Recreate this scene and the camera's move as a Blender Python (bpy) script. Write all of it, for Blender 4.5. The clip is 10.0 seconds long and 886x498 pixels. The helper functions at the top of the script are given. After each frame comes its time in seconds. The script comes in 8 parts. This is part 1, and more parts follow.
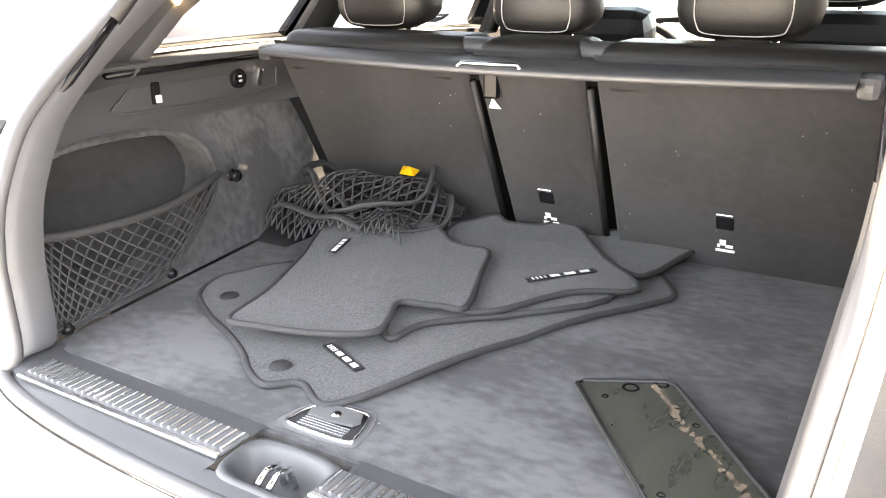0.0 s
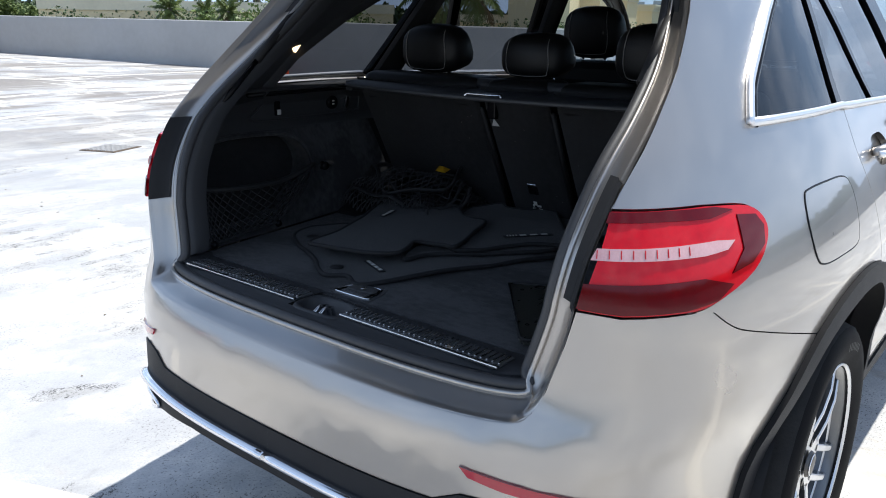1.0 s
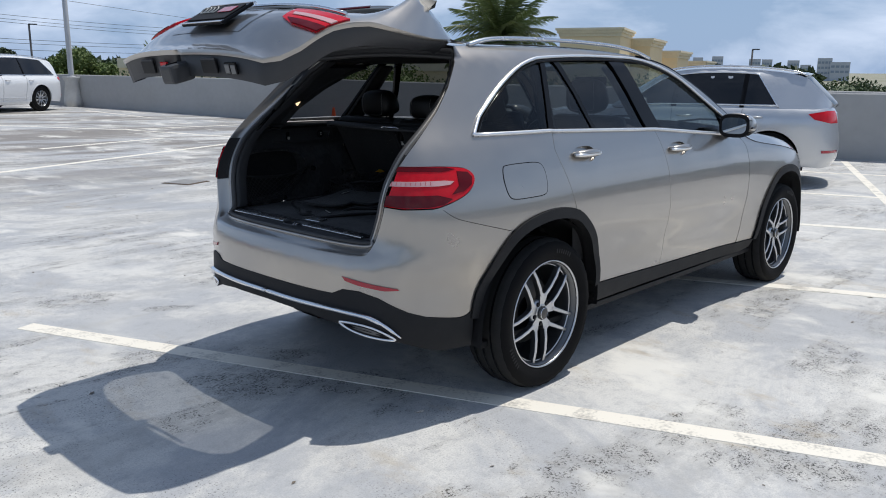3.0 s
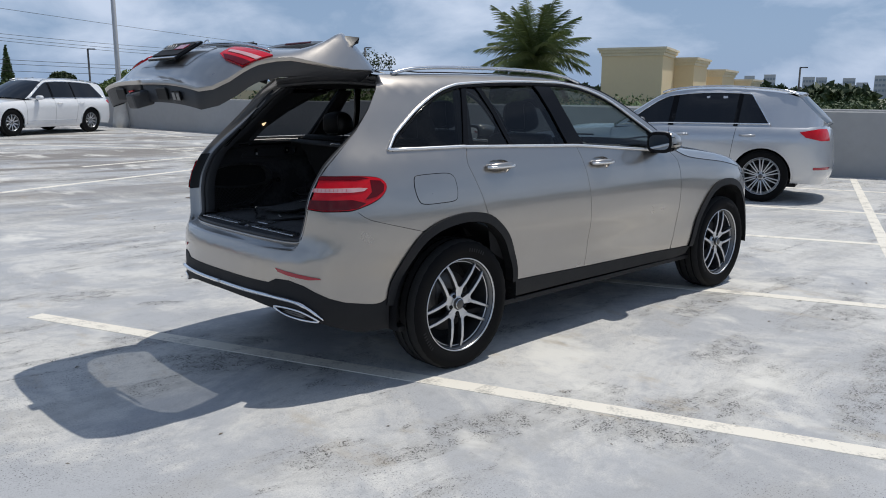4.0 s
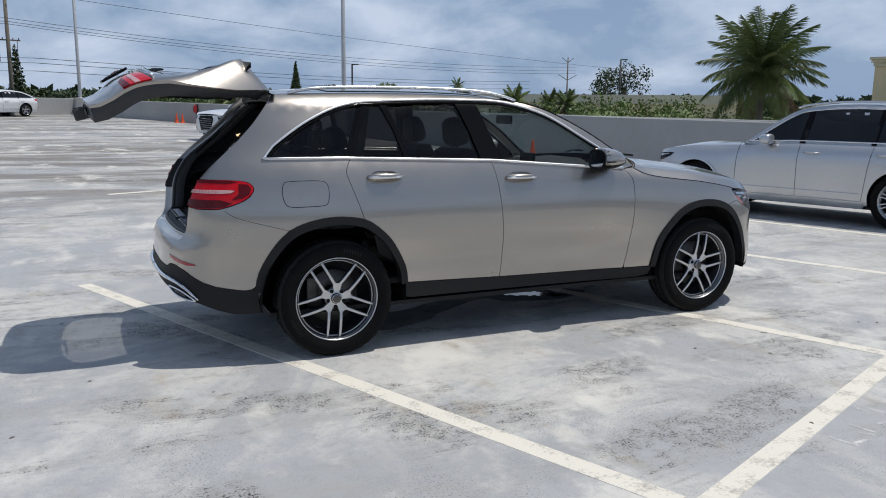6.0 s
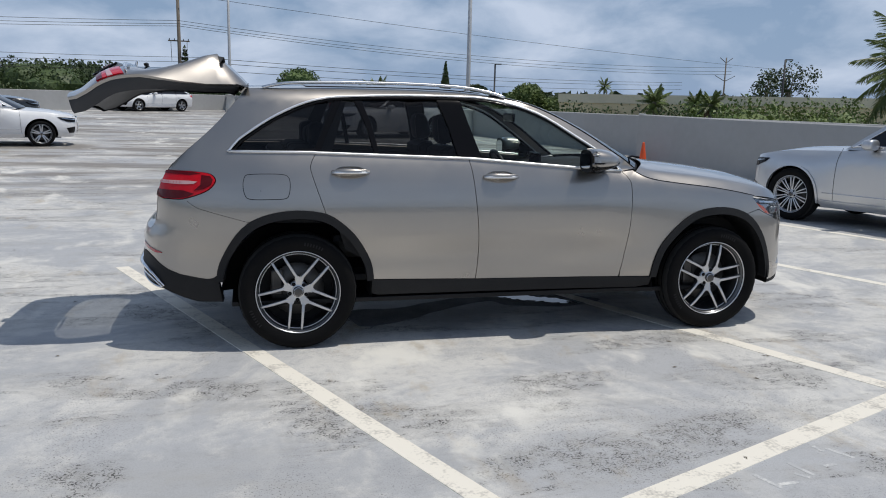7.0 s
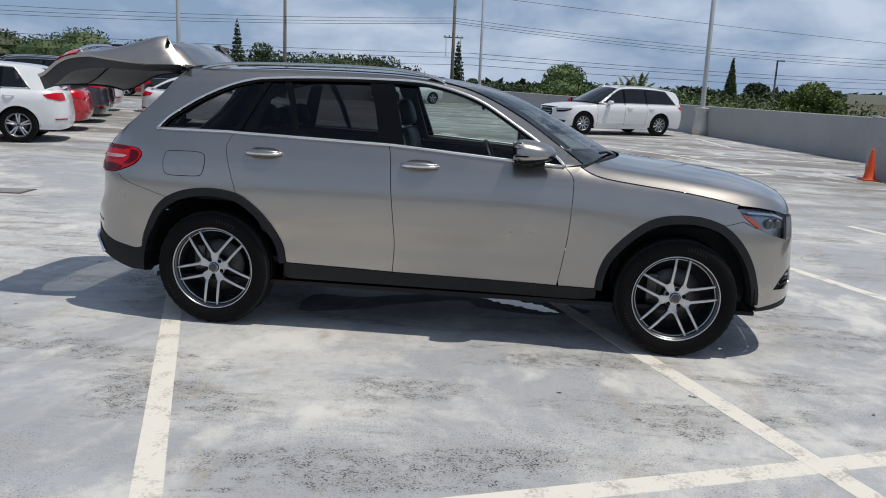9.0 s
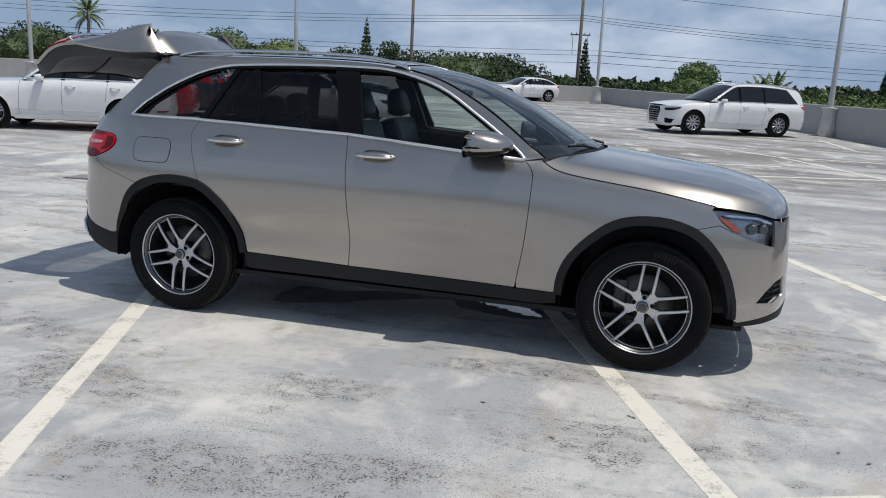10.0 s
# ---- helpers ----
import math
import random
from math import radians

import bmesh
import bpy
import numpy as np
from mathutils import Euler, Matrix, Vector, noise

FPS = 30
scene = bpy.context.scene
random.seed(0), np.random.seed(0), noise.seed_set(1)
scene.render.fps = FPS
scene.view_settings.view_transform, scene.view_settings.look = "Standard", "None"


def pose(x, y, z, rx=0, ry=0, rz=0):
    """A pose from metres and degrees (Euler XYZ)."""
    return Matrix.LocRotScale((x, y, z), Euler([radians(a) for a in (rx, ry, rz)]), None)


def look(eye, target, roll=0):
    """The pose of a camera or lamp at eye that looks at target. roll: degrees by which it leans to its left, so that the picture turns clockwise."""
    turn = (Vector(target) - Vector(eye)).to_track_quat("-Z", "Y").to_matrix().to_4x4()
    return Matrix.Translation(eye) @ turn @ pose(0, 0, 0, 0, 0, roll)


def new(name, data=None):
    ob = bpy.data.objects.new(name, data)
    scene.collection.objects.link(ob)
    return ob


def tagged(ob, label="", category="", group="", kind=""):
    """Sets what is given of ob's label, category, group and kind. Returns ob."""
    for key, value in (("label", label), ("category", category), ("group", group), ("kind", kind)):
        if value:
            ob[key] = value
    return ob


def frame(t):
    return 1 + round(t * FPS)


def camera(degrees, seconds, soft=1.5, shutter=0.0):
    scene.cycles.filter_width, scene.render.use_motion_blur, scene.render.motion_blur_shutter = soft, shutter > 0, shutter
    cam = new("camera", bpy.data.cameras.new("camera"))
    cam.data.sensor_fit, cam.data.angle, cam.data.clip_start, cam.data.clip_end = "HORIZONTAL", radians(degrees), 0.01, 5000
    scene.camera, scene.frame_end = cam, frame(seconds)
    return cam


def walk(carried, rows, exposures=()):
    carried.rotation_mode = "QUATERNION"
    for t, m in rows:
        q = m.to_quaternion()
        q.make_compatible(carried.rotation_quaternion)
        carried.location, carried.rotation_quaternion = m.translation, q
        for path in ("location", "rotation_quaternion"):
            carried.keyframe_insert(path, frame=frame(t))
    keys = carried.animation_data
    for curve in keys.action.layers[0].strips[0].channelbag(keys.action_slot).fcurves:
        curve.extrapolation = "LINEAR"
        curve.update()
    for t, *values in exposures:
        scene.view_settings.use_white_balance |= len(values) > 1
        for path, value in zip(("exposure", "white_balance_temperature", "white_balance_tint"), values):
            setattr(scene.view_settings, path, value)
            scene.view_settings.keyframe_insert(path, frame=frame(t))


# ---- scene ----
cam = camera(58.9, 10.0, 1.0)
PATH = [
    (0, (-1.379, -0.594, 1.353), (0.234, 0.383, 0.688), -0.4),
    (0.5, (-1.615, -0.829, 1.381), (-0.053, 0.258, 0.766), 0.4),
    (1, (-1.891, -1.226, 1.387), (-0.399, -0.013, 0.834), 0.7),
    (1.5, (-2.172, -1.647, 1.402), (-0.702, -0.383, 0.911), 1.4),
    (2, (-2.454, -2.065, 1.436), (-1.006, -0.768, 0.966), 1.1),
    (2.5, (-2.685, -2.529, 1.445), (-1.254, -1.204, 0.999), 0.7),
    (3.25, (-3.005, -3.205, 1.458), (-1.599, -1.854, 1.046), 0.45),
    (4, (-2.932, -3.849, 1.474), (-1.589, -2.416, 1.097), 0.2),
    (4.5, (-2.633, -4.272, 1.465), (-1.372, -2.763, 1.103), 0.1),
    (5, (-2.267, -4.685, 1.493), (-1.125, -3.081, 1.141), 0.1),
    (5.5, (-1.859, -5.103, 1.519), (-0.868, -3.401, 1.169), 0.3),
    (7, (-0.294, -5.664, 1.513), (0.187, -3.756, 1.155), 1.3),
    (7.5, (0.258, -5.724, 1.509), (0.569, -3.781, 1.15), 1.7),
    (8, (0.819, -5.712, 1.507), (0.962, -3.751, 1.143), 2.1),
    (8.5, (1.362, -5.619, 1.51), (1.338, -3.655, 1.135), 2.3),
    (9, (1.921, -5.547, 1.506), (1.729, -3.594, 1.118), 2.5),
    (9.5, (2.428, -5.355, 1.495), (2.073, -3.428, 1.098), 2.7),
    (10, (2.878, -5.132, 1.489), (2.372, -3.24, 1.083), 2.8),
]
EXPOSURE = [(0.0, 5.28, 9900, 14), (0.3, 4.92, 9300, 14), (0.5, 3.92, 8100, 13), (0.7, 2.75, 6900, 11), (0.85, 1.5, 6600, 10), (1.0, 0.6, 6400, 9), (1.2, 0.27, 6200, 9), (1.5, 0.22, 6400, 9), (2.0, 0.11, 6400, 9), (2.5, -0.06, 6400, 9), (4.0, -0.40, 6450, 9), (10.0, -0.49, 6600, 9)]
walk(cam, [(t, look(eye, target, roll)) for t, eye, target, roll in PATH], EXPOSURE)

# ---- world and sun ----
SUN_TO = Vector((0.42, -0.09, 1.15)).normalized()
world = bpy.data.worlds.new("sky")
scene.world = world
world.use_nodes = True


def sky_nodes():
    nt = world.node_tree
    nt.nodes.clear()
    N, L = nt.nodes.new, nt.links.new
    out, bg = N("ShaderNodeOutputWorld"), N("ShaderNodeBackground")
    sky = N("ShaderNodeTexSky")
    sky.sky_type, sky.sun_disc = "NISHITA", False
    sky.sun_elevation = math.asin(SUN_TO.z)
    sky.sun_rotation = math.atan2(SUN_TO.x, SUN_TO.y)
    sky.air_density, sky.dust_density, sky.ozone_density = 1.0, 1.2, 1.5
    # soft drifting cloud, flattened towards the horizon
    geo, sep = N("ShaderNodeTexCoord"), N("ShaderNodeSeparateXYZ")
    L(geo.outputs["Generated"], sep.inputs[0])
    den = N("ShaderNodeMath"); den.operation = "MAXIMUM"; den.inputs[1].default_value = 0.0
    L(sep.outputs["Z"], den.inputs[0])
    com = N("ShaderNodeMapping")
    com.inputs["Scale"].default_value = (1, 1, 2.3)
    L(geo.outputs["Generated"], com.inputs[0])
    n1, n2 = N("ShaderNodeTexNoise"), N("ShaderNodeTexNoise")
    n1.inputs["Scale"].default_value, n1.inputs["Detail"].default_value, n1.inputs["Roughness"].default_value = 6.5, 9, 0.56
    n1.inputs["Distortion"].default_value = 0.25
    n2.inputs["Scale"].default_value, n2.inputs["Detail"].default_value = 1.6, 3
    L(com.outputs[0], n1.inputs["Vector"]); L(com.outputs[0], n2.inputs["Vector"])
    mx = N("ShaderNodeMath"); mx.operation = "MULTIPLY_ADD"; mx.inputs[1].default_value = 0.55
    L(n2.outputs["Fac"], mx.inputs[0]); L(n1.outputs["Fac"], mx.inputs[2])
    ramp = N("ShaderNodeValToRGB")
    ramp.color_ramp.elements[0].position, ramp.color_ramp.elements[1].position = 0.69, 1.03
    ramp.color_ramp.elements[0].color, ramp.color_ramp.elements[1].color = (0, 0, 0, 1), (0.85, 0.85, 0.85, 1)
    L(mx.outputs[0], ramp.inputs[0])
    # haze low down
    hz = N("ShaderNodeMapRange")
    hz.inputs["From Min"].default_value, hz.inputs["From Max"].default_value = 0.0, 0.16
    hz.inputs["To Min"].default_value, hz.inputs["To Max"].default_value = 0.80, 0.55
    L(den.outputs[0], hz.inputs["Value"])
    up = N("ShaderNodeMapRange")
    up.interpolation_type = "SMOOTHSTEP"
    for k, v in (("From Min", 0.20), ("From Max", 0.75), ("To Min", 1.0), ("To Max", 0.42)):
        up.inputs[k].default_value = v
    L(den.outputs[0], up.inputs["Value"])
    thin, cloud = N("ShaderNodeMath"), N("ShaderNodeMath")
    thin.operation = cloud.operation = "MULTIPLY"
    L(hz.outputs[0], thin.inputs[0]); L(up.outputs[0], thin.inputs[1])
    L(ramp.outputs["Color"], cloud.inputs[0]); L(up.outputs[0], cloud.inputs[1])
    mh = N("ShaderNodeMix"); mh.data_type = "RGBA"
    mh.inputs["B"].default_value = (4.45, 6.55, 10.4, 1)
    L(thin.outputs[0], mh.inputs["Factor"]); L(sky.outputs[0], mh.inputs["A"])
    mc = N("ShaderNodeMix"); mc.data_type = "RGBA"
    mc.inputs["B"].default_value = (9.8, 11.1, 13.6, 1)
    L(cloud.outputs[0], mc.inputs["Factor"]); L(mh.outputs["Result"], mc.inputs["A"])
    L(mc.outputs["Result"], bg.inputs["Color"])
    bg.inputs["Strength"].default_value = 0.085
    L(bg.outputs[0], out.inputs[0])


sky_nodes()
sun_data = bpy.data.lights.new("sun", "SUN")
sun_data.energy, sun_data.angle, sun_data.color = 3.9, radians(0.53), (1.0, 0.96, 0.90)
sun = new("sun", sun_data)
sun.matrix_world = look(SUN_TO * 40, (0, 0, 0))


# ---- materials ----
def material(name, color, rough=0.5, metal=0.0, coat=0.0, spec=0.5, vary=0.0, scale=8.0, bump=0.0, bump_scale=200.0, stretch=(1, 1, 1), dark=None, random_tone=0.0, sheen=0.0, span=(0.55, 1.05)):
    """A surface with grain at two scales: vary mixes its colour towards dark in patches, bump gives the fine relief."""
    m = bpy.data.materials.new(name)
    m.use_nodes = True
    nt = m.node_tree
    N, L = nt.nodes.new, nt.links.new
    p = nt.nodes["Principled BSDF"]
    p.inputs["Base Color"].default_value = (*color, 1)
    p.inputs["Roughness"].default_value = rough
    p.inputs["Metallic"].default_value = metal
    p.inputs["Specular IOR Level"].default_value = spec
    p.inputs["Coat Weight"].default_value = coat
    p.inputs["Coat Roughness"].default_value = 0.03
    p.inputs["Sheen Weight"].default_value = sheen
    tc, mp = N("ShaderNodeTexCoord"), N("ShaderNodeMapping")
    mp.inputs["Scale"].default_value = stretch
    L(tc.outputs["Object"], mp.inputs[0])
    col = None
    if vary > 0:
        a, b = N("ShaderNodeTexNoise"), N("ShaderNodeTexNoise")
        a.inputs["Scale"].default_value, a.inputs["Detail"].default_value = scale, 6
        b.inputs["Scale"].default_value, b.inputs["Detail"].default_value = scale * 9, 4
        L(mp.outputs[0], a.inputs["Vector"]); L(mp.outputs[0], b.inputs["Vector"])
        s = N("ShaderNodeMath"); s.operation = "MULTIPLY_ADD"; s.inputs[1].default_value = 0.6
        L(b.outputs["Fac"], s.inputs[0]); L(a.outputs["Fac"], s.inputs[2])
        r = N("ShaderNodeMapRange")
        r.inputs["From Min"].default_value, r.inputs["From Max"].default_value = span
        r.inputs["To Max"].default_value = vary
        L(s.outputs[0], r.inputs["Value"])
        x = N("ShaderNodeMix"); x.data_type = "RGBA"
        x.inputs["A"].default_value = (*color, 1)
        x.inputs["B"].default_value = (*(dark or [c * 0.45 for c in color]), 1)
        L(r.outputs[0], x.inputs["Factor"])
        col = x.outputs["Result"]
        rr = N("ShaderNodeMapRange")
        rr.inputs["To Min"].default_value, rr.inputs["To Max"].default_value = max(rough - 0.08, 0.02), min(rough + 0.1, 1)
        L(a.outputs["Fac"], rr.inputs["Value"]); L(rr.outputs[0], p.inputs["Roughness"])
    if random_tone > 0:
        oi, hs = N("ShaderNodeObjectInfo"), N("ShaderNodeHueSaturation")
        mr = N("ShaderNodeMapRange")
        mr.inputs["To Min"].default_value, mr.inputs["To Max"].default_value = 1 - random_tone, 1 + random_tone
        L(oi.outputs["Random"], mr.inputs["Value"]); L(mr.outputs[0], hs.inputs["Value"])
        if col is None:
            hs.inputs["Color"].default_value = (*color, 1)
        else:
            L(col, hs.inputs["Color"])
        col = hs.outputs["Color"]
    if col is not None:
        L(col, p.inputs["Base Color"])
    if bump > 0:
        n, bp = N("ShaderNodeTexNoise"), N("ShaderNodeBump")
        n.inputs["Scale"].default_value, n.inputs["Detail"].default_value = bump_scale, 3
        bp.inputs["Strength"].default_value, bp.inputs["Distance"].default_value = bump, 0.002
        L(mp.outputs[0], n.inputs["Vector"]); L(n.outputs["Fac"], bp.inputs["Height"]); L(bp.outputs[0], p.inputs["Normal"])
    return m


def glass(name, tint, ior=1.5):
    """A thin tinted pane: see-through, with a mirror gloss that grows towards grazing."""
    m = bpy.data.materials.new(name)
    m.use_nodes = True
    nt = m.node_tree
    nt.nodes.clear()
    N, L = nt.nodes.new, nt.links.new
    out, mix, tr, gl, lw = (N("ShaderNode" + k) for k in ("OutputMaterial", "MixShader", "BsdfTransparent", "BsdfGlossy", "LayerWeight"))
    tr.inputs[0].default_value = (*tint, 1)
    gl.inputs["Roughness"].default_value = 0.01
    lw.inputs["Blend"].default_value = 0.5
    f0 = ((ior - 1) / (ior + 1)) ** 2 * 0.75
    pw, ma = N("ShaderNodeMath"), N("ShaderNodeMath")
    pw.operation, ma.operation = "POWER", "MULTIPLY_ADD"
    pw.inputs[1].default_value = 4.5
    ma.inputs[1].default_value, ma.inputs[2].default_value = 1 - f0, f0
    L(lw.outputs["Facing"], pw.inputs[0]); L(pw.outputs[0], ma.inputs[0]); L(ma.outputs[0], mix.inputs[0])
    L(tr.outputs[0], mix.inputs[1]); L(gl.outputs[0], mix.inputs[2]); L(mix.outputs[0], out.inputs[0])
    return m


M = dict(
    paint=material("champagne_silver_paint", (0.405, 0.379, 0.348), 0.30, 0.92, 1.0, vary=0.04, scale=3),
    silver=material("pale_silver_paint", (0.56, 0.57, 0.585), 0.34, 0.75, 1.0, vary=0.06, scale=3),
    white=material("white_car_paint", (0.80, 0.80, 0.80), 0.3, 0.0, 1.0, vary=0.06, scale=2),
    redcar=material("red_car_paint", (0.48, 0.012, 0.02), 0.3, 0.1, 1.0, vary=0.1, scale=2),
    darkcar=material("dark_grey_car_paint", (0.05, 0.055, 0.065), 0.3, 0.5, 1.0, vary=0.1, scale=2),
    blackcar=material("black_car_paint", (0.012, 0.013, 0.016), 0.25, 0.2, 1.0, vary=0.1, scale=2),
    clad=material("grey_black_cladding", (0.021, 0.021, 0.0222), 0.6, spec=0.2, vary=0.3, scale=6, bump=0.12, bump_scale=700),
    black=material("black_plastic", (0.008, 0.008, 0.009), 0.55, spec=0.3, vary=0.2, scale=9, bump=0.08, bump_scale=600),
    gloss=material("gloss_black", (0.006, 0.006, 0.007), 0.1, spec=0.12, vary=0.1),
    rubber=material("tyre_rubber", (0.0048, 0.0048, 0.0053), 0.75, spec=0.12, vary=0.5, scale=12, dark=(0.0105, 0.010, 0.0095), bump=0.15, bump_scale=300),
    tyretread=material("dusty_tyre_tread", (0.020, 0.0198, 0.0196), 0.85, spec=0.15, vary=0.6, scale=18, dark=(0.036, 0.035, 0.033), bump=0.3, bump_scale=250),
    seal=material("rubber_seal", (0.042, 0.042, 0.044), 0.5, vary=0.2, bump=0.1, bump_scale=400),
    chrome=material("chrome", (0.80, 0.81, 0.83), 0.09, 1.0, vary=0.05),
    satin=material("satin_aluminium", (0.72, 0.73, 0.75), 0.24, 1.0, vary=0.12, scale=10),
    tread=material("brushed_tread_metal", (0.15, 0.152, 0.156), 0.36, 0.6, vary=0.15, scale=20),
    machined=material("machined_alloy", (0.60, 0.61, 0.63), 0.32, 1.0, vary=0.15, scale=14),
    alloy=material("grey_alloy", (0.13, 0.134, 0.14), 0.35, 0.8, 0.5, vary=0.2, scale=10),
    mirror=material("mirror_glass", (0.62, 0.64, 0.65), 0.02, 1.0),
    lampbowl=material("lamp_reflector", (0.50, 0.51, 0.53), 0.22, 0.9, vary=0.7, scale=14, dark=(0.06, 0.06, 0.065)),
    disc=material("brake_disc", (0.12, 0.115, 0.11), 0.45, 0.8, vary=0.4, scale=20),
    lampred=material("tail_lamp_red", (0.60, 0.003, 0.012), 0.04, 0.0, 0.0, spec=0.35, vary=0.5, scale=11, dark=(0.36, 0.002, 0.008)),
    lampdark=material("tail_lamp_dark_red", (0.11, 0.001, 0.004), 0.06, 0.0, 0.0, spec=0.3, vary=0.4, scale=30),
    lampwhite=material("tail_lamp_clear_strip", (0.66, 0.40, 0.40), 0.2, 0.0, 0.5, vary=0.6, scale=30, dark=(0.5, 0.25, 0.25)),
    amber=material("amber_lens", (0.42, 0.07, 0.03), 0.15, 0.0, 0.8),
    reflector=material("red_reflector", (0.40, 0.006, 0.022), 0.18, 0.0, 0.8, vary=0.2, scale=60),
    lining=material("dark_headlining", (0.022, 0.022, 0.0235), 0.9, vary=0.3, scale=8, bump=0.2, bump_scale=500),
    trim=material("charcoal_trim_plastic", (0.034, 0.035, 0.038), 0.5, vary=0.2, scale=5, bump=0.15, bump_scale=900),
    carpet=material("charcoal_boot_carpet", (0.019, 0.019, 0.021), 0.95, vary=0.9, scale=5.2, dark=(0.060, 0.060, 0.063), bump=0.4, bump_scale=600, sheen=0.06, span=(0.66, 0.93), stretch=(1.4, .8, 1)),
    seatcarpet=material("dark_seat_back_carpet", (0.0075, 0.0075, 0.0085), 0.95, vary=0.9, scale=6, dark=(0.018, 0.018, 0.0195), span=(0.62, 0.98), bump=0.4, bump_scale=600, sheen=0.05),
    matpile=material("black_mat_pile", (0.012, 0.012, 0.013), 0.95, vary=0.95, scale=230, dark=(0.050, 0.050, 0.052), span=(0.66, 0.96), bump=0.9, bump_scale=420, sheen=0.1),
    binding=material("mat_binding", (0.016, 0.016, 0.0175), 0.8, vary=0.3, scale=30, bump=0.5, bump_scale=500),
    leather=material("black_leather", (0.009, 0.0088, 0.0088), 0.42, spec=0.3, vary=0.25, scale=12, bump=0.2, bump_scale=350),
    stitch=material("pale_stitching", (0.26, 0.25, 0.24), 0.7),
    netcord=material("black_net_cord", (0.022, 0.022, 0.0235), 0.7, vary=0.2, bump=0.3, bump_scale=800),
    yellow=material("yellow_tag", (0.85, 0.50, 0.02), 0.5, vary=0.1, scale=30),
    label=material("white_print", (0.55, 0.55, 0.53), 0.6),
    platepl=material("dark_olive_plastic", (0.024, 0.026, 0.022), 0.28, vary=0.6, scale=9, dark=(0.060, 0.058, 0.05), stretch=(1, 3, 1)),
    rust=material("rusty_dirt", (0.13, 0.095, 0.065), 0.85, vary=0.7, scale=25, dark=(0.08, 0.06, 0.045), bump=0.5, bump_scale=200),
    glass=glass("clear_pane", (0.72, 0.79, 0.77)),
    screen=glass("windscreen_pane", (0.60, 0.67, 0.66), 1.7),
    tinted=glass("dark_tinted_pane", (0.26, 0.265, 0.27)),
    privacy=glass("privacy_pane", (0.20, 0.203, 0.208)),
    roofglass=material("black_roof_glass", (0.006, 0.006, 0.007), 0.04, spec=0.6),
    lens=glass("clear_lens", (0.88, 0.9, 0.92)),
    concrete=material("grey_painted_concrete", (0.40, 0.40, 0.395), 0.85, vary=0.35, scale=0.7, dark=(0.27, 0.265, 0.25), bump=0.3, bump_scale=60),
    capstone=material("pale_concrete", (0.58, 0.57, 0.54), 0.8, vary=0.4, scale=3, bump=0.2, bump_scale=60),
    stripe=material("worn_white_road_paint", (0.78, 0.735, 0.64), 0.75, vary=0.9, scale=7, dark=(0.40, 0.375, 0.335), span=(0.82, 1.05), bump=0.2, bump_scale=200),
    faint=material("faded_stencil_paint", (0.70, 0.69, 0.66), 0.8, vary=0.95, scale=9, dark=(0.42, 0.425, 0.43), span=(0.55, 0.85)),
    pole=material("galvanised_pole", (0.50, 0.51, 0.52), 0.55, 0.3, vary=0.3, scale=2),
    darkpole=material("dark_metal_pole", (0.05, 0.05, 0.055), 0.6, vary=0.3, scale=2),
    timber=material("weathered_timber_pole", (0.20, 0.17, 0.14), 0.9, vary=0.6, scale=1.5, stretch=(4, 4, 0.4), bump=0.4, bump_scale=30),
    cable=material("black_cable", (0.02, 0.02, 0.022), 0.7),
    cone=material("orange_cone", (0.80, 0.10, 0.02), 0.6, vary=0.3, scale=8, dark=(0.5, 0.06, 0.02)),
    stucco=material("beige_stucco", (0.86, 0.69, 0.44), 0.9, vary=0.3, scale=0.3, dark=(0.74, 0.59, 0.38), bump=0.3, bump_scale=20),
    stucco_band=material("pale_stucco_cornice", (0.86, 0.75, 0.56), 0.9, vary=0.25, scale=0.5),
    # distance haze is mixed into both tower colours
    tower=material("haze_tinted_tower_render", (0.46, 0.49, 0.53), 0.9, vary=0.2, scale=0.05),
    towerglass=material("haze_tinted_tower_windows", (0.22, 0.27, 0.33), 0.4),
    bark=material("palm_bark", (0.22, 0.19, 0.15), 0.9, vary=0.6, scale=3, bump=0.6, bump_scale=25),
    frond=material("palm_frond", (0.095, 0.145, 0.042), 0.36, vary=0.8, scale=0.9, dark=(0.19, 0.22, 0.065), random_tone=0.35),
    deadfrond=material("dry_frond", (0.22, 0.15, 0.08), 0.8, vary=0.4, scale=1),
    leaf=material("tree_foliage", (0.052, 0.092, 0.024), 0.6, vary=0.8, scale=0.3, dark=(0.10, 0.15, 0.036), random_tone=0.3),
    leafdark=material("dark_tree_foliage", (0.032, 0.058, 0.022), 0.65, vary=0.8, scale=0.3, dark=(0.068, 0.10, 0.030), random_tone=0.25),
    leaflight=material("yellow_green_foliage", (0.085, 0.14, 0.028), 0.6, vary=0.6, scale=0.4, dark=(0.16, 0.18, 0.05), random_tone=0.2),
    earth=material("distant_scrub_ground", (0.34, 0.32, 0.26), 0.95, vary=0.8, scale=0.02, dark=(0.15, 0.16, 0.08)),
    water=material("oily_water", (0.05, 0.055, 0.06), 0.12, vary=0.0, spec=0.6),
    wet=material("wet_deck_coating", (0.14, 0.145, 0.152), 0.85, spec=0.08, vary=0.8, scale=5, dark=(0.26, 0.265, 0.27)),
    anodised=material("anodised_aluminium", (0.88, 0.88, 0.88), 0.36, 1.0, vary=0.08, scale=12),
    extred=material("extinguisher_red", (0.5, 0.02, 0.02), 0.4),
    dash=material("dashboard_black", (0.016, 0.016, 0.017), 0.6, vary=0.2, bump=0.2, bump_scale=400),
)


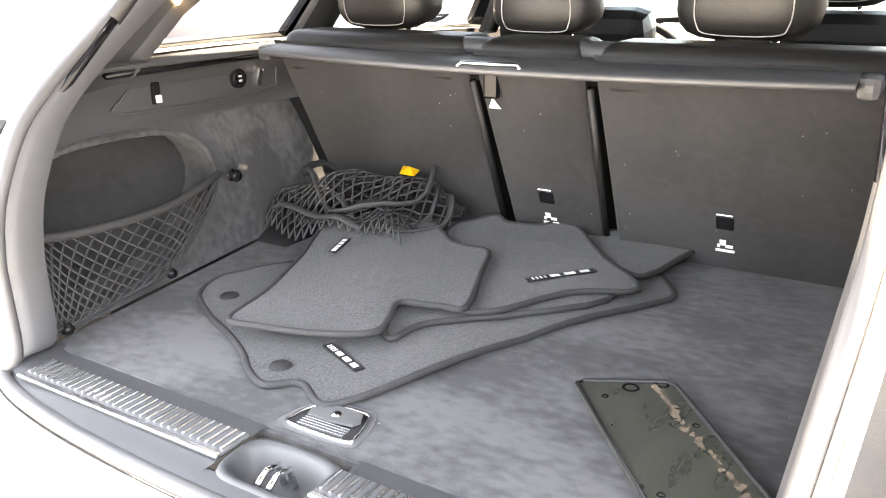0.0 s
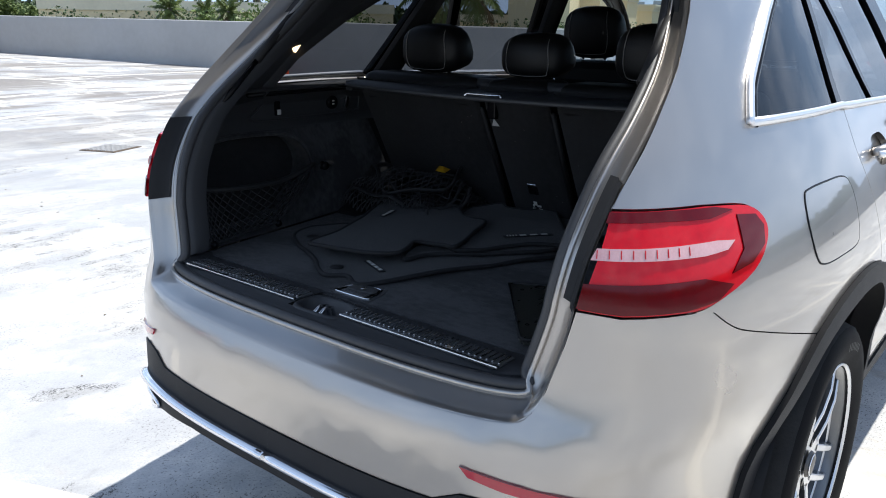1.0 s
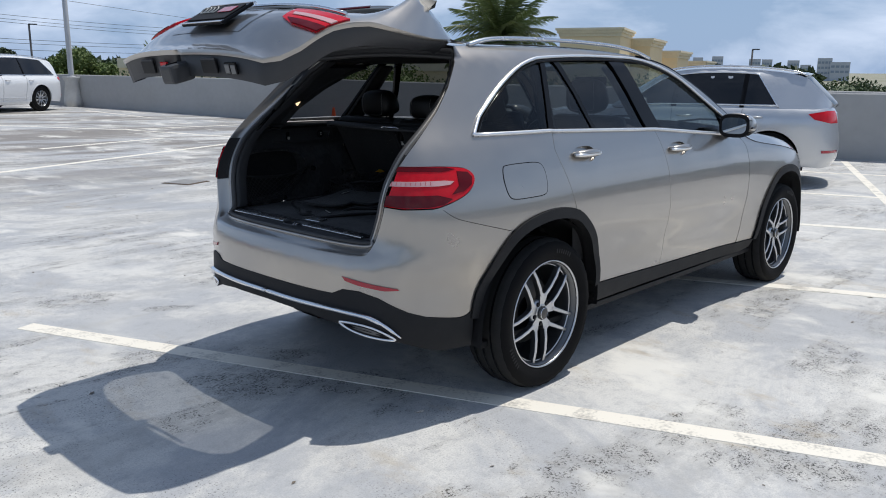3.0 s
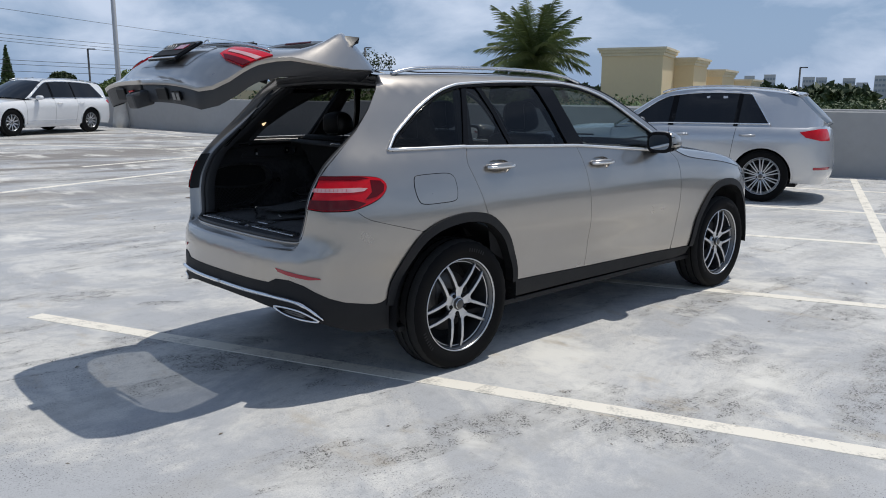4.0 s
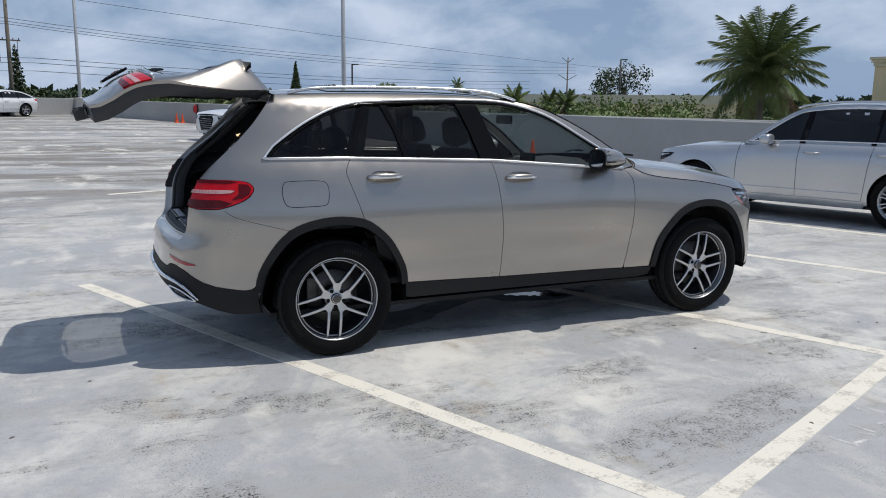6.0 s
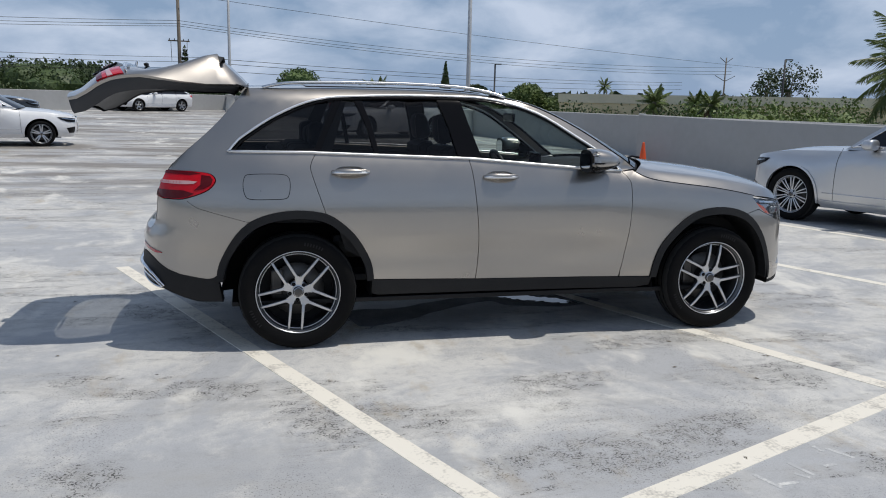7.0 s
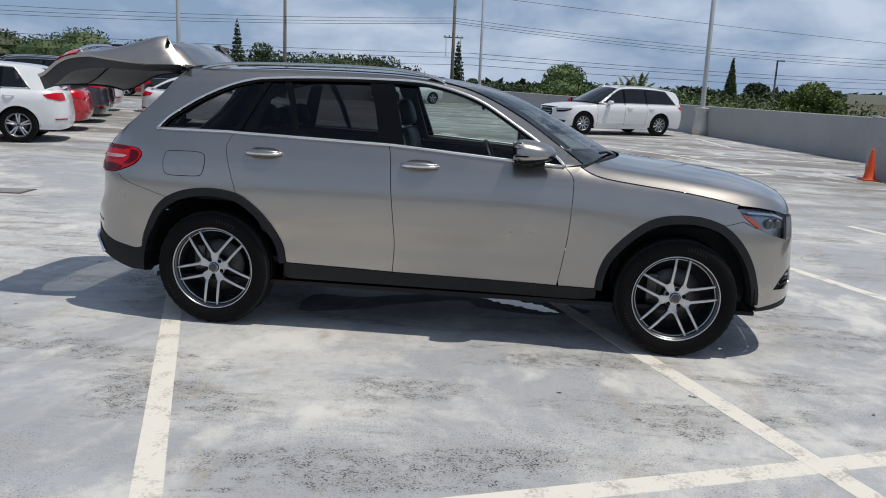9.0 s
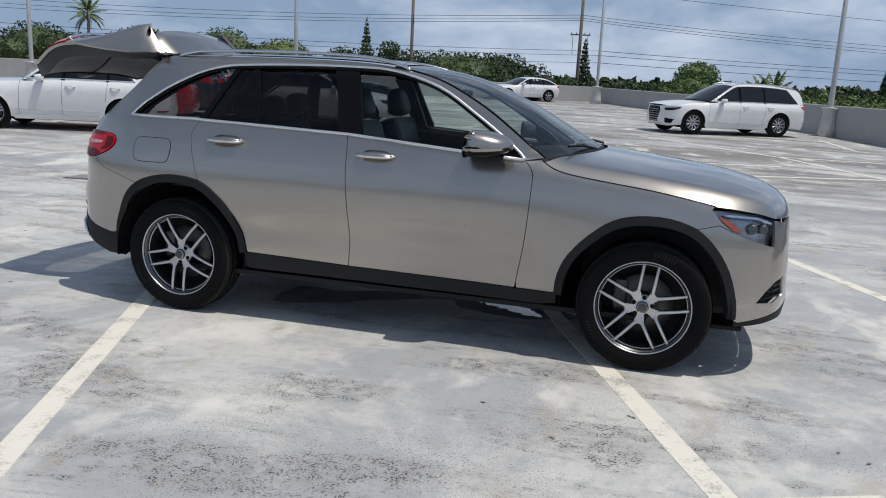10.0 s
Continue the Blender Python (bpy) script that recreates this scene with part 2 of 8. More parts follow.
WORN = [(1.33, -2.64, 0.85, 0.2, 8), (2.82, -1.98, 0.14, 0.16, -10), (1.38, -1.73, 0.28, 0.17, -13), (1.22, -2.09, 0.21, 0.05, 14), (-0.96, -2.47, 0.18, 0.18, 6), (0.13, -2.08, 0.3, 0.2, 26), (-0.43, -1.57, 0.19, 0.16, -1), (0.8, -2.65, 0.26, 0.1, 24), (1.64, -2.56, 0.61, 0.17, 17), (1.4, -1.77, 0.32, 0.15, 15), (0.14, -1.96, 0.33, 0.18, -10), (-0.93, 0.15, 0.38, 0.2, -45), (-0.6, -0.2, 0.32, 0.17, -46), (-0.6, 0.33, 0.16, 0.1, -40), (-0.95, 2.2, 0.28, 0.18, -20), (-0.66, 1.63, 0.2, 0.06, -30)]


def deck_material():
    """Old white deck coating: chalky pale patches, grey worn ones, pepper-like grit where the coat has gone, tyre and water streaks."""
    m = bpy.data.materials.new("worn_white_deck_coating")
    m.use_nodes = True
    nt = m.node_tree
    N, L = nt.nodes.new, nt.links.new
    p = nt.nodes["Principled BSDF"]
    tc = N("ShaderNodeTexCoord")

    def noise_tex(scale, detail=6, rough=0.55, stretch=(1, 1, 1), turn=0.0, dist=0.0):
        mp, n = N("ShaderNodeMapping"), N("ShaderNodeTexNoise")
        mp.inputs["Scale"].default_value = stretch
        mp.inputs["Rotation"].default_value = (0, 0, radians(turn))
        L(tc.outputs["Object"], mp.inputs[0]); L(mp.outputs[0], n.inputs["Vector"])
        n.inputs["Scale"].default_value, n.inputs["Detail"].default_value, n.inputs["Roughness"].default_value = scale, detail, rough
        n.inputs["Distortion"].default_value = dist
        return n.outputs["Fac"]

    def ramp(x, lo, hi, a=0.0, b=1.0):
        r = N("ShaderNodeMapRange")
        r.interpolation_type = "SMOOTHSTEP"
        for k, v in (("From Min", lo), ("From Max", hi), ("To Min", a), ("To Max", b)):
            r.inputs[k].default_value = v
        L(x, r.inputs["Value"])
        return r.outputs[0]

    def mul(a, b):
        x = N("ShaderNodeMath"); x.operation = "MULTIPLY"
        L(a, x.inputs[0]); L(b, x.inputs[1])
        return x.outputs[0]

    def mix(fac, a, b):
        x = N("ShaderNodeMix"); x.data_type = "RGBA"
        L(fac, x.inputs["Factor"])
        for k, v in (("A", a), ("B", b)):
            if isinstance(v, tuple):
                x.inputs[k].default_value = (*v, 1)
            else:
                L(v, x.inputs[k])
        return x.outputs["Result"]

    base = mix(ramp(noise_tex(0.55, 9, 0.70, dist=0.6), 0.44, 0.56), (0.43, 0.437, 0.447), (0.63, 0.616, 0.58))
    base = mix(ramp(noise_tex(2.3, 6, 0.65), 0.48, 0.72, 0, 0.65), base, (0.360, 0.369, 0.387))
    base = mix(ramp(noise_tex(130, 3, 0.75), 0.42, 0.66, 0, 0.42), base, (0.30, 0.30, 0.30))
    base = mix(ramp(noise_tex(14, 5, 0.7), 0.48, 0.72, 0, 0.6), base, (0.324, 0.329, 0.338))
    far = N("ShaderNodeSeparateXYZ")
    L(tc.outputs["Object"], far.inputs[0])
    streak = mul(ramp(noise_tex(1.0, 7, 0.62, (0.14, 1.1, 1), -20, 0.5), 0.47, 0.64, 0, 0.6), mul(ramp(noise_tex(0.13, 3), 0.40, 0.56), ramp(far.outputs["Y"], 1.5, 8.0, 0.25, 1.0)))
    base = mix(streak, base, (0.225, 0.221, 0.211))
    patch = ramp(noise_tex(1.2, 7, 0.66, (0.36, 1.45, 1), -21, 0.4), 0.47, 0.60)
    base = mix(mul(patch, ramp(noise_tex(9, 4, 0.6), 0.35, 0.65, 0.15, 0.55)), base, (0.37, 0.362, 0.345))
    grit_at = mul(mul(ramp(patch, 0.12, 0.60), ramp(noise_tex(0.42, 3), 0.42, 0.58, 0.05, 0.8)), ramp(noise_tex(5, 6, 0.7, (0.5, 1.3, 1), -21), 0.42, 0.58))
    # worn-through places: middle, half length, half width, turn
    ragged = ramp(noise_tex(4.5, 6, 0.7), 0.34, 0.58)
    for cx, cy, ra, rb, turn in WORN:
        mp, ln = N("ShaderNodeMapping"), N("ShaderNodeVectorMath")
        mp.vector_type = "TEXTURE"
        mp.inputs["Location"].default_value = (cx, cy, 0)
        mp.inputs["Rotation"].default_value = (0, 0, radians(turn))
        mp.inputs["Scale"].default_value = (ra, rb, 1)
        ln.operation = "LENGTH"
        L(tc.outputs["Object"], mp.inputs[0]); L(mp.outputs[0], ln.inputs[0])
        mx = N("ShaderNodeMath"); mx.operation = "MAXIMUM"
        L(grit_at, mx.inputs[0]); L(mul(ramp(ln.outputs["Value"], 0.45, 1.35, 1, 0), ragged), mx.inputs[1])
        grit_at = mx.outputs[0]
    worn = mul(grit_at, ramp(noise_tex(22, 4, 0.7), 0.38, 0.60, 0.15, 0.75))
    base = mix(worn, base, (0.31, 0.305, 0.29))
    pepper = mul(ramp(noise_tex(85, 3, 0.75), 0.515, 0.545), ramp(noise_tex(15, 5, 0.75), 0.44, 0.56, 0.05, 1.0))
    base = mix(mul(pepper, ramp(grit_at, 0.10, 0.6)), base, (0.036, 0.034, 0.032))
    dots = mul(ramp(noise_tex(105, 2, 0.55), 0.60, 0.64, 0, 0.9), ramp(noise_tex(1.1, 5, 0.6), 0.42, 0.62, 0.08, 1.0))
    base = mix(dots, base, (0.105, 0.10, 0.095))
    # straight scrape lines left by brooms and drag marks along the aisle
    scrape = mul(ramp(noise_tex(2.2, 8, 0.72, (0.10, 2.6, 1), -21, 0.2), 0.56, 0.66, 0, 0.8), ramp(noise_tex(0.6, 4), 0.52, 0.64))
    base = mix(mul(scrape, ramp(noise_tex(34, 3, 0.7), 0.42, 0.56)), base, (0.13, 0.127, 0.12))
    rusty = mul(ramp(noise_tex(3.2, 5, 0.7, (1, 0.5, 1), 20), 0.54, 0.70, 0, 0.6), ramp(noise_tex(0.45, 2), 0.44, 0.58))
    base = mix(rusty, base, (0.396, 0.333, 0.243))
    brown = mul(ramp(noise_tex(0.8, 7, 0.62, (0.3, 1.2, 1), -24, 0.4), 0.43, 0.58, 0, 0.8), ramp(far.outputs["Y"], 5.0, 11.0))
    base = mix(brown, base, (0.180, 0.158, 0.135))
    pale = mul(ramp(noise_tex(1.7, 5, 0.6, (1, .6, 1), 40), 0.52, 0.68, 0, 0.85), ramp(noise_tex(0.35, 2), 0.45, 0.56))
    base = mix(pale, base, (0.720, 0.698, 0.639))
    L(base, p.inputs["Base Color"])
    L(ramp(noise_tex(1.2, 5), 0.3, 0.7, 0.55, 0.8), p.inputs["Roughness"])
    bp = N("ShaderNodeBump")
    bp.inputs["Strength"].default_value, bp.inputs["Distance"].default_value = 0.25, 0.004
    L(noise_tex(60, 5, 0.7), bp.inputs["Height"]); L(bp.outputs[0], p.inputs["Normal"])
    return m


M["deck"] = deck_material()
M["lamp_on"] = material("lit_warm_lamp", (0.9, 0.75, 0.5), 0.4)
M["lamp_on"].node_tree.nodes["Principled BSDF"].inputs["Emission Color"].default_value = (1.0, 0.72, 0.42, 1)
M["lamp_on"].node_tree.nodes["Principled BSDF"].inputs["Emission Strength"].default_value = 1.6
M["paint"].node_tree.nodes["Principled BSDF"].inputs["Coat Roughness"].default_value = 0.025


# ---- building blocks ----
def obj(name, verts, faces, mat, parent=None, label="", smooth=True, normals=None):
    me = bpy.data.meshes.new(name)
    me.from_pydata([tuple(v) for v in verts], [], faces)
    me.materials.append(mat)
    me.update()
    if smooth:
        me.polygons.foreach_set("use_smooth", [True] * len(me.polygons))
    if normals is not None:
        me.normals_split_custom_set_from_vertices([tuple(n) for n in normals])
    ob = new(name, me)
    ob.parent = parent
    if label:
        ob["label"] = label
    return ob


def part(name, bm, mat, parent, label="", smooth=False):
    me = bpy.data.meshes.new(name)
    bm.to_mesh(me)
    bm.free()
    me.materials.append(mat)
    if smooth:
        me.polygons.foreach_set("use_smooth", [True] * len(me.polygons))
    ob = new(name, me)
    ob.parent = parent
    if label:
        ob["label"] = label
    return ob


def empty(name, label, category, m=None, group="", kind=""):
    ob = new(name)
    ob.empty_display_size = 0.1
    if m is not None:
        ob.matrix_world = m
    return tagged(ob, label, category, group, kind)


def box(bm, size, at=(0, 0, 0), bevel=0.0, seg=2, turn=None):
    """Adds a bevelled block to bm."""
    geo = bmesh.ops.create_cube(bm, size=1)
    vs = geo["verts"]
    bmesh.ops.scale(bm, vec=size, verts=vs)
    if bevel > 0:
        es = list({e for v in vs for e in v.link_edges})
        r = bmesh.ops.bevel(bm, geom=es, offset=bevel, segments=seg, profile=0.6, affect="EDGES")
        vs = list({v for f in r["faces"] for v in f.verts} | {v for v in vs if v.is_valid})
        seen, stack = set(vs), list(vs)
        while stack:
            v = stack.pop()
            for e in v.link_edges:
                o = e.other_vert(v)
                if o not in seen:
                    seen.add(o)
                    stack.append(o)
        vs = list(seen)
    if turn is not None:
        bmesh.ops.transform(bm, matrix=turn, verts=vs)
    bmesh.ops.translate(bm, vec=at, verts=vs)
    return vs


def block(name, size, at, mat, parent, bevel=0.01, label="", turn=None):
    bm = bmesh.new()
    box(bm, size, at, bevel, 2, turn)
    return part(name, bm, mat, parent, label)


def sweep(path, radius, seg=8, closed=False, flat=1.0):
    """Vertices and faces of a tube along the points; radius may vary from point to point."""
    pts = [Vector(p) for p in path]
    n = len(pts)
    rad = radius if hasattr(radius, "__len__") else [radius] * n
    vs, fs = [], []
    side = None
    for i, p in enumerate(pts):
        a, b = pts[(i - 1) % n if closed else max(i - 1, 0)], pts[(i + 1) % n if closed else min(i + 1, n - 1)]
        t = (b - a).normalized()
        if side is None:
            side = t.cross(Vector((0, 0, 1)) if abs(t.z) < 0.9 else Vector((1, 0, 0))).normalized()
        side = (side - t * side.dot(t)).normalized()
        up = side.cross(t)
        for k in range(seg):
            w = 2 * math.pi * k / seg
            vs.append(p + side * (math.cos(w) * rad[i]) + up * (math.sin(w) * rad[i] * flat))
    for i in range(n if closed else n - 1):
        j = (i + 1) % n
        for k in range(seg):
            q = (k + 1) % seg
            fs.append((i * seg + k, i * seg + q, j * seg + q, j * seg + k))
    if not closed:
        fs.append(tuple(range(seg - 1, -1, -1)))
        fs.append(tuple((n - 1) * seg + k for k in range(seg)))
    return vs, fs


def tube(name, path, radius, mat, parent, seg=8, closed=False, label="", flat=1.0):
    vs, fs = sweep(path, radius, seg, closed, flat)
    return obj(name, vs, fs, mat, parent, label)


def lathe(name, profile, mat, parent, seg=48, axis="y", at=(0, 0, 0), label="", closed=False):
    """Turns (radius, along) pairs about an axis."""
    vs, fs = [], []
    n = len(profile)
    for k in range(seg):
        w = 2 * math.pi * k / seg
        c, s = math.cos(w), math.sin(w)
        for r, a in profile:
            q = (r * c, a, r * s) if axis == "y" else (r * c, r * s, a)
            vs.append((q[0] + at[0], q[1] + at[1], q[2] + at[2]))
    for k in range(seg):
        j = (k + 1) % seg
        for i in range(n if closed else n - 1):
            i2 = (i + 1) % n
            fs.append((k * n + i, j * n + i, j * n + i2, k * n + i2))
    return obj(name, vs, fs, mat, parent, label)


def smooth_line(pts, n=6, closed=False):
    """A Catmull-Rom curve through the points."""
    P = [np.array(p, float) for p in pts]
    out = []
    m = len(P)
    for i in range(m if closed else m - 1):
        a, b, c, d = (P[(i + k) % m] if closed else P[min(max(i + k, 0), m - 1)] for k in (-1, 0, 1, 2))
        for k in range(n):
            t = k / n
            out.append(0.5 * (2 * b + (c - a) * t + (2 * a - 5 * b + 4 * c - d) * t * t + (3 * b - a - 3 * c + d) * t**3))
    if not closed:
        out.append(P[-1])
    return [tuple(float(v) for v in q) for q in out]


def sheet(name, rows, mat, parent, label="", smooth=True, closed=False):
    """A surface through rows of equally many points."""
    n = len(rows[0])
    vs = [p for r in rows for p in r]
    fs = []
    for i in range(len(rows) - 1 + (1 if closed else 0)):
        j = (i + 1) % len(rows)
        for k in range(n - 1):
            fs.append((i * n + k, i * n + k + 1, j * n + k + 1, j * n + k))
    return obj(name, vs, fs, mat, parent, label, smooth)


def slab(name, outline, z, thick, mat, parent, label="", bevel=0.0):
    """An upright prism over a flat outline."""
    bm = bmesh.new()
    f = bm.faces.new([bm.verts.new((x, y, z)) for x, y in outline])
    if f.normal.z < 0:
        f.normal_flip()
    r = bmesh.ops.extrude_face_region(bm, geom=[f])
    bmesh.ops.translate(bm, vec=(0, 0, thick), verts=[v for v in r["geom"] if isinstance(v, bmesh.types.BMVert)])
    bmesh.ops.recalc_face_normals(bm, faces=bm.faces)
    if bevel > 0:
        top = [e for e in bm.edges if all(abs(v.co.z - z - thick) < 1e-5 for v in e.verts)]
        bmesh.ops.bevel(bm, geom=top, offset=bevel, segments=2, affect="EDGES")
    return part(name, bm, mat, parent, label)


# ---- skin of a car ----
from mathutils.geometry import delaunay_2d_cdt


def spline(xs, ys):
    """Natural cubic spline through the knots, straight on beyond them."""
    xs, ys = np.array(xs, float), np.array(ys, float)
    n = len(xs)
    h = np.diff(xs)
    a, b = np.eye(n), np.zeros(n)
    for i in range(1, n - 1):
        a[i, i - 1:i + 2] = h[i - 1], 2 * (h[i - 1] + h[i]), h[i]
        b[i] = 6 * ((ys[i + 1] - ys[i]) / h[i] - (ys[i] - ys[i - 1]) / h[i - 1])
    m = np.linalg.solve(a, b)

    def f(x):
        x = np.clip(np.asarray(x, float), xs[0], xs[-1])
        i = np.clip(np.searchsorted(xs, x) - 1, 0, n - 2)
        d, k, g = x - xs[i], xs[i + 1] - x, h[i]
        return (m[i] * k**3 + m[i + 1] * d**3) / (6 * g) + (ys[i] / g - m[i] * g / 6) * k + (ys[i + 1] / g - m[i + 1] * g / 6) * d
    return f


class Shell:
    """The right half of a car's skin: u runs along the plan outline from the tail to the nose, z up. A point is (x, half width)."""

    def __init__(self, plan, side, rear, front, seam, blend=(1.9, 2.6)):
        self.b0, self.b1 = blend
        p = np.array(plan, float)
        s = np.concatenate(([0], np.cumsum(np.hypot(*np.diff(p, axis=0).T))))
        fx, fh = spline(s, p[:, 0]), spline(s, p[:, 1])
        fine = np.linspace(0, s[-1], 1600)
        x, h = fx(fine), fh(fine)
        shift = np.interp(0, x, fine)
        self.u = fine - shift
        self.x, self.h = x, h
        tx, th = np.gradient(x, fine), np.gradient(h, fine)
        k = np.hypot(tx, th)
        self.nx, self.nh = -th / k, tx / k
        w = np.ones(41) / 41
        for _ in range(2):
            self.nx = np.convolve(np.pad(self.nx, 20, "edge"), w, "valid")
            self.nh = np.convolve(np.pad(self.nh, 20, "edge"), w, "valid")
        self.nx[0], self.nh[0] = -1, 0
        self.nx[-1], self.nh[-1] = 1, 0
        self.side, self.rear, self.front = (spline(*zip(*q)) for q in (side, rear, front))
        self.seam = spline(*zip(*seam))
        self.lo, self.hi = self.u[0], self.u[-1]

    def at(self, u, z):
        u, z = np.asarray(u, float), np.asarray(z, float)
        x, h, nx, nh = (np.interp(u, self.u, q) for q in (self.x, self.h, self.nx, self.nh))
        b = np.clip((x - self.b0) / (self.b1 - self.b0), 0, 1)
        b = b * b * (3 - 2 * b)
        k = np.clip((z - self.seam(x) - 0.03) / 0.09, 0, 1)
        b = b * (1 - k * k * (3 - 2 * k))
        zs = z + (1.0 - self.seam(x)) * b
        s = self.side(z) * (1 - b) + self.front(zs) * b
        r = self.rear(z)
        f = self.front(zs)
        e = np.where(nx < 0, r, f)
        i = s * nh**2 + e * nx**2
        return x - nx * i, h - nh * i

    def u_of_x(self, x, z):
        """u on the side where the skin at height z reaches x."""
        u = np.linspace(self.lo, self.hi, 1200)
        return float(np.interp(x, np.maximum.accumulate(self.at(u, np.full_like(u, z))[0]), u))

    def u_of_h(self, h, z):
        """u on the tail where the skin at height z is h wide."""
        u = np.linspace(self.lo, 0, 800)
        return float(np.interp(h, np.maximum.accumulate(self.at(u, np.full_like(u, z))[1]), u))


def inside(poly, x, y):
    hit, j = False, len(poly) - 1
    for i in range(len(poly)):
        (xi, yi), (xj, yj) = poly[i], poly[j]
        if (yi > y) != (yj > y) and x < (xj - xi) * (y - yi) / (yj - yi) + xi:
            hit = not hit
        j = i
    return hit


def densify(poly, step):
    out = []
    for a, b in zip(poly, poly[1:] + poly[:1]):
        n = max(1, int(math.hypot(b[0] - a[0], b[1] - a[1]) / step))
        out += [(a[0] + (b[0] - a[0]) * k / n, a[1] + (b[1] - a[1]) * k / n) for k in range(n)]
    return out


def shrink(poly, d):
    """The outline moved inwards by d (outwards where d is negative)."""
    area = sum(a[0] * b[1] - b[0] * a[1] for a, b in zip(poly, poly[1:] + poly[:1]))
    s = 1 if area > 0 else -1
    out, n = [], len(poly)
    for i in range(n):
        a, p, b = (np.array(poly[(i + k) % n]) for k in (-1, 0, 1))
        e1, e2 = p - a, b - p
        e1, e2 = e1 / (np.hypot(*e1) + 1e-9), e2 / (np.hypot(*e2) + 1e-9)
        n1, n2 = np.array((-e1[1], e1[0])) * s, np.array((-e2[1], e2[0])) * s
        m = n1 + n2
        m = m / max(m @ m / 2, 0.5)
        out.append(tuple(float(v) for v in p + m * d))
    return out


def flat_mesh(loops, step):
    """Triangles over the first loop with the others cut out: points, triangles, and the loops as runs of point numbers."""
    runs, pts = [], []
    for lp in loops:
        runs.append(list(range(len(pts), len(pts) + len(lp))))
        pts += lp
    edges = [(r[i], r[(i + 1) % len(r)]) for r in runs for i in range(len(r))]
    xs, ys = [p[0] for p in loops[0]], [p[1] for p in loops[0]]
    allp = np.array(pts)
    for i, gx in enumerate(np.arange(min(xs) + step / 2, max(xs), step)):
        for gy in np.arange(min(ys) + step * (0.25 + 0.5 * (i % 2)), max(ys), step):
            if inside(loops[0], gx, gy) and not any(inside(h, gx, gy) for h in loops[1:]):
                if np.min(np.hypot(allp[:, 0] - gx, allp[:, 1] - gy)) > step * 0.45:
                    pts.append((float(gx), float(gy)))
    co, _, faces, orig, _, _ = delaunay_2d_cdt([Vector(p) for p in pts], edges, [], 0, 1e-6)
    keep = []
    for f in faces:
        cx, cy = sum(co[i].x for i in f) / 3, sum(co[i].y for i in f) / 3
        if inside(loops[0], cx, cy) and not any(inside(h, cx, cy) for h in loops[1:]):
            keep.append(tuple(f))
    back = {}
    for i, o in enumerate(orig):
        for k in o:
            back[k] = i
    return [(v.x, v.y) for v in co], keep, [[back[i] for i in r] for r in runs]


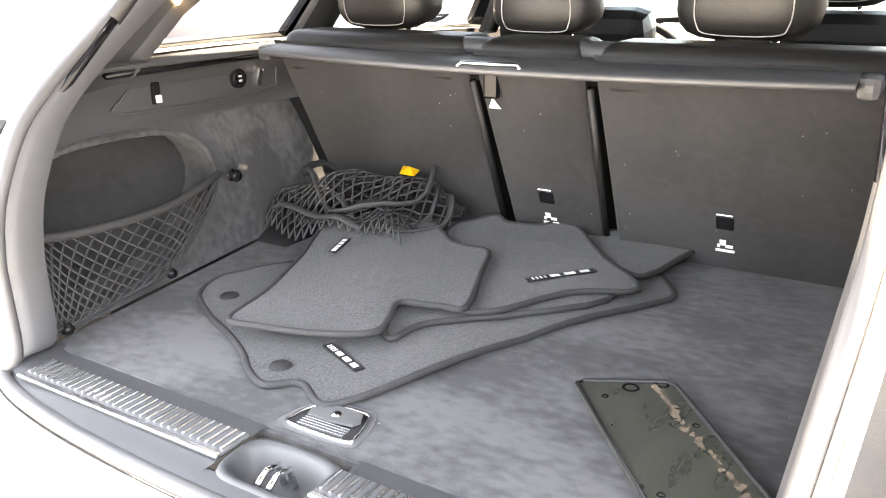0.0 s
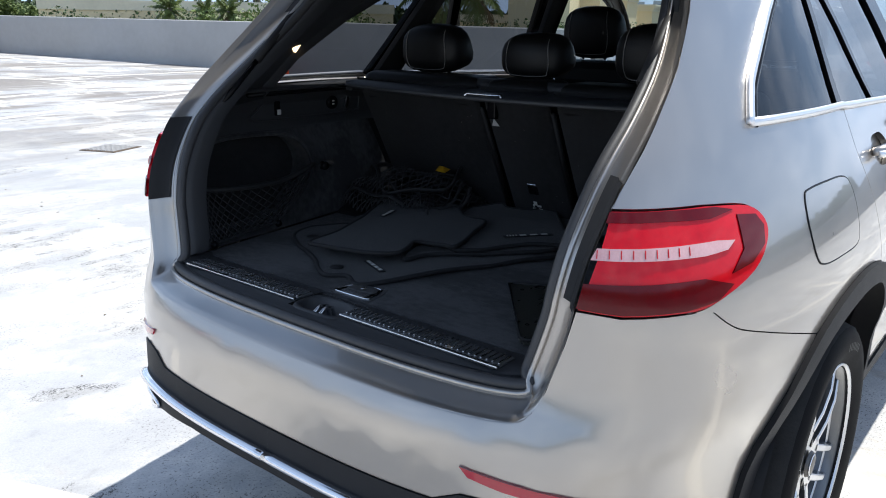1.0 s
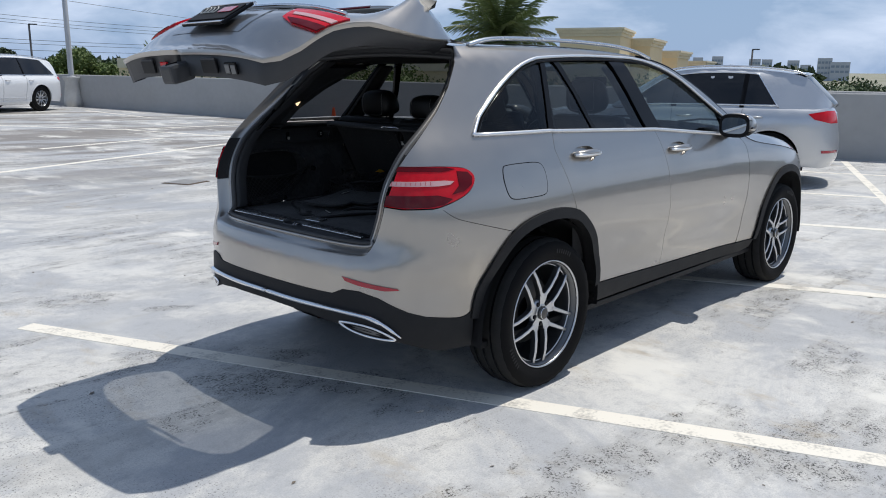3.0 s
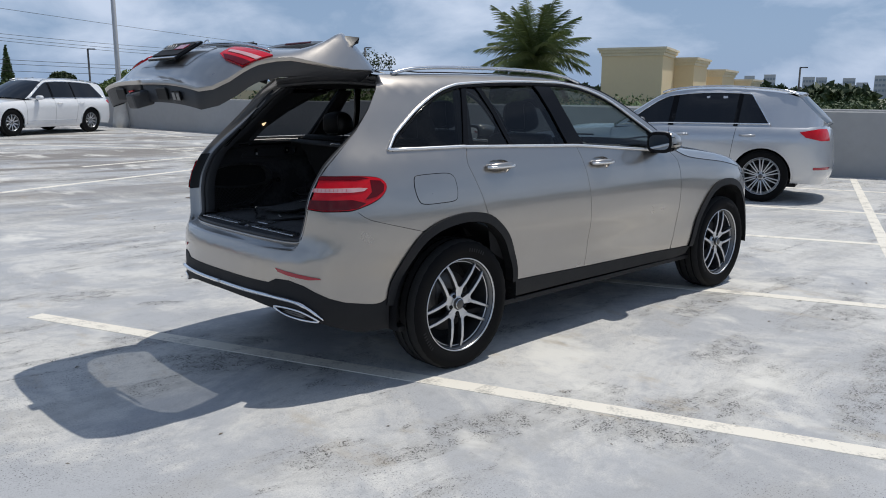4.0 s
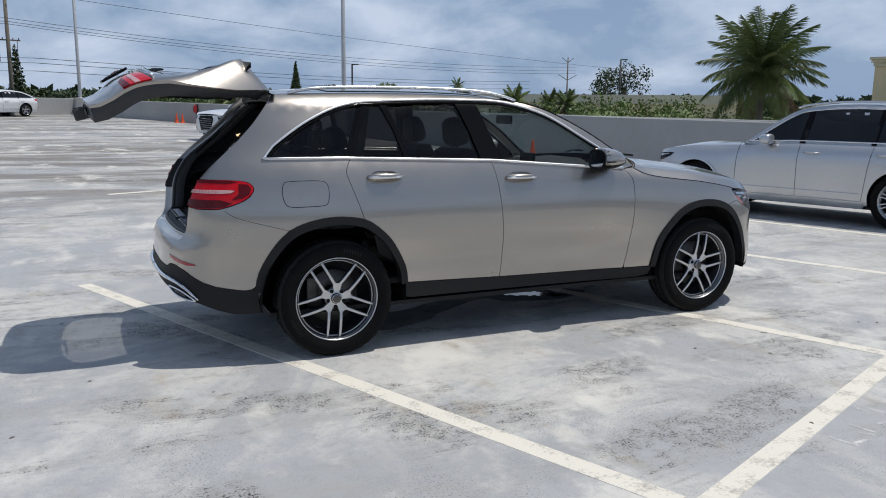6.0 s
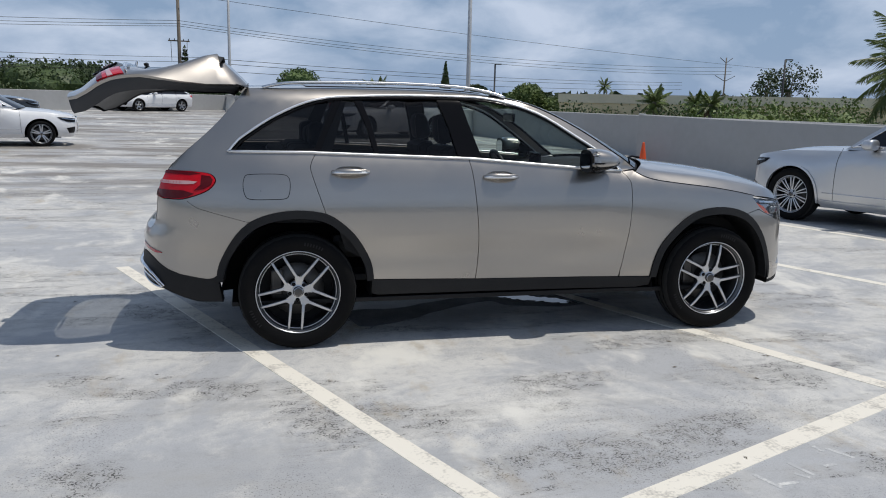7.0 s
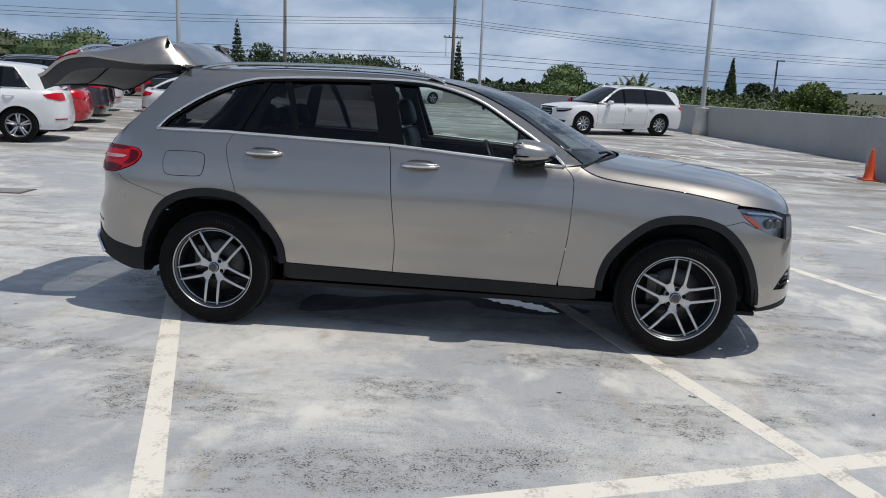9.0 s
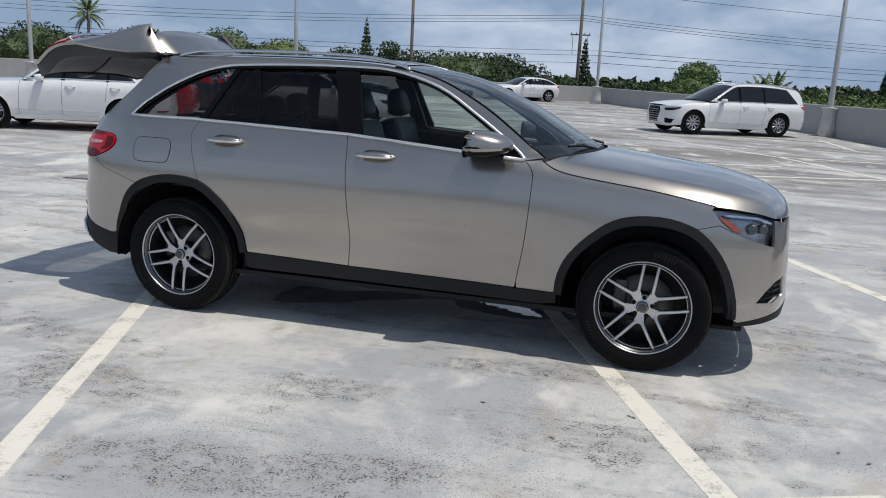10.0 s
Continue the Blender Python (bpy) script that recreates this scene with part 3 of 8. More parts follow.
class Skin:
    """Cuts panels out of a Shell."""

    def __init__(self, shell):
        self.shell = shell

    def flat(self, pts):
        out = []
        for p in pts:
            if p[0] == "h":
                out.append((self.shell.u_of_h(p[1], p[2]), p[2]))
            elif p[0] == "tail":
                out.append((self.shell.lo, p[1]))
            elif p[0] == "nose":
                out.append((self.shell.hi, p[1]))
            elif p[0] == "u":
                out.append((p[1], p[2]))
            else:
                out.append((self.shell.u_of_x(*p), p[1]))
        return out

    def lift(self, uz, off, side):
        u, z = np.array([p[0] for p in uz]), np.array([p[1] for p in uz])
        e = 2e-3
        x, h = self.shell.at(u, z)
        xa, ha = self.shell.at(u - e, z)
        xb, hb = self.shell.at(u + e, z)
        xc, hc = self.shell.at(u, z - e)
        xd, hd = self.shell.at(u, z + e)
        du = np.stack([xb - xa, hb - ha, 0 * x], 1)
        dz = np.stack([xd - xc, hd - hc, np.full_like(x, 2 * e)], 1)
        n = np.cross(dz, du)
        n /= np.linalg.norm(n, axis=1)[:, None] + 1e-12
        p = np.stack([x, h, z], 1) + n * np.reshape(off, (-1, 1))
        s = np.array((1, side, 1))
        return p * s, n * s

    def panel(self, name, pts, mat, parent, side, holes=(), off=0.0, gap=0.002, rim=0.014, step=0.06, label="", both=False, flat=None):
        """A panel of the skin with a rim turned inwards. both: mirrored across the middle into one mesh."""
        loops = [densify(shrink(flat or self.flat(pts), gap), step * 0.7)] + [densify(shrink(self.flat(h), -gap), step * 0.7) for h in holes]
        return self.build(name, loops, mat, parent, side, off, rim, step, label, both)

    def build(self, name, loops, mat, parent, side, off=0.0, rim=0.014, step=0.06, label="", both=False):
        lo, hi = self.shell.lo, self.shell.hi
        loops = [[(lo if u < lo + .004 else hi if u > hi - .004 else u, z) for u, z in lp] for lp in loops]
        co, tris, runs = flat_mesh(loops, step)
        V, Nn, F = [], [], []
        for sd in ((side, -side) if both else (side,)):
            base = len(V)
            p, n = self.lift(co, off, sd)
            V += list(p); Nn += list(n)
            for t in tris:
                a, b, c = (p[i] for i in t)
                f = tuple(i + base for i in t)
                F.append(f if np.dot(np.cross(b - a, c - a), n[t[0]]) > 0 else f[::-1])
            if rim > 0:
                for r in runs:
                    top = [p[i] for i in r]
                    nn = [n[i] for i in r]
                    m = len(r)
                    b0 = len(V)
                    cen = np.mean(top, axis=0)
                    for k in range(m):
                        t = top[(k + 1) % m] - top[k - 1]
                        out = np.cross(t, nn[k]); out /= np.linalg.norm(out) + 1e-9
                        for depth, mixn in ((0.0, 0.5), (rim, 0.0)):
                            V.append(top[k] - nn[k] * depth)
                            q = out + nn[k] * mixn
                            Nn.append(q / (np.linalg.norm(q) + 1e-9))
                    for k in range(m):
                        j = (k + 1) % m
                        if abs(top[k][1]) < .002 and abs(top[j][1]) < .002:
                            continue
                        F.append((b0 + 2 * k, b0 + 2 * k + 1, b0 + 2 * j + 1, b0 + 2 * j))
        return obj(name, V, F, mat, parent, label, True, Nn)

    def line(self, pts, off, side, flat=False):
        return [tuple(q) for q in self.lift(pts if flat else self.flat(pts), off, side)[0]]


# ---- the champagne-silver SUV, tail at -x, nose at +x ----
SKIN = Skin(Shell(
    plan=[(-.962, 0), (-.957, .25), (-.935, .45), (-.89, .60), (-.81, .72), (-.68, .80), (-.5, .853), (-.3, .886), (0, .905), (.4, .897), (.8, .887), (1.6, .884), (2.3, .892), (2.87, .905), (3.15, .885), (3.35, .83), (3.5, .73), (3.6, .58), (3.66, .33), (3.68, 0)],
    side=[(.2, .13), (.3, .075), (.4, .048), (.48, .038), (.55, .035), (.60, .029), (.65, .017), (.72, .004), (.8, 0), (.9, .004), (.98, .02), (1.05, .043), (1.10, .065), (1.17, .10), (1.21, .124), (1.3, .175), (1.4, .228), (1.5, .283), (1.56, .325), (1.61, .40), (1.66, .52)],
    rear=[(.2, .13), (.33, .03), (.42, .0), (.55, .0), (.63, .002), (.70, .011), (.76, .045), (.9, .06), (1.0, .07), (1.1, .115), (1.2, .195), (1.3, .275), (1.4, .35), (1.5, .42), (1.6, .50), (1.66, .56)],
    front=[(.2, .13), (.33, .03), (.42, .0), (.6, .0), (.75, .008), (.85, .016), (.92, .030), (.97, .046), (1.0, .060), (1.06, .115), (1.2, .42), (1.6, 1.3)],
    seam=[(-1.5, 1.0), (2.0, 1.09), (2.3, 1.055), (2.5, 1.03), (2.8, 1.0), (3.17, .955), (3.5, .925), (3.7, .93)]))

# lines of the body, as (x, z) or, on the tail, ("h", half width, z)
WIN_TOP = smooth_line([(-.403, 1.213), (-.357, 1.265), (-.313, 1.305), (-.145, 1.416), (.034, 1.502), (.173, 1.541), (.302, 1.556), (.65, 1.571), (1.02, 1.574), (1.303, 1.561), (1.6, 1.482), (1.852, 1.338), (2.09, 1.18), (2.164, 1.107)], 4)
ROOF_EDGE = smooth_line([(-.287, 1.596), (-.1, 1.603), (.3, 1.612), (.76, 1.614), (1.15, 1.602), (1.42, 1.566), (1.64, 1.505), (1.90, 1.375), (2.12, 1.23), (2.27, 1.125)], 4)
GATE_SEAM = [(-.287, 1.596), (-.348, 1.522), (-.434, 1.416), (-.531, 1.318), (-.634, 1.226), ("h", .660, 1.153), ("h", .655, 1.10), ("h", .645, 1.015), ("h", .635, .936)]
GATE_SEAM_LOW = [("h", .625, .88), ("h", .60, .79), ("h", .585, .752), ("h", .56, .733)]
DOOR_REAR = smooth_line([(.119, 1.21), (.088, 1.153), (.09, 1.088), (.168, .853)], 5)
ARCH_R = smooth_line([(-.487, .437), (-.466, .55), (-.386, .70), (-.306, .788), (-.211, .839), (-.093, .867), (.037, .873), (.179, .848), (.285, .778), (.368, .689), (.45, .545), (.472, .424)], 3)
ARCH_F = smooth_line([(2.388, .391), (2.40, .50), (2.449, .617), (2.556, .738), (2.674, .825), (2.804, .862), (2.968, .862), (3.109, .817), (3.214, .728), (3.295, .60), (3.342, .45), (3.352, .350)], 3)
DOOR_MID = smooth_line([(1.096, 1.18), (1.112, 1.10), (1.126, .943), (1.156, .614), (1.146, .404)], 5)
DOOR_FRONT = smooth_line([(2.164, 1.107), (2.208, 1.061), (2.222, .989), (2.206, .693), (2.162, .391)], 5)
HOOD_SEAM = smooth_line([(2.26, 1.112), (2.33, 1.075), (2.43, 1.050), (2.62, 1.026), (2.85, 1.000), (3.05, .968), (3.19, .940)], 4)
LAMP_TAIL = [("h", .652, 1.098)] + smooth_line([(-.62, 1.098), (-.515, 1.088), (-.476, 1.058), (-.487, 1.02), (-.54, .978), (-.65, .938), (-.70, .932)], 4) + [("h", .70, .932), ("h", .637, .94)]
LAMP_HEAD = [(3.178, .922), (3.30, .922), (3.42, .903), (3.505, .872), (3.515, .735), (3.42, .764), (3.30, .812), (3.226, .866)]
BUMPER_LINE = smooth_line([(-.65, .931), (-.60, .893), (-.53, .868), (-.292, .803)], 4)
CLAD_LINE = smooth_line([(-.478, .478), (-.505, .456), (-.56, .450), (-.70, .474)], 4)
SILL_TOP = [(.462, .424), (1.146, .404), (2.162, .391), (2.40, .391)]


def arc(cx, cz, r, a0, a1, n):
    return [(cx + r * math.cos(radians(a0 + (a1 - a0) * k / n)), cz + r * math.sin(radians(a0 + (a1 - a0) * k / n))) for k in range(n + 1)]


def make_wheel(car, x, y, side, style, radius=0.365, width=0.235):
    """A road wheel: tyre, rim barrel, twin spokes, hub cap, bolts and brake disc. side is the way its face looks along y."""
    w = new("wheel")
    w.parent = car
    w.location = (x, y, radius - 0.004)
    s = side
    rr = style["rim"]
    hw = width / 2
    prof = [(rr - .012, -hw * .80), (rr + .012, -hw * .90), (rr + .04, -hw * .98), (radius - .035, -hw * .97), (radius - .012, -hw * .86), (radius - .002, -hw * .60), (radius, -hw * .2), (radius, hw * .2), (radius - .002, hw * .60), (radius - .012, hw * .86), (radius - .035, hw * .97), (rr + .04, hw * .98), (rr + .012, hw * .90), (rr - .012, hw * .80)]
    seg, n = 72, len(prof)
    vs, fs = [], []
    for k in range(seg):
        for i, (r, a) in enumerate(prof):
            g = 0.0
            if 4 <= i <= 9 and k % 2 == 0:
                g = .0035
            ang = 2 * math.pi * (k + (.25 if i < 7 else -.25) * (1 if 4 <= i <= 9 else 0)) / seg
            vs.append(((r - g) * math.cos(ang), a * s, (r - g) * math.sin(ang)))
    for k in range(seg):
        j = (k + 1) % seg
        for i in range(n - 1):
            fs.append((k * n + i, j * n + i, j * n + i + 1, k * n + i + 1))
    tyre = obj("tyre", vs, fs, M["rubber"], w, "black road tyre with worn tread")
    tyre.data.materials.append(M["tyretread"])
    for pl in tyre.data.polygons:
        pl.material_index = 1 if 3 < pl.index % (n - 1) < 9 else 0
    for q in (-.45, 0, .45):
        lathe("tread_groove", [(radius + .001, (q - .045) * hw * s), (radius - .001, q * hw * s), (radius + .001, (q + .045) * hw * s)], M["gloss"], w, 48)
    if style.get("marks"):
        for a0 in (62, 200):
            for k in range(7):
                w0 = radians(a0 + k * 3.4)
                c, sn = math.cos(w0), math.sin(w0)
                r0, r1, t = rr + .035, rr + .055, .004
                y0 = (hw * .985 + .001) * s
                obj("sidewall_mark", [(r0 * c - t * sn, y0, r0 * sn + t * c), (r0 * c + t * sn, y0, r0 * sn - t * c), (r1 * c + t * sn, y0, r1 * sn - t * c), (r1 * c - t * sn, y0, r1 * sn + t * c)], [(0, 1, 2, 3)], M["black"], w)
    face = hw * .62 * s
    lathe("rim", [(rr - .004, hw * .86 * s), (rr, hw * .80 * s), (rr - .012, hw * .74 * s), (rr - .022, hw * .60 * s), (rr - .035, 0.0), (rr - .03, -hw * .8 * s)], M["machined"] if style.get("bright") else M["alloy"], w, 56, label="bright machined rim edge")
    lathe("rim_lip", [(rr - .001, hw * .82 * s), (rr - .002, hw * .870 * s), (rr - .0065, hw * .865 * s), (rr - .009, hw * .80 * s)], M["machined"], w, 56)
    lathe("rim_step", [(rr - .028, hw * .52 * s), (rr - .0255, hw * .56 * s), (rr - .023, hw * .54 * s)], M["machined"], w, 56)
    lathe("brake_disc", [(.07, -.02 * s), (.165, -.02 * s), (.168, -.028 * s), (.165, -.036 * s), (.07, -.036 * s)], M["disc"], w, 40)
    if style.get("root"):
        block("brake_caliper", (.075, .06, .17), (-.125, -.035 * s, .04), M["disc"], w, .015)
    lathe("wheel_back", [(.0, -hw * .78 * s), (rr - .03, -hw * .78 * s)], M["black"], w, 40)
    for k in range(style["arms"]):
        mid = style["turn"] + 360 * k / style["arms"]
        for sgn in ((-1, 1) if style["twin"] else (0,)):
            a_in, a_out = radians(mid + sgn * style["in"]), radians(mid + sgn * style["out"])
            r_in, r_out = style.get("root", .055), rr - .010
            pts = []
            for t in (0, .3, .65, 1):
                r = r_in + (r_out - r_in) * t
                ang = a_in * (1 - t) + a_out * t if sgn else a_in
                # twin spokes run straight from the hub to the rim
                px = math.cos(a_in) * r_in * (1 - t) + math.cos(a_out) * r_out * t
                pz = math.sin(a_in) * r_in * (1 - t) + math.sin(a_out) * r_out * t
                half = (style["w0"] * (1 - t) + style["w1"] * t) / 2
                y = face + (.012 * s) * math.sin(t * math.pi * .9) - (0 if style.get("root") else .012) * s * (1 - t)
                pts.append((px, y, pz, half))
            dx, dz = pts[-1][0] - pts[0][0], pts[-1][2] - pts[0][2]
            ln = math.hypot(dx, dz)
            ox, oz = -dz / ln, dx / ln
            vs, fs = [], []
            for px, y, pz, half in pts:
                c = .003
                for o, d in ((-half, -.030), (-half, -c), (-half + c, 0), (half - c, 0), (half, -c), (half, -.030)):
                    vs.append((px + ox * o, y + d * s, pz + oz * o))
            for i in range(3):
                for q in range(5):
                    a = i * 6 + q
                    fs.append((a, a + 1, a + 7, a + 6))
            sp = obj("spoke", vs, fs, M["machined"], w, smooth=False)
            sp.data.materials.append(M["alloy"])
            for pl in sp.data.polygons:
                if pl.index % 5 in (0, 4):
                    pl.material_index = 1
    if style.get("root"):
        # webs where neighbouring spokes meet, each a small wedge on the hub
        for k in range(style["arms"]):
            mid = radians(style["turn"] + 360 / style["arms"] * (k + .5))
            u, v = Vector((math.cos(mid), 0, math.sin(mid))), Vector((-math.sin(mid), 0, math.cos(mid)))
            out = [(.030, -.015), (.052, -.019), (.080, -.0275), (.104, -.0215), (.094, 0), (.104, .0215), (.080, .0275), (.052, .019), (.030, .015)]
            top = [u * a + v * b + Vector((0, face - .0005 * s - .010 * s * max(0, 1 - a / .09), 0)) for a, b in out]
            low = [q - Vector((0, .028 * s, 0)) for q in top]
            m = len(out)
            web = obj("spoke_web", top + low, [tuple(range(m))] + [(i, (i + 1) % m, m + (i + 1) % m, m + i) for i in range(m)], M["machined"], w, smooth=False)
            web.data.materials.append(M["alloy"])
            for pl in web.data.polygons:
                pl.material_index = 0 if pl.index == 0 else 1
    lathe("hub", [(.0, face + .000 * s), (.036, face - .004 * s), (.066, face - .012 * s), (.070, face - .03 * s)], M["machined"], w, 32)
    lathe("hub_cap", [(.0, face + .012 * s), (.024, face + .012 * s), (.031, face + .008 * s), (.034, face + .002 * s)], M["disc"], w, 24, label="dark hub cap with a bright ring")
    lathe("hub_cap_ring", [(.026, face + .0125 * s), (.030, face + .011 * s), (.026, face + .010 * s)], M["chrome"], w, 24)
    for k in range(5):
        a = radians(style["turn"] + (0 if style.get("root") else 36) + 72 * k)
        lathe("wheel_bolt", [(.0, face - .012 * s), (.0105, face - .012 * s), (.0125, face - .004 * s), (.007, face - .003 * s), (0, face - .003 * s)], M["gloss"], w, 10, at=(.053 * math.cos(a), 0, .053 * math.sin(a)))
    return w


STYLE_MAIN = dict(rim=.262, arms=5, twin=True, turn=83, root=.082, **{"in": 28, "out": 9.2}, w0=.0195, w1=.0150, marks=True)
STYLE_MULTI = dict(rim=.262, arms=10, twin=True, turn=90, **{"in": 9, "out": 6}, w0=.016, w1=.017, bright=True)
STYLE_FIVE = dict(rim=.245, arms=5, twin=True, turn=90, **{"in": 14, "out": 8}, w0=.034, w1=.030)
STYLE_PLAIN = dict(rim=.245, arms=10, twin=False, turn=90, **{"in": 0, "out": 0}, w0=.045, w1=.040)


def liner(car, x, y_out, side, z=.36, r=.435, depth=.32):
    """The dark tub inside a wheel arch."""
    rows = []
    for y in (y_out, y_out - side * depth):
        rows.append([(x + r * math.cos(a), y, z + r * math.sin(a)) for a in np.linspace(math.radians(-6), math.radians(186), 30)])
    rows.append([(x + .02 * math.cos(a), y_out - side * depth, z + .02 * math.sin(a)) for a in np.linspace(math.radians(-6), math.radians(186), 30)])
    return sheet("wheel_arch_liner", rows, M["black"], car)


def main_car():
    car = empty("suv", "champagne-silver mid-size SUV with its tailgate raised, parked on the deck", "car")
    K = SKIN
    P = M["paint"]
    for side in (-1, 1):
        # side of the body: quarter panel with D-pillar, cantrail and A-pillar
        quarter = K.flat(GATE_SEAM[:6]) + K.flat([("h", .652, 1.10)]) + K.flat(LAMP_TAIL[1:-3]) + K.flat(BUMPER_LINE[1:]) + K.flat([q for q in ARCH_R if -.285 < q[0] < .165]) + K.flat(DOOR_REAR[::-1]) + K.flat([(-.1, 1.213)]) + K.flat(WIN_TOP) + K.flat(ROOF_EDGE[::-1][:-1])
        K.build("side_panel", [densify(shrink(quarter, .0015), .05)], P, car, side, 0, .016, .06)
        lamp = K.flat(LAMP_TAIL)
        tail = K.build("tail_lamp", [densify(shrink(lamp, .003), .03)], M["lampred"], car, side, .007, .02, .04, "red wrap-round tail lamp")
        strip = K.flat([("h", .650, 1.040), ("h", .70, 1.040), (-.62, 1.041), (-.578, 1.037), (-.60, 1.024), (-.65, 1.020), ("h", .70, 1.021), ("h", .645, 1.022)])
        K.build("light_strip", [densify(strip, .02)], M["lampwhite"], tail, side, .0095, .004, .03, "clear strip across the lamp")
        for k in range(9):
            ux = K.shell.u_of_h(.652, 1.03) + .022 * k
            K.build("lens_rib", [densify([(ux, 1.0375), (ux + .0016, 1.0375), (ux + .0006, 1.0245), (ux - .001, 1.0245)], .02)], M["lampred"], tail, side, .0108, .001, .03)
        low = K.flat([("h", .642, .985), ("h", .70, .985), (-.66, .985), (-.60, .968), (-.64, .946), (-.70, .938), ("h", .70, .937), ("h", .637, .945)])
        K.build("lower_lens", [densify(low, .02)], M["lampdark"], tail, side, .0092, .004, .03)
        tip = K.flat([(-.555, 1.075), (-.505, 1.07), (-.49, 1.05), (-.50, 1.02), (-.545, .995), (-.60, .985), (-.56, 1.02)])
        K.build("outer_lens", [densify(tip, .02)], M["lampdark"], tail, side, .0092, .004, .03)
        up = K.flat([("h", .652, 1.094), ("h", .72, 1.094), (-.60, 1.092), (-.56, 1.084), (-.62, 1.075), ("h", .72, 1.078), ("h", .652, 1.078)])
        K.build("upper_lens", [densify(up, .02)], M["lampdark"], tail, side, .0090, .004, .03)
        # fuel flap on the right, its seam a groove round it
        if side < 0:
            flap = smooth_line([(-.318, 1.02), (-.305, 1.075), (-.27, 1.086), (-.18, 1.089), (-.09, 1.087), (-.052, 1.072), (-.042, 1.03), (-.05, .97), (-.075, .945), (-.17, .94), (-.27, .941), (-.305, .96)], 4, True)
            tube("fuel_flap_seam", K.line(flap, -.0008, side), .0022, M["gloss"], car, 6, True)
            K.panel("fuel_flap", flap, P, car, side, off=.0012, gap=.002, rim=.003)
        # doors
        rd = DOOR_REAR + [q for q in ARCH_R if q[0] > .17] + [(.48, .424), (1.14, .405)] + DOOR_MID[::-1] + [(.6, 1.197)]
        def cup(x0, z0):
            return smooth_line([(x0 - .098, z0), (x0 - .06, z0 - .032), (x0, z0 - .040), (x0 + .06, z0 - .032), (x0 + .098, z0), (x0 + .06, z0 + .026), (x0, z0 + .030), (x0 - .06, z0 + .026)], 3, True)
        d = K.panel("rear_door", rd, P, car, side, holes=(cup(.325, 1.103),), gap=.0022)
        fd = DOOR_MID + [(1.6, .398), (2.16, .391)] + DOOR_FRONT[::-1] + [(1.6, 1.146)]
        e = K.panel("front_door", fd, P, car, side, holes=(cup(1.296, 1.075),), gap=.0022)
        for dr, x0, z0 in ((d, .325, 1.103), (e, 1.296, 1.075)):
            pts = K.line([(x0 + k * .0285, z0 + .002 * (1 - (k / 4) ** 2)) for k in range(-4, 5)], 0.0, side)
            path = [(p[0], p[1] + side * (.006 + .030 * (1 - abs(k) ** 3 / 64)), p[2]) for p, k in zip(pts, range(-4, 5))]
            h = tube("door_handle", path, [.010, .016, .0185, .020, .020, .020, .0185, .016, .010], P, dr, 10, label="body-coloured handle with a chrome blade")
            blade = [(p[0], p[1] + side * .012, p[2] - .004) for p in path]
            tube("handle_blade", blade, .0085, M["anodised"], dr, 8)
            K.panel("handle_cup", cup(x0, z0), P, dr, side, off=-.016, gap=-.006, rim=0, step=.03)
        # wing with hood seam
        fender = DOOR_FRONT[:1] + [(2.262, 1.115)] + HOOD_SEAM[1:] + [(3.178, .922), (3.226, .866), (3.29, .815), (3.22, .845), (3.112, .818)] + [q for q in ARCH_F[::-1] if q[0] < 3.10] + [(2.38, .391), (2.17, .391)] + DOOR_FRONT[::-1][1:]
        tube("hood_shut_line", K.line(HOOD_SEAM, .0006, side), .0028, M["gloss"], car, 6)
        K.panel("front_wing", fender, P, car, side, gap=.0018)
        # front bumper, open for the lamp, the intake and the grille
        fb = [(3.347, .335)] + [q for q in ARCH_F[::-1] if q[0] > 3.115 and q[1] > .36][1:] + [(3.112, .818), (3.22, .845), (3.29, .812)] + [(3.42, .762), (3.517, .733), (3.508, .872)] + [("u", K.shell.hi - .60, .855), ("nose", .845), ("nose", .42), ("u", K.shell.hi - .42, .42), (3.60, .372), (3.447, .338), (3.37, .325)]
        intake = [(3.455, .435), (3.50, .49), (3.55, .535), (3.60, .555), (3.61, .46), (3.55, .425)]
        grille = [("u", K.shell.hi - .50, .80), ("u", K.shell.hi - .05, .80), ("u", K.shell.hi - .05, .52), ("u", K.shell.hi - .42, .52)]
        K.panel("front_bumper", fb, P, car, side, holes=(intake, grille), gap=.002)
        K.panel("bumper_intake", intake, M["black"], car, side, off=-.03, gap=-.01, rim=.0)
        for k in range(3):
            z0 = .455 + k * .03
            tube("intake_slat", K.line([(3.49 + k * .02, z0), (3.55, z0), (3.60, z0)], -.012, side), .007, M["gloss"], car, 6)
        K.panel("grille_mesh", grille, M["gloss"], car, side, off=-.02, gap=-.01, rim=0)
        K.panel("lower_front_skirt", [(3.347, .335), (3.37, .325), (3.447, .338), (3.60, .372), ("u", K.shell.hi - .42, .42), ("nose", .42), ("nose", .32), (3.56, .315), (3.45, .305), (3.35, .300)], M["clad"], car, side)
        head = K.panel("head_lamp", LAMP_HEAD, M["lens"], car, side, off=.004, gap=.002, rim=.0, step=.05, label="clear headlamp with a dark inside")
        head.visible_shadow = False
        K.panel("lamp_bowl", LAMP_HEAD, M["lampbowl"], head, side, off=-.035, gap=-.006, rim=0)
        K.panel("side_marker", [(3.215, .893), (3.29, .86), (3.355, .805), (3.30, .820), (3.235, .868)], M["amber"], head, side, off=-.012, gap=0, rim=.01)
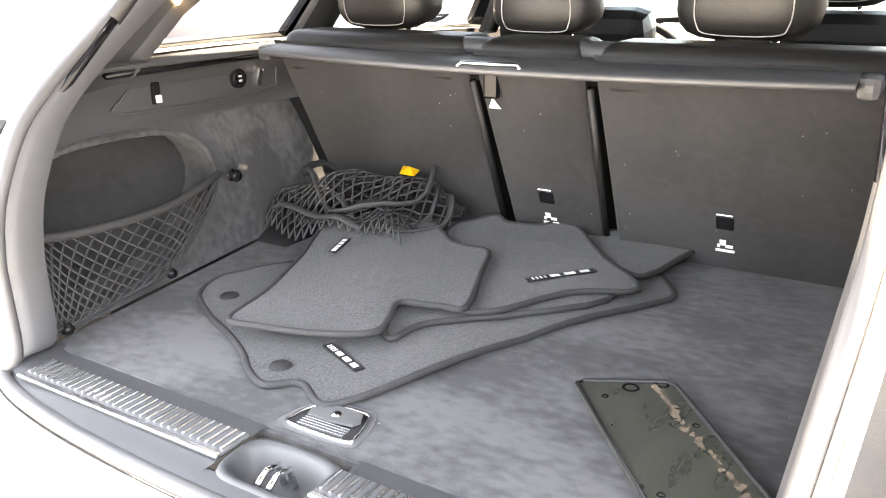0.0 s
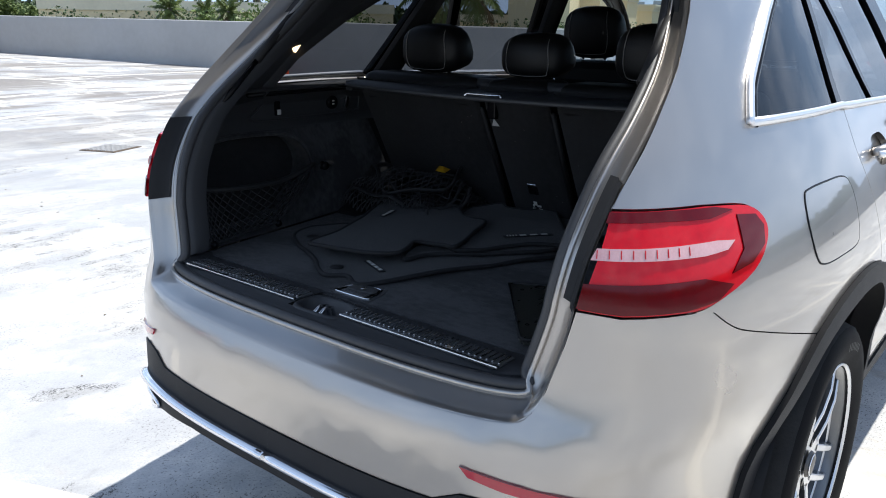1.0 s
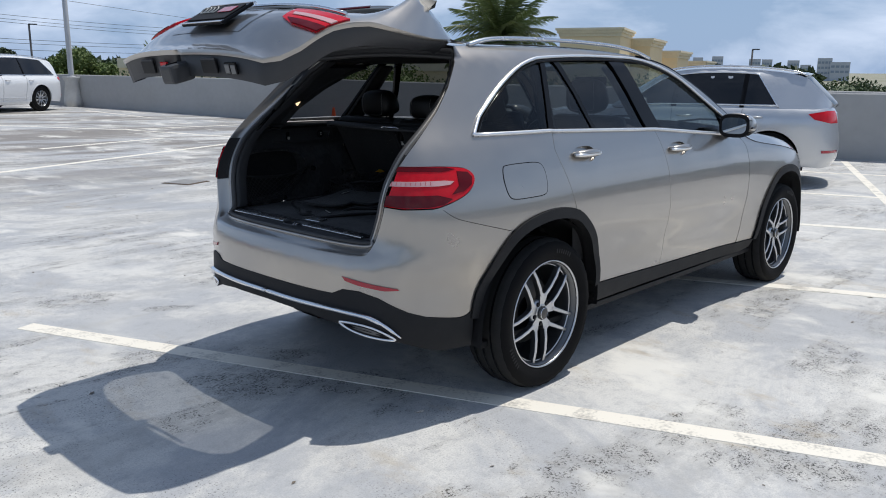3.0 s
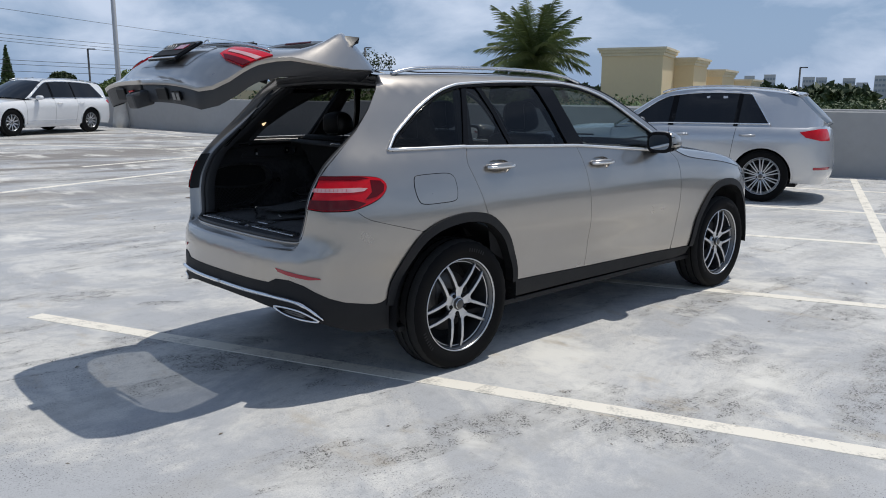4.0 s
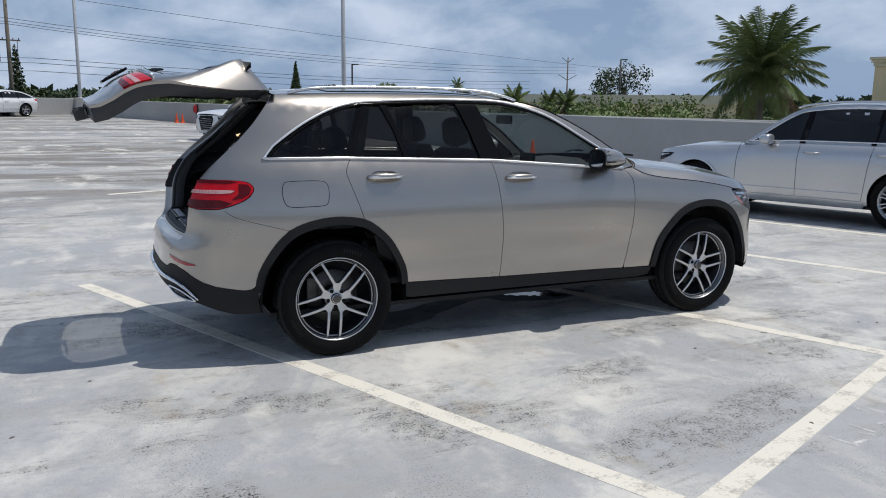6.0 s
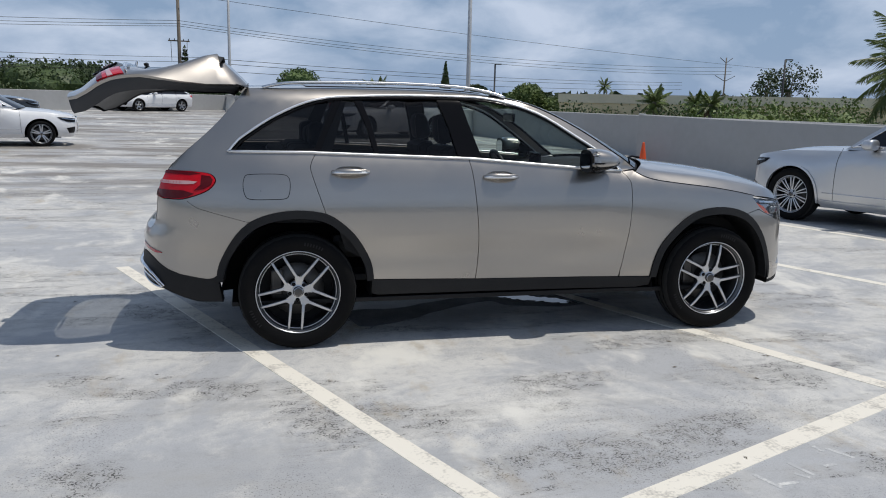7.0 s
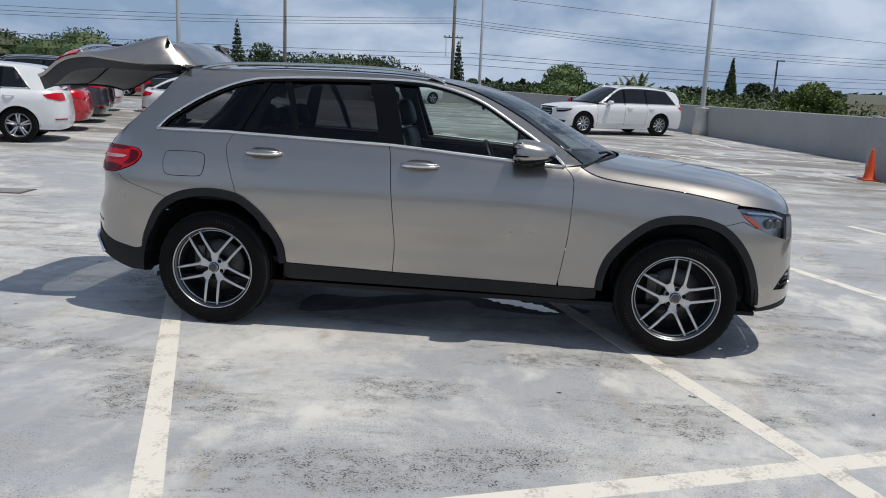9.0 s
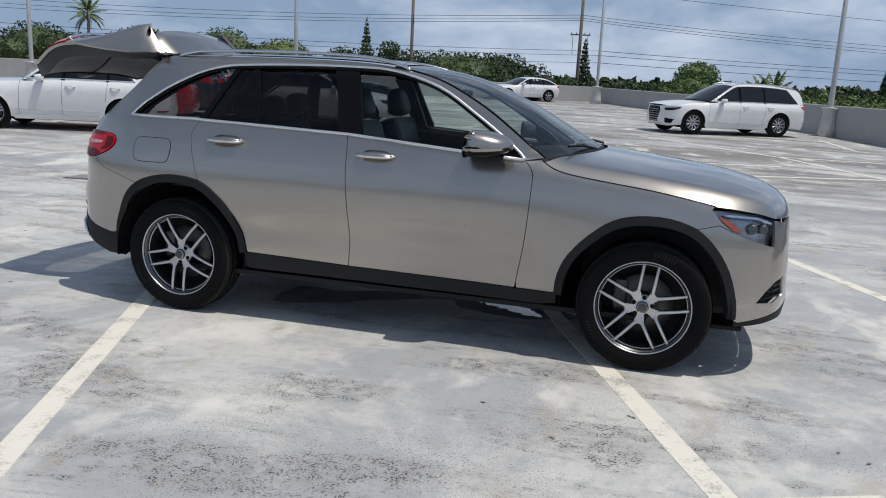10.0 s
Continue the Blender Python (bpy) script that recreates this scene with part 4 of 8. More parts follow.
        for cx, r in ((3.40, .034), (3.46, .030)):
            q = K.line([(cx, .83)], -.018, side)[0]
            lathe("projector", [(0, 0), (r * .55, -.010 * -side), (r * .8, 0), (r * .9, .02 * -side)], M["alloy"], head, 20, at=q)
        K.panel("lamp_blade", [(3.24, .905), (3.42, .892), (3.50, .862), (3.50, .85), (3.42, .88), (3.25, .893)], M["chrome"], head, side, off=-.01, gap=0, rim=.006)
        # arches, sill
        for name, A, cx in (("rear_arch_trim", ARCH_R, 0.0), ("front_arch_trim", ARCH_F, 2.873)):
            inner = [(cx + (x - cx) * .91, .36 + (z - .36) * .905) for x, z in A]
            ring = A + inner[::-1]
            K.panel(name, ring, M["clad"], car, side, off=.012, gap=0, rim=.06, step=.05)
            liner(car, cx, side * .862, side, r=.458)
        sill = SILL_TOP + [(2.40, .33), (2.3, .312), (.5, .322), (.455, .335)]
        K.panel("sill_trim", sill, M["clad"], car, side, off=.006, gap=0, rim=.05)
        # tail: painted bumper half, cladding, chrome
        bump = [("tail", .728), ("h", .3, .728)] + GATE_SEAM_LOW[::-1] + [("h", .637, .938), ("h", .70, .930)] + BUMPER_LINE + [q for q in ARCH_R[::-1] if q[0] < -.295 and q[1] > .48] + CLAD_LINE[1:] + [("h", .726, .500), ("h", .68, .535), ("h", .636, .563), ("h", .56, .585), ("h", .485, .585), ("h", .43, .56), ("h", .2, .558), ("tail", .558)]
        K.panel("rear_bumper", bump, P, car, side, gap=.001)
        low = [("tail", .558), ("h", .2, .558), ("h", .43, .56), ("h", .485, .585), ("h", .56, .585), ("h", .636, .563), ("h", .68, .535), ("h", .726, .500)] + CLAD_LINE[::-1][:-1] + [(-.475, .44), (-.45, .30), (-.60, .30), ("h", .735, .325), ("h", .69, .372), ("h", .62, .385), ("h", .54, .402), ("h", .47, .432), ("h", .3, .450), ("tail", .455)]
        K.panel("lower_rear_cladding", low, M["clad"], car, side, off=.004, gap=0, rim=.04)
        chrome = smooth_line([(K.shell.u_of_h(h, z), z) for h, z in ((0.002, .497), (.2, .496), (.40, .497), (.50, .494), (.60, .483), (.66, .45), (.70, .395))], 5)
        tube("bumper_chrome_strip", K.line(chrome, .010, side, True), [.0165] * 24 + [.012] * 4 + [.007] * (len(chrome) - 28), M["chrome"], car, 8, flat=.7)
        # exhaust finisher
        ex = smooth_line([(K.shell.u_of_h(h, z), z) for h, z in ((.478, .446), (.56, .446), (.63, .430), (.685, .386), (.64, .388), (.56, .405), (.505, .425))], 4, True)
        tip = tube("exhaust_tip", K.line(ex, .008, side, True), .006, M["chrome"], car, 8, True, "chrome exhaust finisher")
        K.build("exhaust_mouth", [densify(shrink(ex, .002), .03)], M["black"], tip, side, .0045, 0, .03)
        inner = shrink(ex, .012)
        K.build("exhaust_baffle", [densify(inner, .03)], M["alloy"], tip, side, .006, .01, .03)
        core = shrink(ex, .020)
        K.build("exhaust_core", [densify(core, .03)], M["gloss"], tip, side, .0075, 0, .03)
        refl = [("h", .484, .642), ("h", .55, .632), ("h", .64, .617), ("h", .70, .605), ("h", .706, .598), ("h", .66, .595), ("h", .56, .610), ("h", .50, .624)]
        K.panel("rear_reflector", refl, M["reflector"], car, side, off=.004, gap=0, rim=.008, step=.03, label="slim red bumper reflector")
        # glazing
        glass_specs = (
            ("quarter_window", [q for q in WIN_TOP if q[0] < .26] + [(.262, 1.548), (.16, 1.33), (.108, 1.222), (-.39, 1.222)], "privacy", -.010),
            ("rear_door_vent_pane", [(.30, 1.550), (.375, 1.556), (.445, 1.39), (.487, 1.212), (.145, 1.222), (.19, 1.33)], "tinted", -.010),
            ("rear_door_window", [(.415, 1.556), (.65, 1.563), (.925, 1.565), (.985, 1.39), (1.03, 1.20), (.515, 1.212), (.475, 1.39)], "tinted", -.012),
            ("front_door_window", [(1.075, 1.566), (1.303, 1.551)] + [q for q in WIN_TOP if 1.32 < q[0] < 1.93] + [(1.985, 1.238), (1.99, 1.13), (1.60, 1.152), (1.185, 1.185), (1.115, 1.42)], "glass", -.012))
        for name, pts, mat, off in glass_specs:
            pane = K.panel(name, pts, M[mat], car, side, off=off, gap=0, rim=0, step=.07)
            pane.visible_shadow = mat != "glass"
        posts = (
            ("c_post_trim", [(.262, 1.552), (.305, 1.554), (.195, 1.33), (.148, 1.222), (.105, 1.222), (.16, 1.33)], -.004),
            ("window_divider", [(.372, 1.556), (.418, 1.559), (.478, 1.39), (.518, 1.212), (.486, 1.212), (.442, 1.39)], -.004),
            ("b_post_trim", [(.922, 1.566), (1.078, 1.568), (1.118, 1.42), (1.188, 1.186), (1.028, 1.198), (.983, 1.39)], -.002),
            ("mirror_sail", [(1.975, 1.255), (2.09, 1.182), (2.156, 1.112), (1.985, 1.128)], 0.0))
        for name, pts, off in posts:
            K.panel(name, pts, M["gloss"], car, side, off=off, gap=0, rim=.02, step=.06)
        # bright window surround, and the black channel inside it
        belt = [(x, 1.2155 - .0 * x) for x in np.linspace(-.40, .1, 6)] + [(x, 1.213 - (x - .119) * .0303) for x in np.linspace(.12, 1.1, 10)] + [(x, 1.183 - (x - 1.11) * .0725) for x in np.linspace(1.13, 2.16, 10)]
        tube("belt_moulding", K.line(belt, .004, side), .0088, M["anodised"], car, 8)
        tube("window_surround", K.line(WIN_TOP, .004, side), .0088, M["anodised"], car, 8)
        tube("window_channel", K.line([(x + (.012 if x < .2 else -.004), z - .013) for x, z in WIN_TOP[1:-2]], -.003, side), .008, M["gloss"], car, 6)
        # inner door skin and pillars, dark
        K.panel("door_lining", [(.10, 1.20), (.30, .60), (.60, .45), (2.15, .42), (2.12, 1.10), (1.1, 1.17)], M["lining"], car, side, off=-.07, gap=0, rim=0, step=.12)
        # mirror
        mr = K.line([(1.99, 1.15)], 0, side)[0]
        house = new("wing_mirror")
        house.parent = car
        def bowl(low):
            bm = bmesh.new()
            bmesh.ops.create_uvsphere(bm, u_segments=28, v_segments=18, radius=1)
            for v in bm.verts:
                x, y, z = (math.copysign(abs(q) ** .68, q) for q in v.co)
                if low:
                    z = min(z, -.42) * 1.03
                deep = .05 if x < 0 else .185
                taper = 1 - .34 * max(x, 0) ** 1.5
                g = 1.015 if low else 1
                v.co = (1.905 + deep * x * g - (.05 * y if x > 0 else 0), side * (.908 + .098 * y * g), 1.180 + (.082 if z > 0 else .060) * z * taper - .008 * y)
            return bm
        part("mirror_shell", bowl(False), P, house, "body-coloured mirror shell", True)
        part("mirror_lower_shell", bowl(True), M["gloss"], house, "black underside", True)
        bm = bmesh.new()
        bmesh.ops.create_circle(bm, cap_ends=True, radius=1, segments=28)
        for v in bm.verts:
            a, b = (math.copysign(abs(q) ** .6, q) for q in v.co[:2])
            v.co = (1.848, side * (.908 + .078 * a), 1.183 + .050 * b)
        rimo = bmesh.new()
        bmesh.ops.create_circle(rimo, cap_ends=True, radius=1, segments=28)
        for v in rimo.verts:
            a, b = (math.copysign(abs(q) ** .6, q) for q in v.co[:2])
            v.co = (1.852, side * (.908 + .096 * a), 1.182 + .072 * b)
        part("mirror_frame", rimo, M["black"], house)
        part("mirror_glass", bm, M["mirror"], house, "mirror glass")
        tube("mirror_indicator", [(1.905 + .187 * math.cos(a) - .05 * math.sin(a), side * (.908 + .100 * math.sin(a)), 1.172) for a in np.linspace(-.1, 1.5, 11)], .006, M["gloss"], house, 6)
        tube("mirror_foot", [(2.04, side * .755, 1.118), (2.01, side * .82, 1.122), (1.98, side * .88, 1.130)], [.034, .030, .028], M["gloss"], house, 10, flat=.55)
        # roof rail
        rail = [(x, K.line([(x, z)], 0, side)[0][1], z + dz) for x, z, dz in ((-.19, 1.60, .004), (-.10, 1.603, .022), (.02, 1.606, .033), (.3, 1.612, .037), (.76, 1.614, .038), (1.10, 1.604, .036), (1.28, 1.588, .026), (1.40, 1.570, .008))]
        tube("roof_rail", smooth_line(rail, 5), .0135, M["satin"], car, 10, label="satin aluminium roof rail", flat=.8)
        # wheels
        for cx in (0.0, 2.873):
            make_wheel(car, cx, side * .775, side, dict(STYLE_MAIN, turn=83 if cx > 1 else 49))
    # roof
    edge = [(x, *K.shell.at(K.shell.u_of_x(x, z), z), z) for x, z in ROOF_EDGE]
    xs = np.linspace(-.285, 1.28, 22)
    eh, ez = np.interp(xs, [q[0] for q in edge], [q[2] for q in edge]), np.interp(xs, [q[0] for q in edge], [q[3] for q in edge])
    ws = np.linspace(-1, 1, 21)

    def roof_z(x, w):
        return float(np.interp(x, xs, ez)) + .030 * (1 - w * w)

    rows = [[(x - .05 * max(0, (.2 - x)) * 0 + .05 * (1 - w * w) * (1 if i == len(xs) - 1 else 0), w * h, z + .030 * (1 - w * w)) for w in ws] for i, (x, h, z) in enumerate(zip(xs, eh, ez))]
    sheet("roof", rows, P, car)
    sheet("headlining", [[(a, b * .97, c - .035) for a, b, c in r] for r in rows], M["lining"], car)
    rows = [[(x, w * h * .80, z + .030 * (1 - (w * .80) ** 2) + .004) for w in ws] for x, h, z in zip(xs[5:], eh[5:], ez[5:])]
    sheet("roof_glass", rows, M["roofglass"], car, "black panoramic glass roof")
    # windscreen between the A-pillars
    pill = [q for q in edge if q[0] > 1.26]
    rows = []
    for k, (x, sx, h, z) in enumerate(pill):
        t = k / (len(pill) - 1)
        rows.append([(sx + (.05 + .20 * t) * (1 - w * w), w * h * .985, z + (.030 + .012 * t) * (1 - w * w) - .004) for w in ws])
    scr = sheet("windscreen", rows, M["screen"], car)
    scr.visible_shadow = False
    for a, b in ((0, 2),):
        sheet("windscreen_band", [[(p[0] - .003, p[1], p[2] - .004) for p in r] for r in rows[a:b + 1]], M["gloss"], car)
    base = rows[-1]
    for k in (0, -1):
        tube("screen_seal", [(r[k][0], r[k][1], r[k][2] + .004) for r in rows], .010, M["gloss"], car, 6)
    sheet("cowl", [[p for p in base], [(p[0] + .020, p[1] * .985, p[2] - .010) for p in base], [(p[0] + .030, p[1] * .95, p[2] - .055) for p in base]], M["black"], car)
    for y0 in (.45, -.2):
        tube("wiper", [(2.50, y0, 1.158), (2.44, y0 - .2, 1.185), (2.38, y0 - .42, 1.19)], .008, M["black"], car, 6)

    # hood: flat on top, a soft crease, then falling to the seam
    def seam_pt(x):
        z = float(np.interp(x, [q[0] for q in HOOD_SEAM], [q[1] for q in HOOD_SEAM])) if x < 3.19 else float(np.interp(x, (3.19, 3.30, 3.42, 3.51), (.938, .928, .908, .880)))
        return K.shell.at(K.shell.u_of_x(x, z), z)[1], z

    def fall(a):
        if a < .86:
            return 1 - .46 * (a / .86) ** 2.3
        t = (a - .86) / .14
        return .54 * (2 * t**3 - 3 * t**2 + 1) - .17 * (t**3 - 2 * t**2 + t) - .62 * (t**3 - t**2)
    rows = []
    for x in np.concatenate((np.linspace(2.275, 3.36, 22), (3.40, 3.43, 3.46, 3.48, 3.497, 3.506, 3.51))):
        h, z = seam_pt(x)
        zc = float(np.interp(x, (2.27, 2.5, 2.76, 3.0, 3.23, 3.36, 3.43, 3.48, 3.506, 3.51), (1.158, 1.152, 1.136, 1.110, 1.072, 1.030, .990, .940, .886, .858)))
        bulge = .285 * max(0.0, (2.8 - x) / .53) ** 1.5 + .145 * min(1.0, max(0.0, (x - 2.9) / .55)) ** 1.6
        row = []
        for w in (sgn * v for sgn, vs in ((-1, np.linspace(1, .8, 11)), (-1, np.linspace(.77, .03, 15)), (1, np.linspace(0, .77, 15)), (1, np.linspace(.8, 1, 11))) for v in vs):
            a = abs(w)
            row.append((x + bulge * (1 - a ** 2.4), w * (h - .0025), z + (zc - z) * (fall(a) if zc > z else 1 - a ** 3)))
        rows.append(row)
    sheet("hood", rows, P, car)
    # hidden slabs added to block sun leaking between hood and bumper
    block("engine_cover", (1.2, 1.26, .04), (2.86, 0, .83), M["black"], car, .01)
    block("radiator_panel", (.05, 1.0, .46), (3.45, 0, .62), M["black"], car, .01)
    # underside, so that no daylight shows beneath the cabin
    block("floor_pan", (3.3, 1.62, .03), (1.25, 0, .285), M["black"], car, .005)
    # unseen low tray added to deepen the shadow on the deck
    block("engine_tray", (1.35, 1.15, .03), (2.75, 0, .225), M["black"], car, .01)
    block("engine_block", (.9, 1.2, .5), (2.95, 0, .55), M["black"], car, .05)
    return car


SUV = main_car()


# ---- tailgate, raised on its struts ----
GATE_ANGLE = 50


def build_tailgate():
    K, P = SKIN, M["paint"]
    hinge = Vector((-.27, 0, 1.605))
    gate = new("tailgate")
    gate.parent = SUV
    gate["label"] = "raised tailgate with rear window and number plate holder"
    gate.matrix_local = Matrix.Translation(hinge) @ Matrix.Rotation(radians(GATE_ANGLE), 4, "Y") @ Matrix.Translation(-hinge)
    edge = [("h", .545, .748), ("h", .58, .79), ("h", .612, .86), ("h", .628, .93), ("h", .638, 1.015), ("h", .648, 1.10), ("h", .650, 1.16), (-.640, 1.225), (-.537, 1.318), (-.440, 1.416), (-.355, 1.522), (-.300, 1.585)]
    pane = [("h", .44, 1.575), ("h", .475, 1.54), ("h", .50, 1.44), ("h", .545, 1.27), ("h", .55, 1.205), ("h", .50, 1.172), ("h", .35, 1.152), ("tail", 1.145)]
    K.panel("gate_skin", [("tail", .748), ("h", .3, .748)] + edge + [("h", .44, 1.59)] + pane, P, gate, -1, gap=.001, rim=.02, both=True)
    K.panel("gate_lining", [("tail", .75), ("h", .3, .75)] + edge + [("h", .44, 1.585)] + pane, M["trim"], gate, -1, gap=.004, off=-.02, rim=.085, both=True)
    K.panel("gate_inner_panel", [("tail", .76), ("h", .3, .76)] + edge + [("h", .44, 1.58)] + pane, M["trim"], gate, -1, gap=.012, off=-.100, rim=.0, both=True)
    g = K.panel("rear_window", [("tail", 1.565)] + [("h", .43, 1.565)] + pane, M["tinted"], gate, -1, off=-.004, gap=-.004, rim=0, both=True)
    K.panel("window_band", [("tail", 1.567), ("h", .43, 1.567), ("h", .475, 1.54), ("h", .492, 1.478), ("tail", 1.478)], M["gloss"], gate, -1, off=-.007, gap=0, rim=0, both=True, label="black printed band along the rear window")
    for side in (-1, 1):
        lamp = K.flat([("h", .395, 1.075), ("h", .47, 1.086), ("h", .632, 1.094), ("h", .628, 1.01), ("h", .618, .945), ("h", .50, .952), ("h", .42, .985)])
        K.build("gate_tail_lamp", [densify(lamp, .03)], M["lampred"], gate, side, .007, .02, .04, "red inner tail lamp")
        K.build("gate_light_strip", [densify(K.flat([("h", .44, 1.030), ("h", .632, 1.040), ("h", .630, 1.012), ("h", .45, 1.010)]), .03)], M["lampwhite"], gate, side, .010, .004, .03)
        K.build("gate_lower_lens", [densify(K.flat([("h", .45, .985), ("h", .628, .985), ("h", .62, .948), ("h", .50, .955)]), .03)], M["lampdark"], gate, side, .010, .004, .03)
    # chrome bar, number plate holder, badges
    bar = [K.shell.u_of_h(h, 1.108) for h in np.linspace(.0, .60, 14)]
    tube("gate_chrome_bar", [q for q in K.line([(u, 1.108) for u in bar], .012, 1, True)][::-1] + K.line([(u, 1.108) for u in bar], .012, -1, True)[1:], .011, M["chrome"], gate, 8, flat=.7)
    K.panel("plate_recess", [("tail", 1.085), ("h", .27, 1.085), ("h", .285, 1.0), ("h", .26, .885), ("tail", .885)], P, gate, -1, off=.0015, gap=0, rim=0, both=True)
    x0 = K.line([("h", .05, .985)], 0, 1)[0][0]
    tilt = Matrix.Rotation(radians(10), 4, "Y")
    block("plate_holder", (.014, .318, .170), (x0 - .018, 0, .985), M["gloss"], gate, .006, "black number plate holder with plain markings", tilt)
    block("plate_face", (.004, .285, .120), (x0 - .027, 0, .987), M["clad"], gate, .002, turn=tilt)
    for k in range(4):
        lathe("holder_ring", [(.017, 0), (.021, .002), (.017, .004)], M["label"], gate, 20, "y", (0, 0, 0)).matrix_local = Matrix.Translation((x0 - .031, .10 - .028 * k, 1.0)) @ Matrix.Rotation(radians(90), 4, "Z")
    block("holder_red_mark", (.003, .10, .045), (x0 - .030, -.075, 1.0), M["reflector"], gate, .002, turn=tilt)
    for k in range(9):
        block("holder_bar", (.003, .018, .016), (x0 - .024, .11 - .0275 * k, .920), M["label"], gate, .001, turn=tilt)
    for z in (1.063, .907):
        block("holder_rim", (.004, .30, .008), (x0 - .026 + (z - .985) * .17, 0, z), M["chrome"], gate, .002, turn=tilt)
    e = K.line([("h", .03, 1.15)], .010, 1)[0]
    lathe("badge_ring", [(.034, 0), (.040, .004), (.044, 0), (.040, -.004)], M["chrome"], gate, 28, closed=True).matrix_local = Matrix.Translation((e[0] - .01, 0, 1.128)) @ Matrix.Rotation(radians(90), 4, "Z") @ Matrix.Rotation(radians(-35), 4, "X")
    for k in range(6):
        q = K.line([("h", .34 + .03 * k, 1.125)], .006, -1)[0]
        block("badge_bar", (.004, .022, .016), q, M["chrome"], gate, .002)
    # spoiler
    rows = []
    for x, z, wid in ((-.292, 1.596, .500), (-.36, 1.590, .505), (-.44, 1.580, .505), (-.505, 1.566, .495), (-.512, 1.556, .49), (-.500, 1.545, .485), (-.44, 1.545, .475), (-.40, 1.545, .46)):
        rows.append([(x + .045 * w ** 4 * (1 if x < -.35 else .3), w * wid, z + .030 * (1 - w * w) - .05 * max(0, abs(w) - .85) / .15) for w in np.linspace(-1, 1, 25)])
    sheet("roof_spoiler", rows, P, gate, "body-coloured roof spoiler")
    block("brake_light", (.006, .26, .014), (-.508, 0, 1.583), M["lampdark"], gate, .003)
    # wiper
    q = [K.line([("h", h, z)], .014, -1)[0] for h, z in ((.02, 1.18), (.10, 1.192), (.22, 1.198), (.34, 1.196))]
    tube("rear_wiper", q, [.014, .011, .008, .006], M["black"], gate, 8)
    lathe("wiper_hub", [(0, .02), (.020, .018), (.026, 0)], M["black"], gate, 16, "z", K.line([("h", .02, 1.18)], 0, -1)[0])
    lean = Matrix.Rotation(radians(25), 4, "Y")

    def lip(y, deep=.062, drop=.004):
        p = K.line([("h", max(abs(y), .002), .75)], -deep, 1)[0]
        return (p[0], y, p[2] - drop)
    block("gate_latch", (.075, .095, .100), lip(0, .075, .024), M["trim"], gate, .014, turn=lean)
    block("gate_latch_hook", (.012, .008, .05), lip(0, .03, .045), M["gloss"], gate, .002, turn=lean)
    block("gate_courtesy_lamp", (.036, .052, .010), lip(.125), M["lampred"], gate, .003, turn=lean)
    for y in (.27, -.22):
        block("gate_grip_recess", (.052, .105, .008), lip(y), M["black"], gate, .003, turn=lean)
        block("gate_grip_edge", (.010, .095, .010), lip(y, .034), M["trim"], gate, .003, turn=lean)
    plate = block("gate_button_plate", (.045, .075, .008), lip(-.36), M["gloss"], gate, .003, turn=lean)
    for dy in (-.018, .018):
        block("gate_button", (.034, .030, .004), lip(-.36 + dy, .062, .009), M["alloy"], plate, .002, turn=lean)
    for side in (-1, 1):
        a = Vector((-.36, side * .56, 1.42))
        b = gate.matrix_local @ Vector((-.62, side * .58, 1.17))
        tube("gas_strut", [a, a.lerp(b, .55)], .0125, M["black"], SUV, 10)
        tube("gas_strut_rod", [a.lerp(b, .55), b], .008, M["gloss"], SUV, 8)


build_tailgate()


